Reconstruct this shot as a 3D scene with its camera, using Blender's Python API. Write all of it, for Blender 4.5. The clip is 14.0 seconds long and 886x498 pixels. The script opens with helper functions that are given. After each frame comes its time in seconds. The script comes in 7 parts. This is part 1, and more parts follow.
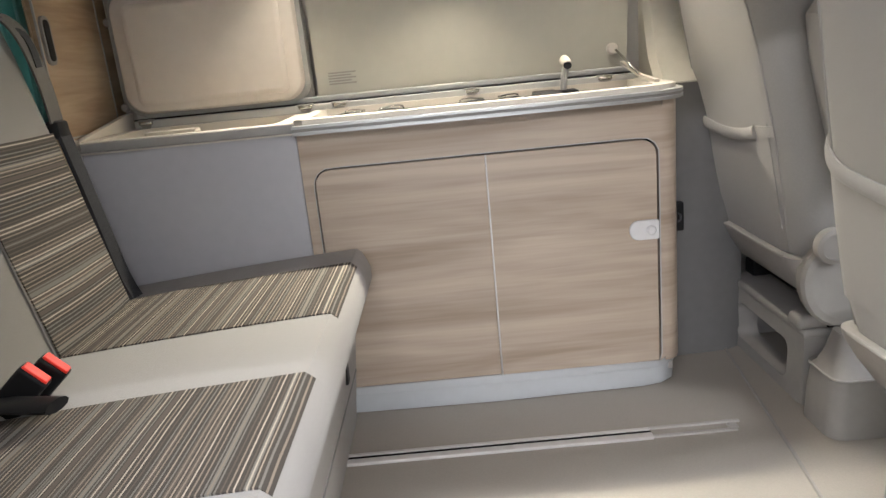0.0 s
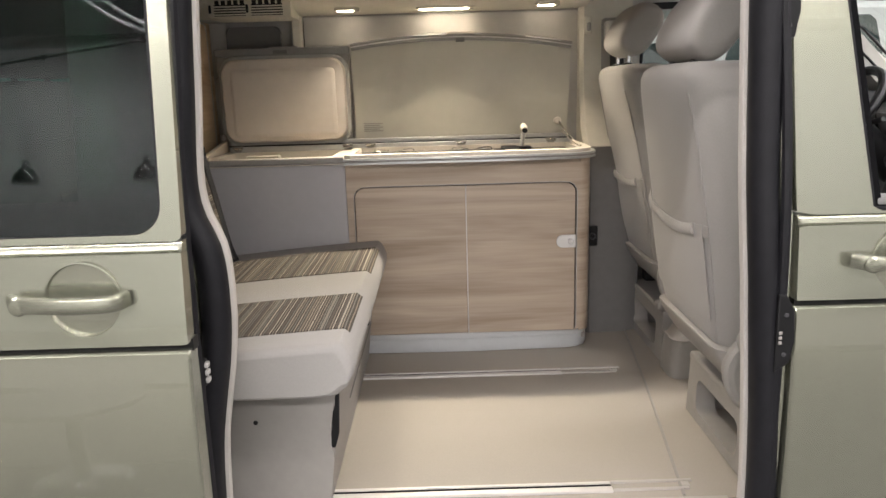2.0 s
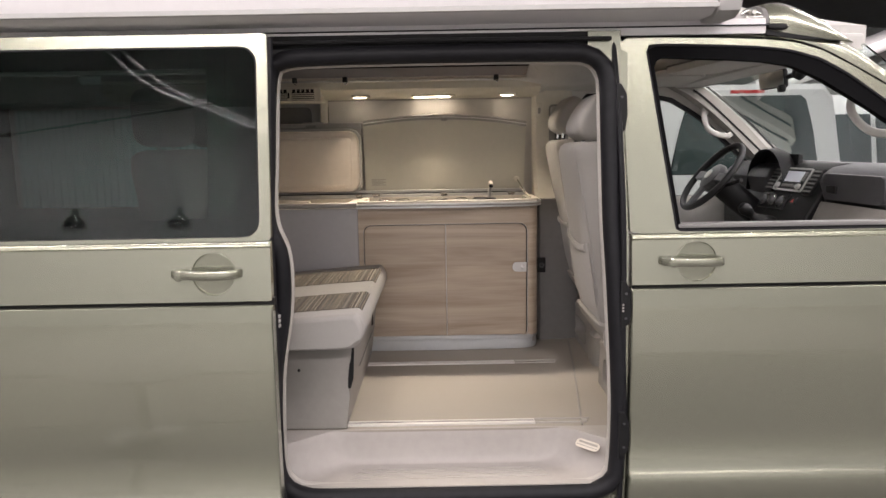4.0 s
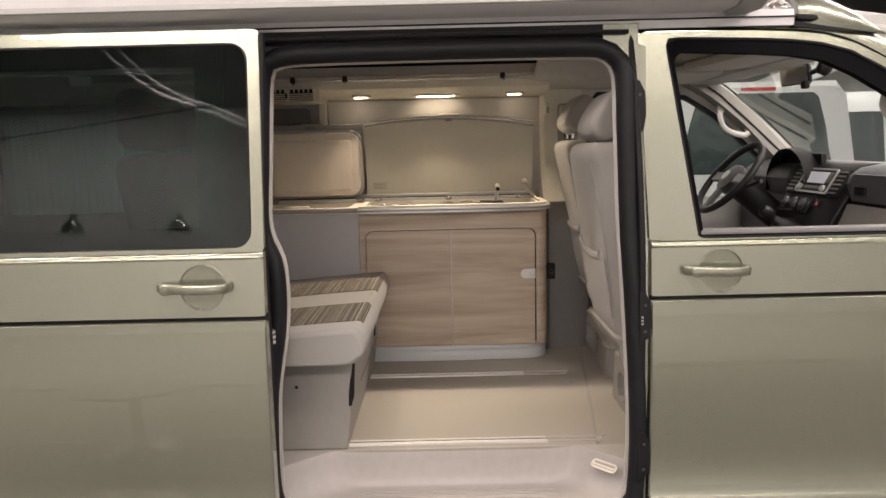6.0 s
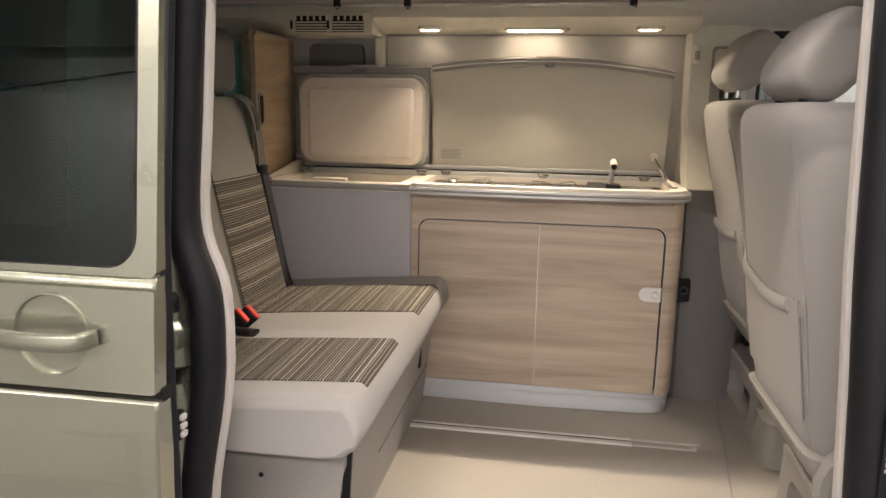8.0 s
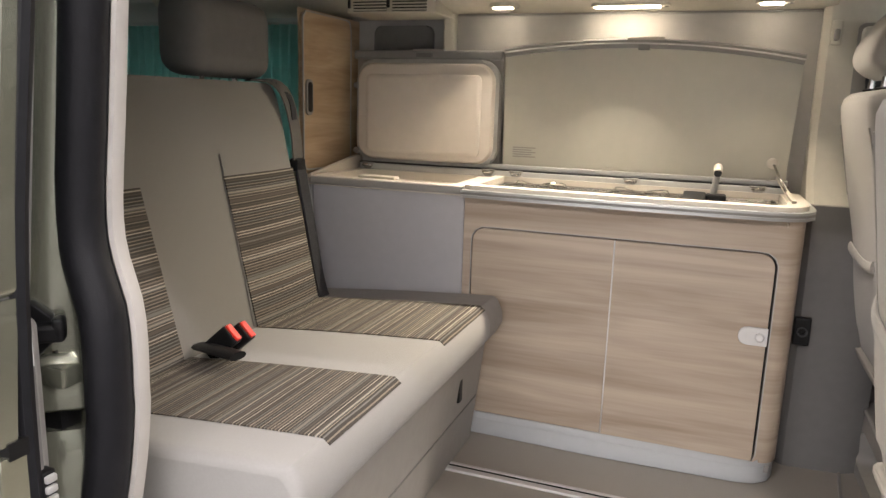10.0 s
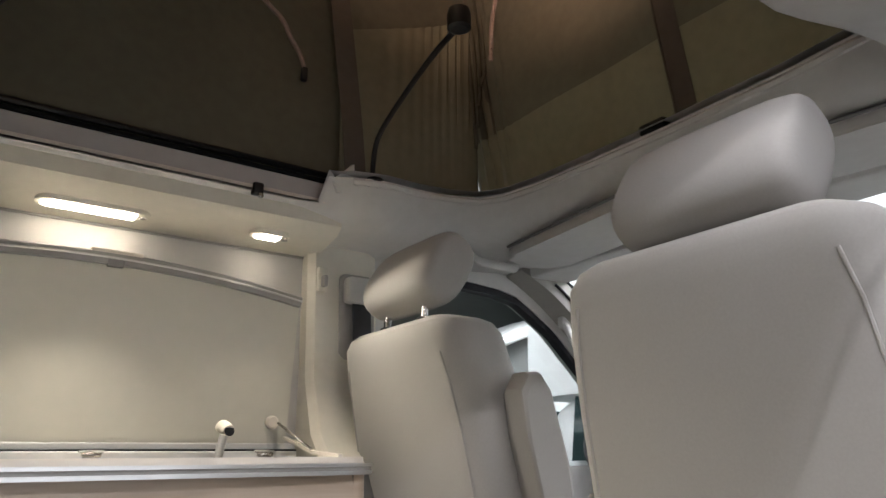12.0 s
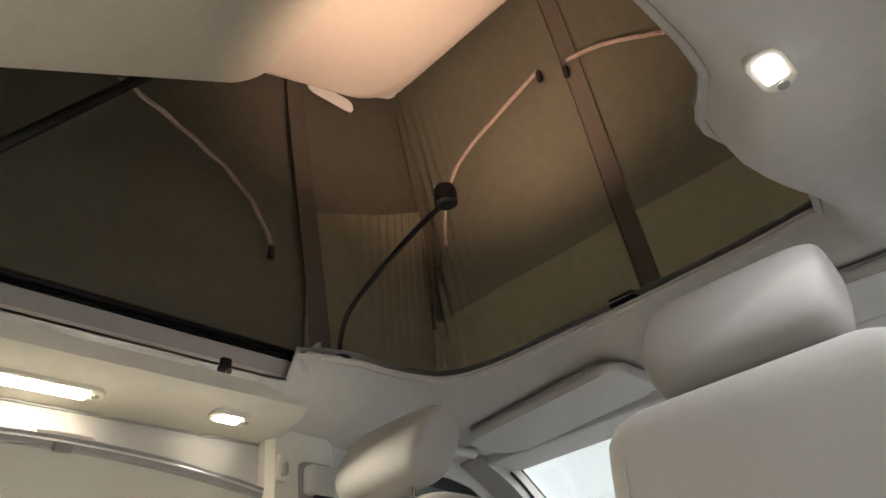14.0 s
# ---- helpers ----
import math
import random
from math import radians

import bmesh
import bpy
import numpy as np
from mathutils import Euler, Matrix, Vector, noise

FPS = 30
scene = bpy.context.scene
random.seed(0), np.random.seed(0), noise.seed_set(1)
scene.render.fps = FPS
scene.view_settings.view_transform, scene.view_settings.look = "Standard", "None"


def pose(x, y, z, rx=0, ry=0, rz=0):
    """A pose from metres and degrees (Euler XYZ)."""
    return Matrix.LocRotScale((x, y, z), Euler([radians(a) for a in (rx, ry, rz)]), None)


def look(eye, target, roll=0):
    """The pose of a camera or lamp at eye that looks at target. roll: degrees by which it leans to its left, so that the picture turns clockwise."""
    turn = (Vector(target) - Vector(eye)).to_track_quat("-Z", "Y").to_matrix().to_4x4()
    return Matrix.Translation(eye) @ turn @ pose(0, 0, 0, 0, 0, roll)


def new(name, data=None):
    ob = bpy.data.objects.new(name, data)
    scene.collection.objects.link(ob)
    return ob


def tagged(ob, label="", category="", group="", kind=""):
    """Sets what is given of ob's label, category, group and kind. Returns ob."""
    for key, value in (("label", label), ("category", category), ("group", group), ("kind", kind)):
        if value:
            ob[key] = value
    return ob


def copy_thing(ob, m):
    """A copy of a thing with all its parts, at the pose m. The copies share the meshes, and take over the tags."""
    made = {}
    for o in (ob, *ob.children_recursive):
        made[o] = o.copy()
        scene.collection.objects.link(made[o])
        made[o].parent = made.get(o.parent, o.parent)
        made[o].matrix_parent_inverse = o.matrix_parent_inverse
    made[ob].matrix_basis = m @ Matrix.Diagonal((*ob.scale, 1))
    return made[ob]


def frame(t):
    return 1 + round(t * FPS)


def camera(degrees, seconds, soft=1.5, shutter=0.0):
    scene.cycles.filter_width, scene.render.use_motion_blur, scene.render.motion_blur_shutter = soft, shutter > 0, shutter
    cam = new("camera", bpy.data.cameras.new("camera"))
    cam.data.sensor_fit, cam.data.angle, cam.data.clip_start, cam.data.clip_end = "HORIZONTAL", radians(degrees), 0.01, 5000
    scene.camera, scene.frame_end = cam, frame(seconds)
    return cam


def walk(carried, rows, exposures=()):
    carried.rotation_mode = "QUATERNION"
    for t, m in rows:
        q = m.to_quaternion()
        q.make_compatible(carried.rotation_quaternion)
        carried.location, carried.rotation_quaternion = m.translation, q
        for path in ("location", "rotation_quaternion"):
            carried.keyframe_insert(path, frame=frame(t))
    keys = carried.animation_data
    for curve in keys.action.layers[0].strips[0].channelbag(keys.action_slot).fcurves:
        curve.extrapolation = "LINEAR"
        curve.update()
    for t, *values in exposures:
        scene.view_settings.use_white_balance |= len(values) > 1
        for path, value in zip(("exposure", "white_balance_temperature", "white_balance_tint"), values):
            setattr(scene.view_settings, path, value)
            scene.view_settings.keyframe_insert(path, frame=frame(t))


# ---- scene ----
cam = camera(63.8, 14.0)
PATH = [
    (0, (0.286, -0.258, 1.355), (0.254, 1.67, 0.826), -5.7),
    (0.5, (0.308, -0.285, 1.339), (0.364, 1.65, 0.839), -3.0),
    (1, (0.303, -0.48, 1.395), (0.368, 1.462, 0.922), -1.1),
    (1.5, (0.267, -0.767, 1.428), (0.281, 1.177, 0.957), -1.1),
    (2, (0.288, -1.062, 1.456), (0.289, 0.888, 1.011), -1.7),
    (2.5, (0.33, -1.357, 1.465), (0.316, 0.598, 1.04), -2.0),
    (3, (0.307, -1.61, 1.471), (0.299, 0.353, 1.088), -1.5),
    (3.5, (0.332, -1.815, 1.47), (0.335, 0.16, 1.15), -1.1),
    (4, (0.352, -1.899, 1.477), (0.354, 0.081, 1.197), -1.0),
    (4.2, (0.356, -1.909, 1.488), (0.357, 0.073, 1.214), -1.3),
    (6.5, (0.347, -1.601, 1.478), (0.329, 0.379, 1.193), -1.4),
    (7, (0.383, -1.33, 1.469), (0.31, 0.644, 1.152), -0.9),
    (7.5, (0.412, -1.064, 1.459), (0.219, 0.896, 1.112), -0.1),
    (8, (0.422, -0.857, 1.470), (0.104, 1.087, 1.081), 1.0),
    (8.2, (0.450, -0.783, 1.467), (0.070, 1.152, 1.066), 1.4),
    (10.3, (0.561, -0.488, 1.449), (-0.132, 1.378, 1.043), 1.7),
    (10.5, (0.495, -0.480, 1.445), (-0.103, 1.412, 1.054), 2.3),
    (10.8, (0.348, -0.448, 1.431), (0.008, 1.521, 1.103), 2.8),
    (11, (0.244, -0.390, 1.415), (0.158, 1.594, 1.152), 3.2),
    (11.5, (0.164, -0.143, 1.358), (0.675, 1.771, 1.409), 2.0),
    (12, (0.108, 0.080, 1.240), (1.231, 1.631, 1.814), -0.7),
    (12.5, (0.018, 0.202, 1.178), (1.268, 1.493, 2.088), -1.7),
    (13, (-0.024, 0.255, 1.182), (1.219, 1.399, 2.251), -4.8),
    (13.5, (-0.025, 0.247, 1.183), (1.207, 1.369, 2.288), -5.7),
    (14, (-0.025, 0.248, 1.180), (1.214, 1.375, 2.273), -6.2),
]
EXPOSURE = [(0.0, 0.33, 5850, 10), (1.0, 0.25, 5900, 10), (2.0, 0.0, 6350, 12), (3.0, -0.22, 6450, 15), (4.0, -0.34, 6450, 16), (6.5, -0.42, 6950, 16), (8.0, 0.0, 6750, 15), (10.5, 0.25, 6250, 13), (11.0, 0.2, 6250, 13), (11.5, 0.22, 5850, 12), (12.5, 0.40, 5850, 11), (14.0, 0.62, 5950, 9)]
walk(cam, [(t, look(eye, target, roll)) for t, eye, target, roll in PATH], EXPOSURE)

# ---- light: hall tubes, added wall fill lights and the van's own lamps ----
world = bpy.data.worlds.new("hall_air")
scene.world = world
world.use_nodes = True
world.node_tree.nodes["Background"].inputs[0].default_value = (0.30, 0.32, 0.33, 1)
world.node_tree.nodes["Background"].inputs[1].default_value = 0.05


def area(name, at, target, size, size_y, watts, colour):
    data = bpy.data.lights.new(name, "AREA")
    data.shape, data.size, data.size_y, data.energy, data.color = "RECTANGLE", size, size_y, watts, colour
    ob = new(name, data)
    ob.matrix_world = look(at, target)
    return ob


WARM, COOL, PEACH = (1.0, 0.87, 0.66), (1.0, 0.94, 0.91), (1.0, 0.62, 0.40)
TUBES = [(0.45, -1.2, 75), (-3.5, -1.2, 140), (4.4, -1.2, 190), (-1.55, -4.4, 290), (2.35, -4.4, 190), (-4.6, 2.6, 40), (5.0, 1.6, 200), (1.2, 6.0, 120), (5.4, 5.4, 120)]
for tx, ty, tw in TUBES:
    area("tube_light", (tx, ty, 3.74), (tx, ty, 0), 3.8, 0.06, tw, COOL)
# Fill lights added to brighten the south wall for bounce and reflections.
WALL_FILLS = [(-4.6, -6.7, 90), (0.2, -6.7, 90), (5.0, -6.7, 90)]
for tx, ty, tw in WALL_FILLS:
    area("wall_fill_light", (tx, ty - 0.03, 3.78), (tx, -8.0, 1.2), 3.6, 0.10, tw, COOL)
LAMPS = [(-0.024, 1.515, 0.03, 2.0), (0.315, 1.535, 0.06, 4.5), (0.668, 1.515, 0.03, 1.4)]
for lx, ly, ls, lw in LAMPS:
    area("reading_light", (lx, 1.412, 1.712), (lx, 0.80, 0.60), ls, 0.02, lw, WARM).data.spread = radians(112)
area("reading_light", (0.657, 0.352, 1.7415), (0.657, 0.40, 0), 0.05, 0.035, 0.8, COOL)


# ---- mesh helpers ----
def thing(name, at, label, category, group="", kind=""):
    ob = new(name)
    ob.location = at
    ob.empty_display_size = 0.05
    return tagged(ob, label, category, group, kind)


def root_of(ob):
    while ob.parent:
        ob = ob.parent
    return ob


def part(name, bm, material, parent=None, label="", smooth=True, angle=35):
    """Links a bmesh given in world metres as one mesh object, under a thing or a part."""
    if parent:
        bmesh.ops.translate(bm, verts=bm.verts, vec=-root_of(parent).location)
    bmesh.ops.recalc_face_normals(bm, faces=bm.faces)
    if smooth:
        for f in bm.faces:
            near = [g.calc_area() for e in f.edges for g in e.link_faces if g is not f]
            f.smooth = len(f.verts) <= 4 and (not near or f.calc_area() < 6 * sum(near) / len(near))
        for e in bm.edges:
            if len(e.link_faces) == 2 and e.calc_face_angle(0) > radians(angle):
                e.smooth = False
    data = bpy.data.meshes.new(name)
    bm.to_mesh(data)
    bm.free()
    data.materials.append(material)
    ob = new(name, data)
    if parent:
        ob.parent = parent
    return tagged(ob, label)


def solid(name, bm, material, label="", category="", kind="", group="", smooth=True, angle=35):
    ob = part(name, bm, material, None, label, smooth, angle)
    return tagged(ob, label, category, group, kind)


def B():
    return bmesh.new()


def box(bm, lo, hi, r=0.0, seg=2):
    lo, hi = Vector(lo), Vector(hi)
    m = Matrix.LocRotScale((lo + hi) / 2, None, hi - lo)
    vs = bmesh.ops.create_cube(bm, size=1, matrix=m)["verts"]
    if r:
        es = list({e for v in vs for e in v.link_edges})
        bmesh.ops.bevel(bm, geom=es, offset=r, segments=seg, profile=0.5, affect="EDGES", clamp_overlap=True)
    return bm


def at3(plane, u, v, d):
    return {"xz": (u, d, v), "yz": (d, u, v), "xy": (u, v, d)}[plane]


def prism(bm, pts, plane, d0, d1, r=0.0, seg=2):
    """A flat outline pulled out from d0 to d1 along the axis that is missing in plane."""
    a = [bm.verts.new(at3(plane, u, v, d0)) for u, v in pts]
    b = [bm.verts.new(at3(plane, u, v, d1)) for u, v in pts]
    n = len(pts)
    fs = [bm.faces.new(a), bm.faces.new(b[::-1])]
    for i in range(n):
        fs.append(bm.faces.new((a[i], a[(i + 1) % n], b[(i + 1) % n], b[i])))
    if r:
        es = list(set(fs[0].edges) | set(fs[1].edges))
        bmesh.ops.bevel(bm, geom=es, offset=r, segments=seg, profile=0.5, affect="EDGES", clamp_overlap=True)
    return bm


def rrect(x0, z0, x1, z1, r, n=5):
    """A rounded rectangle, anticlockwise; r is one radius or four (bottom-left, bottom-right, top-right, top-left)."""
    rs = r if isinstance(r, (tuple, list)) else (r,) * 4
    out = []
    for (cx, cz, a0), q in zip(((x0, z0, 180), (x1, z0, 270), (x1, z1, 0), (x0, z1, 90)), rs):
        ox, oz = cx + (q if cx == x0 else -q), cz + (q if cz == z0 else -q)
        for k in range(n + 1):
            a = radians(a0 + 90 * k / n)
            out.append((ox + q * math.cos(a), oz + q * math.sin(a)))
    return out


def spline(pts, n, closed=False):
    """n points evenly along a smooth curve through pts."""
    P = [Vector(p) for p in pts]
    m = len(P)
    fine = []
    for i in range(m if closed else m - 1):
        g = (lambda k: P[k % m]) if closed else (lambda k: P[min(max(k, 0), m - 1)])
        p0, p1, p2, p3 = g(i - 1), g(i), g(i + 1), g(i + 2)
        for k in range(12):
            t = k / 12
            fine.append(0.5 * (2 * p1 + (p2 - p0) * t + (2 * p0 - 5 * p1 + 4 * p2 - p3) * t * t + (3 * p1 - p0 - 3 * p2 + p3) * t ** 3))
    fine.append(P[0].copy() if closed else P[-1].copy())
    s = [0.0]
    for a, b in zip(fine, fine[1:]):
        s.append(s[-1] + (b - a).length)
    out, j = [], 0
    for k in range(n):
        d = s[-1] * k / (n if closed else n - 1)
        while j < len(s) - 2 and s[j + 1] < d:
            j += 1
        f = (d - s[j]) / max(s[j + 1] - s[j], 1e-9)
        out.append(fine[j].lerp(fine[j + 1], min(f, 1)))
    return out


def sweep(bm, path, section, closed=False, up=(0, 0, 1), caps=True):
    """A section (list of (u, v)) carried along a path of Vectors; v lies along up as far as it can."""
    path = [Vector(p) for p in path]
    n, rows = len(path), []
    for i, p in enumerate(path):
        a = path[(i - 1) % n] if closed or i else path[0]
        b = path[(i + 1) % n] if closed or i < n - 1 else path[-1]
        t = (b - a).normalized()
        s = t.cross(Vector(up))
        s = s.normalized() if s.length > 1e-4 else t.orthogonal().normalized()
        w = s.cross(t).normalized()
        rows.append([bm.verts.new(p + s * u + w * v) for u, v in section])
    k = len(section)
    for i in range(n if closed else n - 1):
        r0, r1 = rows[i], rows[(i + 1) % n]
        for j in range(k):
            bm.faces.new((r0[j], r0[(j + 1) % k], r1[(j + 1) % k], r1[j]))
    if caps and not closed:
        bm.faces.new(rows[0][::-1])
        bm.faces.new(rows[-1])
    return bm


def circle(r, n=10, rv=None):
    return [(r * math.cos(2 * math.pi * k / n), (rv or r) * math.sin(2 * math.pi * k / n)) for k in range(n)]


def tube(bm, path, r, n=10, closed=False, up=(0, 0, 1)):
    return sweep(bm, path, circle(r, n), closed, up)


def rod(bm, a, b, r, n=12):
    a, b = Vector(a), Vector(b)
    up = (0, 0, 1) if abs((b - a).normalized().z) < 0.9 else (0, 1, 0)
    return sweep(bm, [a, b], circle(r, n), up=up)


def lathe(bm, profile, n=24, m=None):
    """A profile of (radius, height) turned round z, then moved by m."""
    m = m or Matrix()
    rows = []
    for r, h in profile:
        rows.append([bm.verts.new(m @ Vector((max(r, 1e-5) * math.cos(2 * math.pi * k / n), max(r, 1e-5) * math.sin(2 * math.pi * k / n), h))) for k in range(n)])
    for a, b in zip(rows, rows[1:]):
        for k in range(n):
            bm.faces.new((a[k], a[(k + 1) % n], b[(k + 1) % n], b[k]))
    bm.faces.new(rows[0][::-1])
    bm.faces.new(rows[-1])
    return bm


def loft(bm, loops, caps=True, closed=True):
    """Faces between loops of equal count."""
    rows = [[bm.verts.new(p) for p in loop] for loop in loops]
    k = len(rows[0])
    for a, b in zip(rows, rows[1:]):
        for j in range(k if closed else k - 1):
            bm.faces.new((a[j], a[(j + 1) % k], b[(j + 1) % k], b[j]))
    if caps:
        bm.faces.new(rows[0][::-1])
        bm.faces.new(rows[-1])
    return bm


def surface(bm, fn, nu, nv, thick=0.0):
    """A grid of fn(u, v), u and v from 0 to 1, made thick."""
    vs = [[bm.verts.new(fn(i / nu, j / nv)) for j in range(nv + 1)] for i in range(nu + 1)]
    fs = [bm.faces.new((vs[i][j], vs[i + 1][j], vs[i + 1][j + 1], vs[i][j + 1])) for i in range(nu) for j in range(nv)]
    if thick:
        bmesh.ops.recalc_face_normals(bm, faces=fs)
        bmesh.ops.solidify(bm, geom=fs, thickness=thick)
    return bm


def ring(bm, outer, inner, y_of, thick):
    """A plate between two outlines in x and z of equal count, on the surface y = y_of(x, z), thick inward."""
    front = lambda pts: [(x, y_of(x, z), z) for x, z in pts]
    back = lambda pts: [(x, y_of(x, z) + thick, z) for x, z in pts]
    loops = [front(outer), front(inner), back(inner), back(outer), front(outer)]
    rows = [[bm.verts.new(p) for p in loop] for loop in loops[:4]]
    rows.append(rows[0])
    k = len(outer)
    for a, b in zip(rows, rows[1:]):
        for j in range(k):
            bm.faces.new((a[j], a[(j + 1) % k], b[(j + 1) % k], b[j]))
    return bm


def fit_count(pts, n):
    """n points evenly round a closed polygon in two dimensions, its corners kept where they can be."""
    P = [Vector(p) for p in pts]
    s = [0.0]
    for i in range(len(P)):
        s.append(s[-1] + (P[(i + 1) % len(P)] - P[i]).length)
    out, j = [], 0
    for k in range(n):
        d = s[-1] * k / n
        while s[j + 1] < d:
            j += 1
        out.append(P[j].lerp(P[(j + 1) % len(P)], (d - s[j]) / max(s[j + 1] - s[j], 1e-9)))
    return [tuple(p) for p in out]


def radial(pts, c, n):
    """Where n rays from c, at even angles, leave the closed outline pts."""
    out = []
    for k in range(n):
        a = 2 * math.pi * k / n
        d, best = Vector((math.cos(a), math.sin(a))), None
        for p, q in zip(pts, pts[1:] + pts[:1]):
            p, q = Vector(p) - Vector(c), Vector(q) - Vector(c)
            e = q - p
            den = d.x * e.y - d.y * e.x
            if abs(den) < 1e-12:
                continue
            t = (p.x * e.y - p.y * e.x) / den
            s = (p.x * d.y - p.y * d.x) / den
            if t > 0 and -1e-6 <= s <= 1 + 1e-6 and (best is None or t > best):
                best = t
        out.append((c[0] + d.x * best, c[1] + d.y * best))
    return out


# ---- materials ----
def material(name, colour, rough=0.6, metal=0.0, vary=0.12, scale=40.0, bump=0.15, bump_scale=400.0, coat=0.0, depth=0.001, stain=3.0, sheen=0.0, spec=0.5):
    """A surface with variation at two scales, coarse stains and fine grain, and a fine relief."""
    m = bpy.data.materials.new(name)
    m.use_nodes = True
    t = m.node_tree
    p = t.nodes["Principled BSDF"]
    co = t.nodes.new("ShaderNodeTexCoord")
    big, small, relief = (t.nodes.new("ShaderNodeTexNoise") for _ in range(3))
    big.inputs["Scale"].default_value, big.inputs["Detail"].default_value = stain, 4
    small.inputs["Scale"].default_value, small.inputs["Detail"].default_value = scale, 3
    relief.inputs["Scale"].default_value, relief.inputs["Detail"].default_value = bump_scale, 2
    add = t.nodes.new("ShaderNodeMath")
    add.operation = "MULTIPLY_ADD"
    add.inputs[1].default_value = 0.5
    half = t.nodes.new("ShaderNodeMath")
    half.operation = "MULTIPLY"
    half.inputs[1].default_value = 0.5
    ramp = t.nodes.new("ShaderNodeValToRGB")
    lo, hi = [c * (1 - vary) for c in colour], [min(c * (1 + vary), 1) for c in colour]
    ramp.color_ramp.elements[0].position, ramp.color_ramp.elements[1].position = 0.3, 0.7
    ramp.color_ramp.elements[0].color, ramp.color_ramp.elements[1].color = (*lo, 1), (*hi, 1)
    for n in (big, small, relief):
        t.links.new(co.outputs["Object"], n.inputs["Vector"])
    t.links.new(big.outputs["Fac"], half.inputs[0])
    t.links.new(small.outputs["Fac"], add.inputs[0])
    t.links.new(half.outputs[0], add.inputs[2])
    t.links.new(add.outputs[0], ramp.inputs[0])
    t.links.new(ramp.outputs[0], p.inputs["Base Color"])
    rr = t.nodes.new("ShaderNodeMapRange")
    rr.inputs["To Min"].default_value, rr.inputs["To Max"].default_value = max(rough - 0.06, 0.02), min(rough + 0.06, 1)
    t.links.new(big.outputs["Fac"], rr.inputs["Value"])
    t.links.new(rr.outputs[0], p.inputs["Roughness"])
    p.inputs["Metallic"].default_value = metal
    p.inputs["Coat Weight"].default_value = coat
    p.inputs["Coat Roughness"].default_value = 0.04
    p.inputs["Sheen Weight"].default_value = sheen
    p.inputs["Specular IOR Level"].default_value = spec
    if bump:
        b = t.nodes.new("ShaderNodeBump")
        b.inputs["Strength"].default_value, b.inputs["Distance"].default_value = bump, depth
        t.links.new(relief.outputs["Fac"], b.inputs["Height"])
        t.links.new(b.outputs[0], p.inputs["Normal"])
    return m


def striped(name, axis):
    """Woven fabric with fine crisp stripes of uneven colour along one axis."""
    m = material(name, (0.3, 0.26, 0.2), 0.9, bump=0.5, bump_scale=900)
    t = m.node_tree
    p = t.nodes["Principled BSDF"]

    def maths(op, a, b=0.0, c=0.0):
        n = t.nodes.new("ShaderNodeMath")
        n.operation = op
        for k, v in enumerate((a, b, c)):
            if isinstance(v, float):
                n.inputs[k].default_value = v
            else:
                t.links.new(v, n.inputs[k])
        return n.outputs[0]

    def ramp(value, stops):
        r = t.nodes.new("ShaderNodeValToRGB")
        r.color_ramp.interpolation = "CONSTANT"
        while len(r.color_ramp.elements) < len(stops):
            r.color_ramp.elements.new(0.5)
        for e, (at, c) in zip(r.color_ramp.elements, stops):
            e.position, e.color = at, (*c, 1)
        t.links.new(value, r.inputs[0])
        return r.outputs[0]

    co = t.nodes.new("ShaderNodeTexCoord")
    sep = t.nodes.new("ShaderNodeSeparateXYZ")
    wob = t.nodes.new("ShaderNodeTexNoise")
    wob.inputs["Scale"].default_value = 5
    t.links.new(co.outputs["Object"], sep.inputs[0])
    t.links.new(co.outputs["Object"], wob.inputs["Vector"])
    along = maths("MULTIPLY_ADD", wob.outputs["Fac"], 0.004, sep.outputs[axis])
    cell = maths("FLOOR", maths("MULTIPLY", along, 480.0))
    dice = t.nodes.new("ShaderNodeTexWhiteNoise")
    dice.noise_dimensions = "1D"
    t.links.new(cell, dice.inputs["W"])
    group = t.nodes.new("ShaderNodeTexWhiteNoise")
    group.noise_dimensions = "1D"
    t.links.new(maths("FLOOR", maths("MULTIPLY", cell, 0.3334)), group.inputs["W"])
    DARK, BROWN, GREY, TAN, SAND, CREAM = (0.050, 0.042, 0.034), (0.092, 0.076, 0.060), (0.165, 0.156, 0.136), (0.215, 0.180, 0.140), (0.30, 0.255, 0.20), (0.42, 0.37, 0.30)
    pale = ramp(dice.outputs["Value"], [(0.0, TAN), (0.22, CREAM), (0.38, GREY), (0.60, SAND), (0.74, BROWN), (0.88, TAN)])
    dark = ramp(group.outputs["Value"], [(0.0, DARK), (0.62, BROWN), (0.85, GREY)])
    edge = maths("LESS_THAN", maths("PINGPONG", maths("ADD", cell, 0.5), 1.5), 0.75)
    mix = t.nodes.new("ShaderNodeMix")
    mix.data_type = "RGBA"
    t.links.new(edge, mix.inputs[0])
    t.links.new(pale, mix.inputs[6])
    t.links.new(dark, mix.inputs[7])
    t.links.new(mix.outputs[2], p.inputs["Base Color"])
    return m


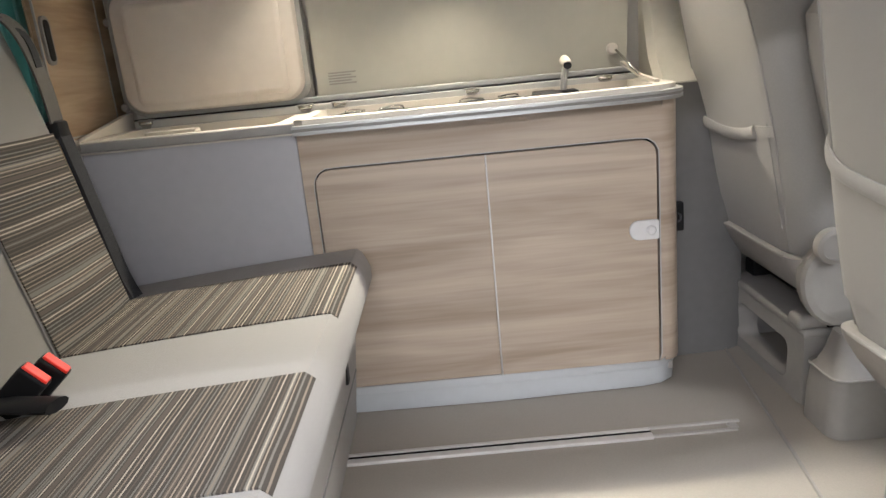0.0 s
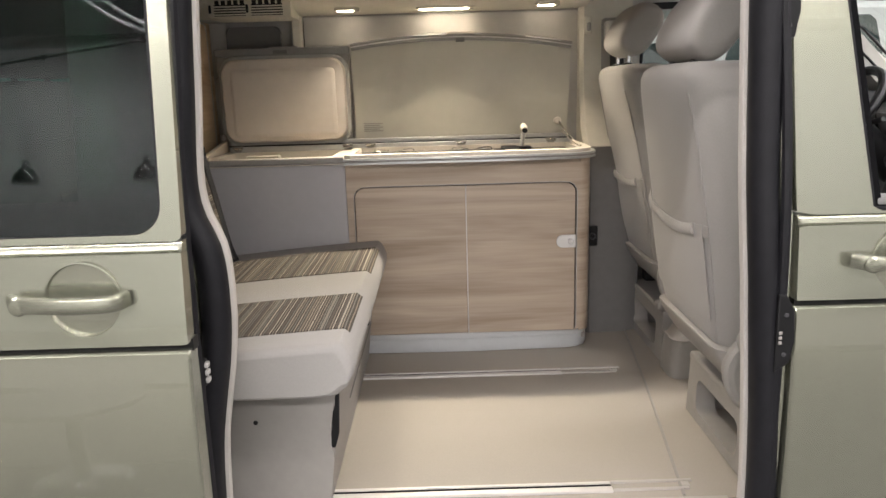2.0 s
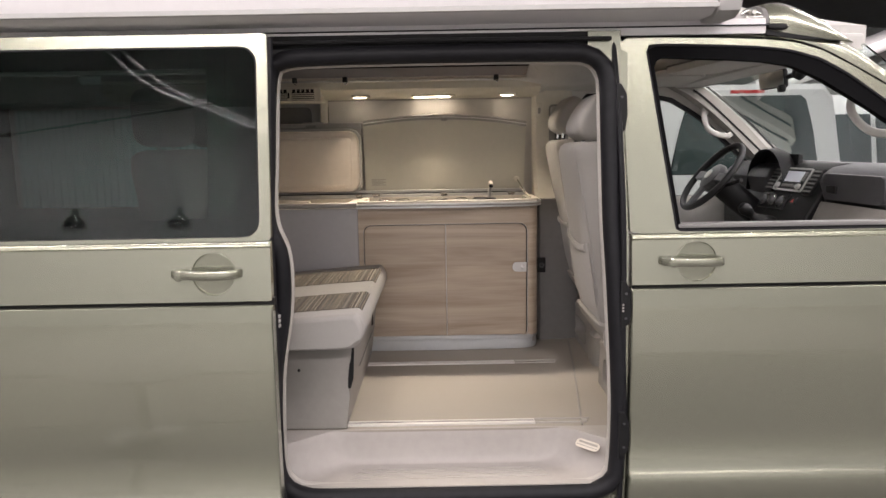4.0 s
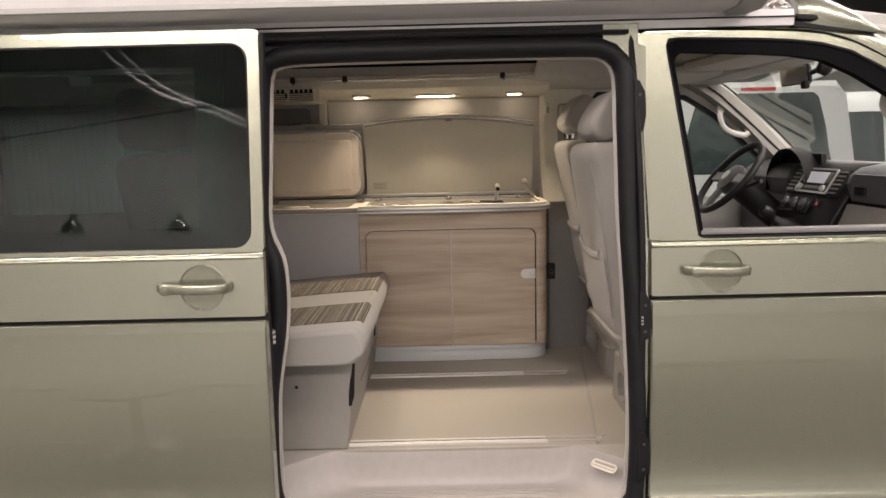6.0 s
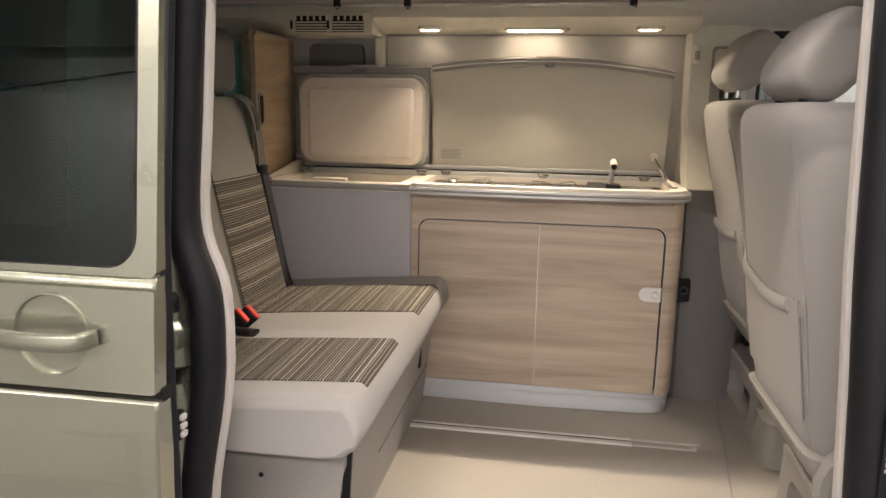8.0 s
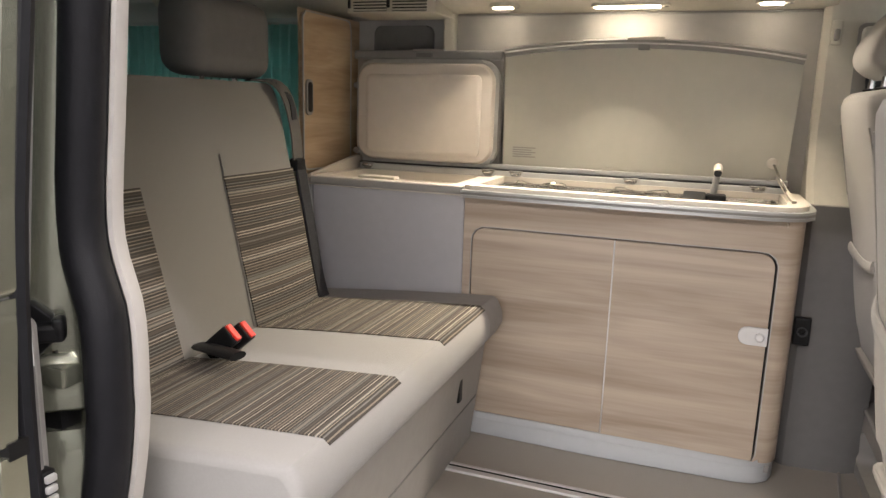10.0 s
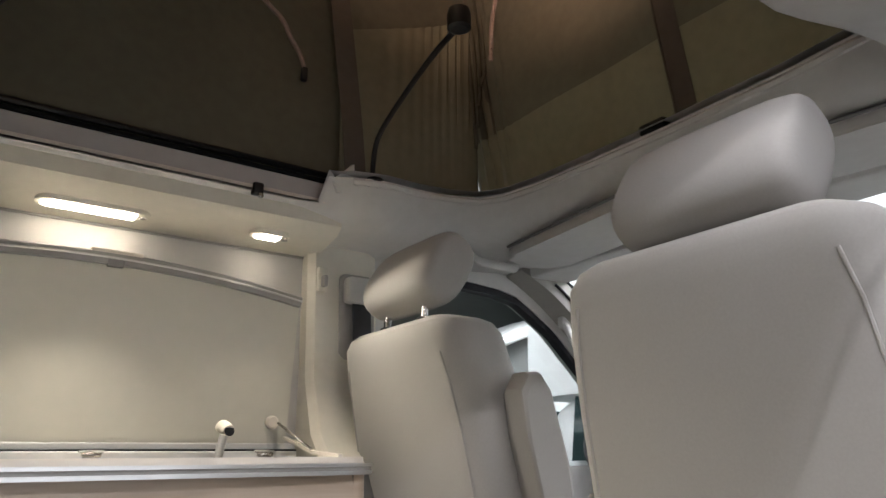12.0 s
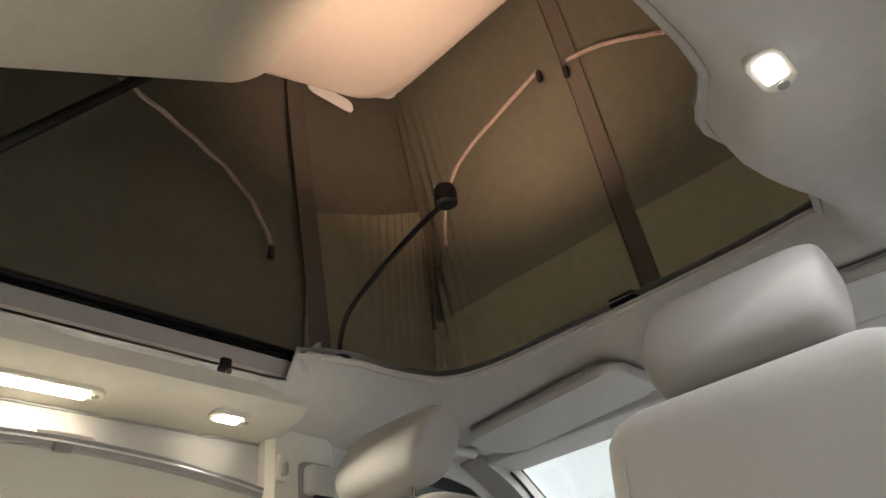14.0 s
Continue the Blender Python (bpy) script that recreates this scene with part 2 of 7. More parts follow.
def wood(name, dark, mid, light, rough=0.42):
    """Limed wood decor with long soft figure along x."""
    m = material(name, mid, rough, bump=0.08, bump_scale=300)
    t = m.node_tree
    p = t.nodes["Principled BSDF"]
    co = t.nodes.new("ShaderNodeTexCoord")
    outs = []
    for sx, sz, det, dist in ((0.8, 11, 3.0, 1.5), (5, 130, 4, 0.5)):
        mp = t.nodes.new("ShaderNodeMapping")
        mp.inputs["Scale"].default_value = (sx, sx * 2, sz)
        n = t.nodes.new("ShaderNodeTexNoise")
        n.inputs["Scale"].default_value, n.inputs["Detail"].default_value, n.inputs["Distortion"].default_value = 1.0, det, dist
        t.links.new(co.outputs["Object"], mp.inputs[0])
        t.links.new(mp.outputs[0], n.inputs["Vector"])
        outs.append(n)
    mix = t.nodes.new("ShaderNodeMath")
    mix.operation = "MULTIPLY_ADD"
    mix.inputs[1].default_value = 0.22
    t.links.new(outs[1].outputs["Fac"], mix.inputs[0])
    s = t.nodes.new("ShaderNodeMath")
    s.operation = "MULTIPLY"
    s.inputs[1].default_value = 0.78
    t.links.new(outs[0].outputs["Fac"], s.inputs[0])
    t.links.new(s.outputs[0], mix.inputs[2])
    r = t.nodes.new("ShaderNodeValToRGB")
    r.color_ramp.elements.new(0.5)
    for e, at, c in zip(r.color_ramp.elements, (0.36, 0.5, 0.63), (dark, mid, light)):
        e.position, e.color = at, (*c, 1)
    t.links.new(mix.outputs[0], r.inputs[0])
    t.links.new(r.outputs[0], p.inputs["Base Color"])
    return m


def glass(name, colour, rough=0.0):
    m = bpy.data.materials.new(name)
    m.use_nodes = True
    p = m.node_tree.nodes["Principled BSDF"]
    p.inputs["Base Color"].default_value = (*colour, 1)
    p.inputs["Transmission Weight"].default_value, p.inputs["Roughness"].default_value, p.inputs["IOR"].default_value = 1.0, rough, 1.45
    return m


def glow(name, colour, strength):
    m = bpy.data.materials.new(name)
    m.use_nodes = True
    p = m.node_tree.nodes["Principled BSDF"]
    p.inputs["Emission Color"].default_value, p.inputs["Emission Strength"].default_value = (*colour, 1), strength
    return m


def fabric(name, colour, rough, share=0.45, **more):
    """Thin tent cloth: some of the light outside comes through it."""
    m = material(name, colour, rough, **more)
    t = m.node_tree
    p, out = t.nodes["Principled BSDF"], t.nodes["Material Output"]
    thin = t.nodes.new("ShaderNodeBsdfTranslucent")
    mix = t.nodes.new("ShaderNodeMixShader")
    mix.inputs[0].default_value = share
    t.links.new(p.inputs["Base Color"].links[0].from_socket, thin.inputs["Color"])
    t.links.new(p.outputs[0], mix.inputs[1])
    t.links.new(thin.outputs[0], mix.inputs[2])
    t.links.new(mix.outputs[0], out.inputs["Surface"])
    return m


def lacquer(name, colour, rough, metal):
    """Even sprayed metallic paint under clear coat: soft cloudy tone, fine orange peel left out."""
    m = bpy.data.materials.new(name)
    m.use_nodes = True
    t = m.node_tree
    p = t.nodes["Principled BSDF"]
    co, n, r = t.nodes.new("ShaderNodeTexCoord"), t.nodes.new("ShaderNodeTexNoise"), t.nodes.new("ShaderNodeValToRGB")
    n.inputs["Scale"].default_value, n.inputs["Detail"].default_value = 1.3, 0
    for e, k in zip(r.color_ramp.elements, (0.97, 1.03)):
        e.color = (*[c * k for c in colour], 1)
    t.links.new(co.outputs["Object"], n.inputs["Vector"])
    t.links.new(n.outputs["Fac"], r.inputs[0])
    t.links.new(r.outputs[0], p.inputs["Base Color"])
    p.inputs["Roughness"].default_value, p.inputs["Metallic"].default_value = rough, metal
    p.inputs["Coat Weight"].default_value, p.inputs["Coat Roughness"].default_value = 1.0, 0.015
    return m


PAINT = lacquer("green_metallic_paint", (0.298, 0.304, 0.236), 0.27, 0.70)
WHITE_PAINT = material("white_lacquer", (0.72, 0.70, 0.70), 0.35, vary=0.03, coat=0.4, bump=0.02, bump_scale=50)
RUBBER = material("black_rubber", (0.010, 0.010, 0.012), 0.55, vary=0.3, bump=0.2, spec=0.25)
MATTBLACK = material("matt_black_seal", (0.004, 0.004, 0.0045), 0.85, vary=0.1, bump=0.1, spec=0.08)
BLACK = material("black_plastic", (0.0065, 0.0065, 0.007), 0.5, vary=0.25, bump=0.2, spec=0.3)
DASH = material("anthracite_dash_plastic", (0.050, 0.050, 0.054), 0.5, vary=0.2, bump=0.4, bump_scale=700)
TRIM = material("beige_trim_plastic", (0.47, 0.445, 0.41), 0.55, vary=0.05, bump=0.2, bump_scale=700)
CREAM = material("cream_lining", (0.60, 0.565, 0.48), 0.75, vary=0.06, bump=0.25, bump_scale=900)
PILLARTRIM = material("warm_grey_pillar_lining", (0.30, 0.285, 0.26), 0.8, vary=0.06, bump=0.3, bump_scale=900)
LINER = material("grey_headliner_felt", (0.50, 0.49, 0.465), 0.9, vary=0.06, bump=0.4, bump_scale=1200)
GREYTRIM = material("warm_grey_plastic", (0.285, 0.27, 0.25), 0.6, vary=0.07, bump=0.3, bump_scale=600)
DARKTRIM = material("dark_grey_plastic", (0.17, 0.165, 0.16), 0.6, vary=0.08, bump=0.3, bump_scale=600)
FLOOR = material("vinyl_floor", (0.315, 0.287, 0.248), 0.62, vary=0.07, scale=260, bump=0.3, bump_scale=500, stain=2.2)
STEP = material("step_plastic", (0.37, 0.345, 0.32), 0.5, vary=0.06, bump=0.35, bump_scale=500)
SEATCLOTH = material("grey_seat_cloth", (0.285, 0.27, 0.25), 0.95, vary=0.06, scale=300, bump=0.5, bump_scale=1400, sheen=0.2)
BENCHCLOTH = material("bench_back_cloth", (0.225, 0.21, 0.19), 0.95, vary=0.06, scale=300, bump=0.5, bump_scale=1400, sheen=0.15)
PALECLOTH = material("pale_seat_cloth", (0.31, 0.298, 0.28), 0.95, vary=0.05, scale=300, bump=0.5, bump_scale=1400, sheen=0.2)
STRIPES_SEAT = striped("striped_cloth_seat", "X")
STRIPES_BACK = striped("striped_cloth_back", "Z")
WOOD = wood("limed_wood_decor", (0.295, 0.228, 0.168), (0.395, 0.318, 0.245), (0.475, 0.392, 0.308))
WARDWOOD = wood("honey_wood_decor", (0.36, 0.25, 0.15), (0.46, 0.335, 0.21), (0.55, 0.42, 0.28))
PANEL = material("blue_grey_laminate", (0.40, 0.39, 0.40), 0.5, vary=0.04, bump=0.05)
ALU = material("brushed_aluminium", (0.55, 0.55, 0.54), 0.35, metal=0.9, vary=0.06, bump=0.05)
PROFILE = material("grey_edge_profile", (0.24, 0.235, 0.225), 0.5, vary=0.06, bump=0.05)
SILVER = material("silver_plastic", (0.44, 0.435, 0.42), 0.5, metal=0.15, vary=0.05, bump=0.05)
STEEL = material("stainless_steel", (0.60, 0.58, 0.55), 0.25, metal=1.0, vary=0.05, bump=0.03)
CHROME = material("chrome", (0.75, 0.75, 0.75), 0.08, metal=1.0, vary=0.02, bump=0)
WHITEPLASTIC = material("ivory_plastic", (0.60, 0.55, 0.475), 0.42, vary=0.03, bump=0.08)
LIDPLASTIC = material("ivory_fridge_lid", (0.64, 0.575, 0.505), 0.68, vary=0.04, bump=0.1)
GREYSEAL = material("pale_grey_gasket", (0.36, 0.35, 0.33), 0.55, vary=0.05, bump=0.1)
BOARD = material("mauve_grey_board", (0.36, 0.34, 0.33), 0.6, vary=0.06, bump=0.1)
PLINTH = material("pale_silver_plinth", (0.50, 0.515, 0.525), 0.4, metal=0.1, vary=0.04, bump=0.05)
RAILMETAL = material("bright_rail_aluminium", (0.62, 0.60, 0.58), 0.38, metal=0.45, vary=0.06, bump=0.05)
LATCHWHITE = material("white_latch_plastic", (0.66, 0.65, 0.64), 0.38, vary=0.03, bump=0.05)
BLIND = material("grey_blind_fabric", (0.42, 0.40, 0.37), 0.85, vary=0.05, bump=0.5, bump_scale=1100)
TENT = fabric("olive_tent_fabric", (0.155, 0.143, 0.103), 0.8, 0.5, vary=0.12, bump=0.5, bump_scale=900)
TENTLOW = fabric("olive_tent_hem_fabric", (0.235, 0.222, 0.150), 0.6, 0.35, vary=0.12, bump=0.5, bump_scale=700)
TENTBAND = fabric("brown_tent_tape", (0.12, 0.102, 0.082), 0.8, 0.35, vary=0.12, bump=0.4)
ROOFLINER = material("pale_roof_liner", (0.62, 0.55, 0.48), 0.7, vary=0.04, bump=0.2)
CORD = material("pink_elastic_cord", (0.27, 0.205, 0.175), 0.8, vary=0.25, scale=120)
RED = material("red_button", (0.75, 0.03, 0.015), 0.4, vary=0.05)
BELT = material("black_belt_webbing", (0.02, 0.02, 0.022), 0.75, vary=0.2, bump=0.5, bump_scale=800)
GREYBELT = material("grey_belt_webbing", (0.13, 0.12, 0.105), 0.75, vary=0.1, bump=0.5, bump_scale=800)
PRINT = material("grey_print", (0.30, 0.28, 0.25), 0.6, vary=0.05, bump=0)
PAPER = material("white_paper", (0.75, 0.76, 0.76), 0.7, vary=0.03, bump=0)
CURTAIN = fabric("teal_curtain", (0.36, 0.62, 0.58), 0.85, 0.55, vary=0.08, bump=0.4)
CONCRETE = material("hall_floor_concrete", (0.075, 0.073, 0.07), 0.7, vary=0.12, scale=14, bump=0.1, bump_scale=80, stain=0.6)
CARPET = material("pale_hall_carpet", (0.17, 0.165, 0.15), 0.95, vary=0.1, scale=60, bump=0.4, bump_scale=300, stain=0.8)
PLATFORM = material("grey_platform_board", (0.27, 0.265, 0.25), 0.8, vary=0.08, scale=12, bump=0.1, stain=0.5)
HALLWALL = material("hall_wall_panel", (0.76, 0.78, 0.77), 0.7, vary=0.08, scale=6, bump=0.1, stain=0.4)
HALLROOF = material("hall_roof_sheet", (0.30, 0.30, 0.295), 0.8, vary=0.1, scale=5, bump=0.1, stain=0.4)
DARKGLASS = glass("privacy_glass", (0.14, 0.21, 0.192))
DARKGLASS.node_tree.nodes["Principled BSDF"].inputs["IOR"].default_value = 1.5
TINTGLASS = glass("green_car_glass", (0.80, 0.90, 0.86))
LIDGLASS = material("satin_grey_glass_lid", (0.46, 0.44, 0.37), 0.5, vary=0.03, bump=0.0)
LENS_WARM = glow("lit_lens_warm", (1.0, 0.86, 0.64), 24.0)
LENS_COOL = glow("lit_lens_cool", (1.0, 0.96, 0.90), 9.0)
SCREEN = glow("radio_display", (0.10, 0.13, 0.24), 0.35)
TUBEGLOW = glow("lit_tube", (1.0, 0.95, 0.92), 14.0)
REDLAMP = material("red_lamp_glass", (0.6, 0.03, 0.03), 0.2, vary=0.05, bump=0, coat=0.5)
GLASSPRINT = material("black_glass_print", (0.012, 0.012, 0.013), 0.25, vary=0.05, bump=0)
VANGLASS = material("dark_van_glass", (0.02, 0.035, 0.035), 0.05, vary=0.1, bump=0, coat=0.5)

# ---- hall: floor, walls, roof ----
solid("ground", box(B(), (-14, -8, -0.2), (14, 16, 0)), CONCRETE, "grey polished concrete hall floor", "floor", "structure", smooth=False)
solid("hall_platform", box(B(), (-13.9, -7.99, 0), (13.9, -3.3, 0.06), 0.004), PLATFORM, "grey low platform of hall", "platform", "structure", smooth=False)
solid("hall_carpet", prism(B(), [(-13.9, -3.299), (1.1, -3.299), (0.5, -1.95), (-0.6, -1.85), (-13.9, -1.5)], "xy", 0.0, 0.012), CARPET, "pale grey laid carpet of hall", "carpet", "structure", smooth=False)
solid("wall_south", box(B(), (-14, -8.2, 0), (14, -8, 4.4)), HALLWALL, "plain grey hall wall panel", "wall", "structure", smooth=False)
solid("wall_north", box(B(), (-14, 16, 0), (14, 16.2, 4.4)), HALLWALL, "plain grey hall wall panel", "wall", "structure", smooth=False)
solid("wall_west", box(B(), (-14.2, -8, 0), (-14, 16, 4.4)), HALLWALL, "plain grey hall wall panel", "wall", "structure", smooth=False)
solid("wall_east", box(B(), (14, -8, 0), (14.2, 16, 4.4)), HALLWALL, "plain grey hall wall panel", "wall", "structure", smooth=False)
solid("ceiling", box(B(), (-14, -8, 4.2), (14, 16, 4.4)), HALLROOF, "dark sheet-metal hall ceiling", "ceiling", "structure", smooth=False)
tube_case = None
for tx, ty, tw in TUBES:
    if tube_case is None:
        tube_case = thing("ceiling_tube_lamp", (tx, ty, 3.76), "long white fluorescent tube fitting hung from hall ceiling", "lamp", "hall tube lamps")
        part("housing", prism(B(), [(ty - 0.09, 3.76), (ty - 0.05, 3.84), (ty + 0.05, 3.84), (ty + 0.09, 3.76)], "yz", tx - 1.85, tx + 1.85), WHITE_PAINT, tube_case)
        part("tube", box(B(), (tx - 1.8, ty - 0.10, 3.765), (tx + 1.8, ty - 0.092, 3.80)), TUBEGLOW, tube_case)
        part("tube", box(B(), (tx - 1.8, ty + 0.092, 3.765), (tx + 1.8, ty + 0.10, 3.80)), TUBEGLOW, tube_case)
        for dx in (-1.3, 1.3):
            part("suspension_wire", rod(B(), (tx + dx, ty, 3.84), (tx + dx, ty, 4.2), 0.006, 6), BLACK, tube_case)
    else:
        copy_thing(tube_case, pose(tx, ty, 3.76))

# Unseen trough fittings, added to carry the wall fill lights.
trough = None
for tx, ty, tw in WALL_FILLS:
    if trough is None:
        trough = thing("added_wall_lamp", (tx, ty, 3.80), "added white trough fitting for the fill light on hall wall", "lamp", "hall wall lamps")
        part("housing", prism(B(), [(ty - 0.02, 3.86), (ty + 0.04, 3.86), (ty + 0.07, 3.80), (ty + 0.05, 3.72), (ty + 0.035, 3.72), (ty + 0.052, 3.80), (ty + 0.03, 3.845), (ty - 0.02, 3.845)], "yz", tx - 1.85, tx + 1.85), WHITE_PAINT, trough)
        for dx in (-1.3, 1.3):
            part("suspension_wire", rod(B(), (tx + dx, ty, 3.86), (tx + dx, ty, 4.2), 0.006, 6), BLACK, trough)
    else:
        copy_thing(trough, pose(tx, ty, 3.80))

# ---- van body, near side ----
van = thing("camper_van", (0.4, 0.9, 0.0), "pale metallic green camper van with pop-up roof, parked", "van")


def side(z):
    """How far the skin lies inward of its widest line, at a height."""
    rows = [(0.2, 0.05), (0.30, 0.002), (0.44, -0.022), (0.497, -0.027), (0.522, -0.013), (0.70, -0.018), (0.85, -0.018), (0.95, -0.015), (1.066, -0.007), (1.076, -0.012), (1.221, 0.002), (1.2375, 0.008), (1.80, 0.079), (1.9, 0.114)]
    for (a, ya), (b, yb) in zip(rows, rows[1:]):
        if z <= b:
            return ya + (yb - ya) * max(0, (z - a) / (b - a))
    return rows[-1][1]


Y_FRONT, Y_SLIDE = 0.122, -0.008


def skin(bm, x0, x1, zs, y0, thick=0.035, rise=0.0, profile=side):
    """A body panel that follows the side's curve between heights, with edges turned in."""
    e = 0.004
    zz = [zs[0], zs[0] + e] + list(zs[1:-1]) + [zs[-1] - e, zs[-1]]
    xs = [x0, x0 + e, x1 - e, x1]
    rows = []
    for j, z in enumerate(zz):
        row = []
        for i, x in enumerate(xs):
            off = e if j in (0, len(zz) - 1) or i in (0, 3) else 0
            row.append((x, y0 + profile(z) + off, z + rise * (x - x0)))
        rows.append(row)
    grid = [[bm.verts.new(p) for p in r] for r in rows]
    back = [[bm.verts.new((p[0], p[1] + thick, p[2])) for p in r] for r in rows]
    nz, nx = len(zz), len(xs)
    for j in range(nz - 1):
        for i in range(nx - 1):
            bm.faces.new((grid[j][i], grid[j][i + 1], grid[j + 1][i + 1], grid[j + 1][i]))
            bm.faces.new((back[j][i], back[j + 1][i], back[j + 1][i + 1], back[j][i + 1]))
    for j in range(nz - 1):
        for i in (0, nx - 1):
            bm.faces.new((grid[j][i], grid[j + 1][i], back[j + 1][i], back[j][i]))
    for i in range(nx - 1):
        for j in (0, nz - 1):
            bm.faces.new((grid[j][i], back[j][i], back[j][i + 1], grid[j][i + 1]))
    return bm


LOW = [0.30, 0.38, 0.44, 0.497, 0.510, 0.522, 0.65, 0.8, 0.93, 1.05, 1.066]
MID = [1.078, 1.221]
SHOULDER = [1.2215, 1.229, 1.2375]


def side_front(z):
    """The front door's side: its shoulder lies a little lower and is softer."""
    if z < 1.16:
        return side(z)
    rows = [(1.16, side(1.16)), (1.207, 0.001), (1.214, 0.003), (1.2235, 0.006), (1.80, 0.079), (1.9, 0.114)]
    for (a, ya), (b, yb) in zip(rows, rows[1:]):
        if z <= b:
            return ya + (yb - ya) * (z - a) / (b - a)
    return 0.114


def band(x0, x1, cx, cz, y0, top=MID[1]):
    """The flat band under the windows, with a round hole for the handle's cup."""
    outer = radial([(x0, MID[0]), (x1, MID[0]), (x1, top), (x0, top)], (cx, cz), 240)
    return ring(B(), outer, [(cx + 0.058 * math.cos(2 * math.pi * k / 240), cz + 0.058 * math.sin(2 * math.pi * k / 240)) for k in range(240)], lambda x, z: y0 + side(z), 0.03)


def handle(parent, x0, x1, z, y):
    """A long door handle over a round recess cup, with the lock's cap at the rear end."""
    cx = x0 + (x1 - x0) * 0.60
    cz = z - 0.002
    bm = B()
    lathe(bm, [(0.0585, -0.004), (0.0595, 0.0012), (0.0575, 0.0016), (0.055, -0.006), (0.050, -0.018), (0.038, -0.029), (0.018, -0.034), (0.0, -0.035)], 40, pose(cx, y, cz, 90, 0, 0))
    cup = part("handle_cup", bm, PAINT, parent)
    path = spline([(x0, y - 0.012, z + 0.002), (x0 + 0.02, y - 0.030, z + 0.002), (x0 + 0.06, y - 0.038, z + 0.001), (cx, y - 0.040, z), (x1 - 0.025, y - 0.037, z), (x1 - 0.004, y - 0.026, z), (x1, y - 0.006, z)], 18)
    sec = [(0.008 * math.copysign(abs(math.cos(a)) ** 0.6, math.cos(a)), 0.0125 * math.copysign(abs(math.sin(a)) ** 0.6, math.sin(a))) for a in [2 * math.pi * k / 14 for k in range(14)]]
    grip = part("handle", sweep(B(), path, sec), PAINT, parent)
    part("lock_cap", lathe(B(), [(0.0135, -0.012), (0.0145, 0.003), (0.011, 0.006), (0.0, 0.007)], 20, pose(x0 + 0.022, y - 0.034, z, 90, 0, 0)), PAINT, grip)
    part("handle_end", box(B(), (x1 - 0.003, y - 0.012, z - 0.011), (x1 + 0.005, y + 0.002, z + 0.011), 0.003), BLACK, grip)


# sliding door, slid back along the rear side
door = part("sliding_door", skin(B(), -1.42, -0.110, LOW, Y_SLIDE), PAINT, van, "pale green sliding door, slid fully open")
part("door_upper_band", band(-1.42, -0.110, -0.264, 1.153, Y_SLIDE), PAINT, door)
part("door_shoulder", skin(B(), -1.42, -0.110, SHOULDER, Y_SLIDE), PAINT, door)
part("door_seam", box(B(), (-1.42, Y_SLIDE + 0.006, 1.062), (-0.108, Y_SLIDE + 0.03, 1.082)), BLACK, door)
W_SLIDE = rrect(-1.30, 1.249, -0.138, 1.757, 0.045, 7)
O_SLIDE = rrect(-1.42, 1.238, -0.109, 1.79, 0.012, 7)
slide_y = lambda x, z: Y_SLIDE + side(z)
part("window_frame", ring(B(), O_SLIDE, W_SLIDE, slide_y, 0.035), PAINT, door)
bm = B()
surface(bm, lambda u, v: Vector((-1.31 + 1.18 * u, slide_y(0, 1.24 + 0.525 * v) + 0.006, 1.24 + 0.525 * v)), 2, 6, 0.004)
part("window_glass", bm, DARKGLASS, door, "dark privacy glass with faint reflections")
part("glass_border", ring(B(), rrect(-1.31, 1.238, -0.130, 1.765, 0.045, 7), rrect(-1.24, 1.30, -0.20, 1.70, 0.03, 7), lambda x, z: slide_y(x, z) + 0.012, 0.004), GLASSPRINT, door)
part("window_gasket", ring(B(), W_SLIDE, rrect(-1.296, 1.250, -0.142, 1.753, 0.043, 7), lambda x, z: slide_y(x, z) + 0.001, 0.01), RUBBER, door)
handle(door, -0.366, -0.196, 1.155, Y_SLIDE + side(1.155))
bm = B()
prism(bm, [(0.0, 0.30), (0.044, 0.30), (0.044, 1.22), (0.11, 1.78), (0.07, 1.78), (0.0, 1.22)], "yz", -0.130, -0.1165)
part("door_end_face", bm, DARKTRIM, door)
part("door_edge_seal", tube(B(), spline([(-0.118, 0.034, 0.32), (-0.118, 0.028, 0.7), (-0.117, 0.030, 1.2), (-0.114, 0.060, 1.5), (-0.110, 0.098, 1.78)], 30), 0.011, 8, up=(0, 1, 0)), RUBBER, door, "black rubber door edge seal")
part("inner_panel", box(B(), (-1.40, 0.055, 0.34), (-0.14, 0.075, 1.20), 0.01), GREYTRIM, door)
part("contact_block", box(B(), (-0.125, 0.034, 0.985), (-0.108, 0.052, 1.03), 0.003), BLACK, door)
for k in range(3):
    part("contact_pin", box(B(), (-0.110, 0.036, 0.990 + 0.013 * k), (-0.103, 0.050, 0.999 + 0.013 * k), 0.002), SILVER, door)

# body aperture round the sliding-door opening
OPEN = [(-0.075, 1.714), (-0.103, 1.695), (-0.112, 1.63), (-0.121, 1.45), (-0.128, 1.32), (-0.122, 1.26), (-0.105, 1.22), (-0.092, 1.177), (-0.088, 1.09), (-0.096, 0.991), (-0.112, 0.90), (-0.124, 0.82), (-0.131, 0.70), (-0.133, 0.567), (-0.126, 0.51), (-0.100, 0.474), (-0.05, 0.461), (0.10, 0.458), (0.40, 0.457), (0.70, 0.458), (0.785, 0.462), (0.825, 0.487), (0.837, 0.54), (0.839, 0.728), (0.826, 1.0), (0.811, 1.245), (0.804, 1.5), (0.801, 1.64), (0.793, 1.685), (0.765, 1.712), (0.70, 1.720), (0.389, 1.722), (0.05, 1.720)]
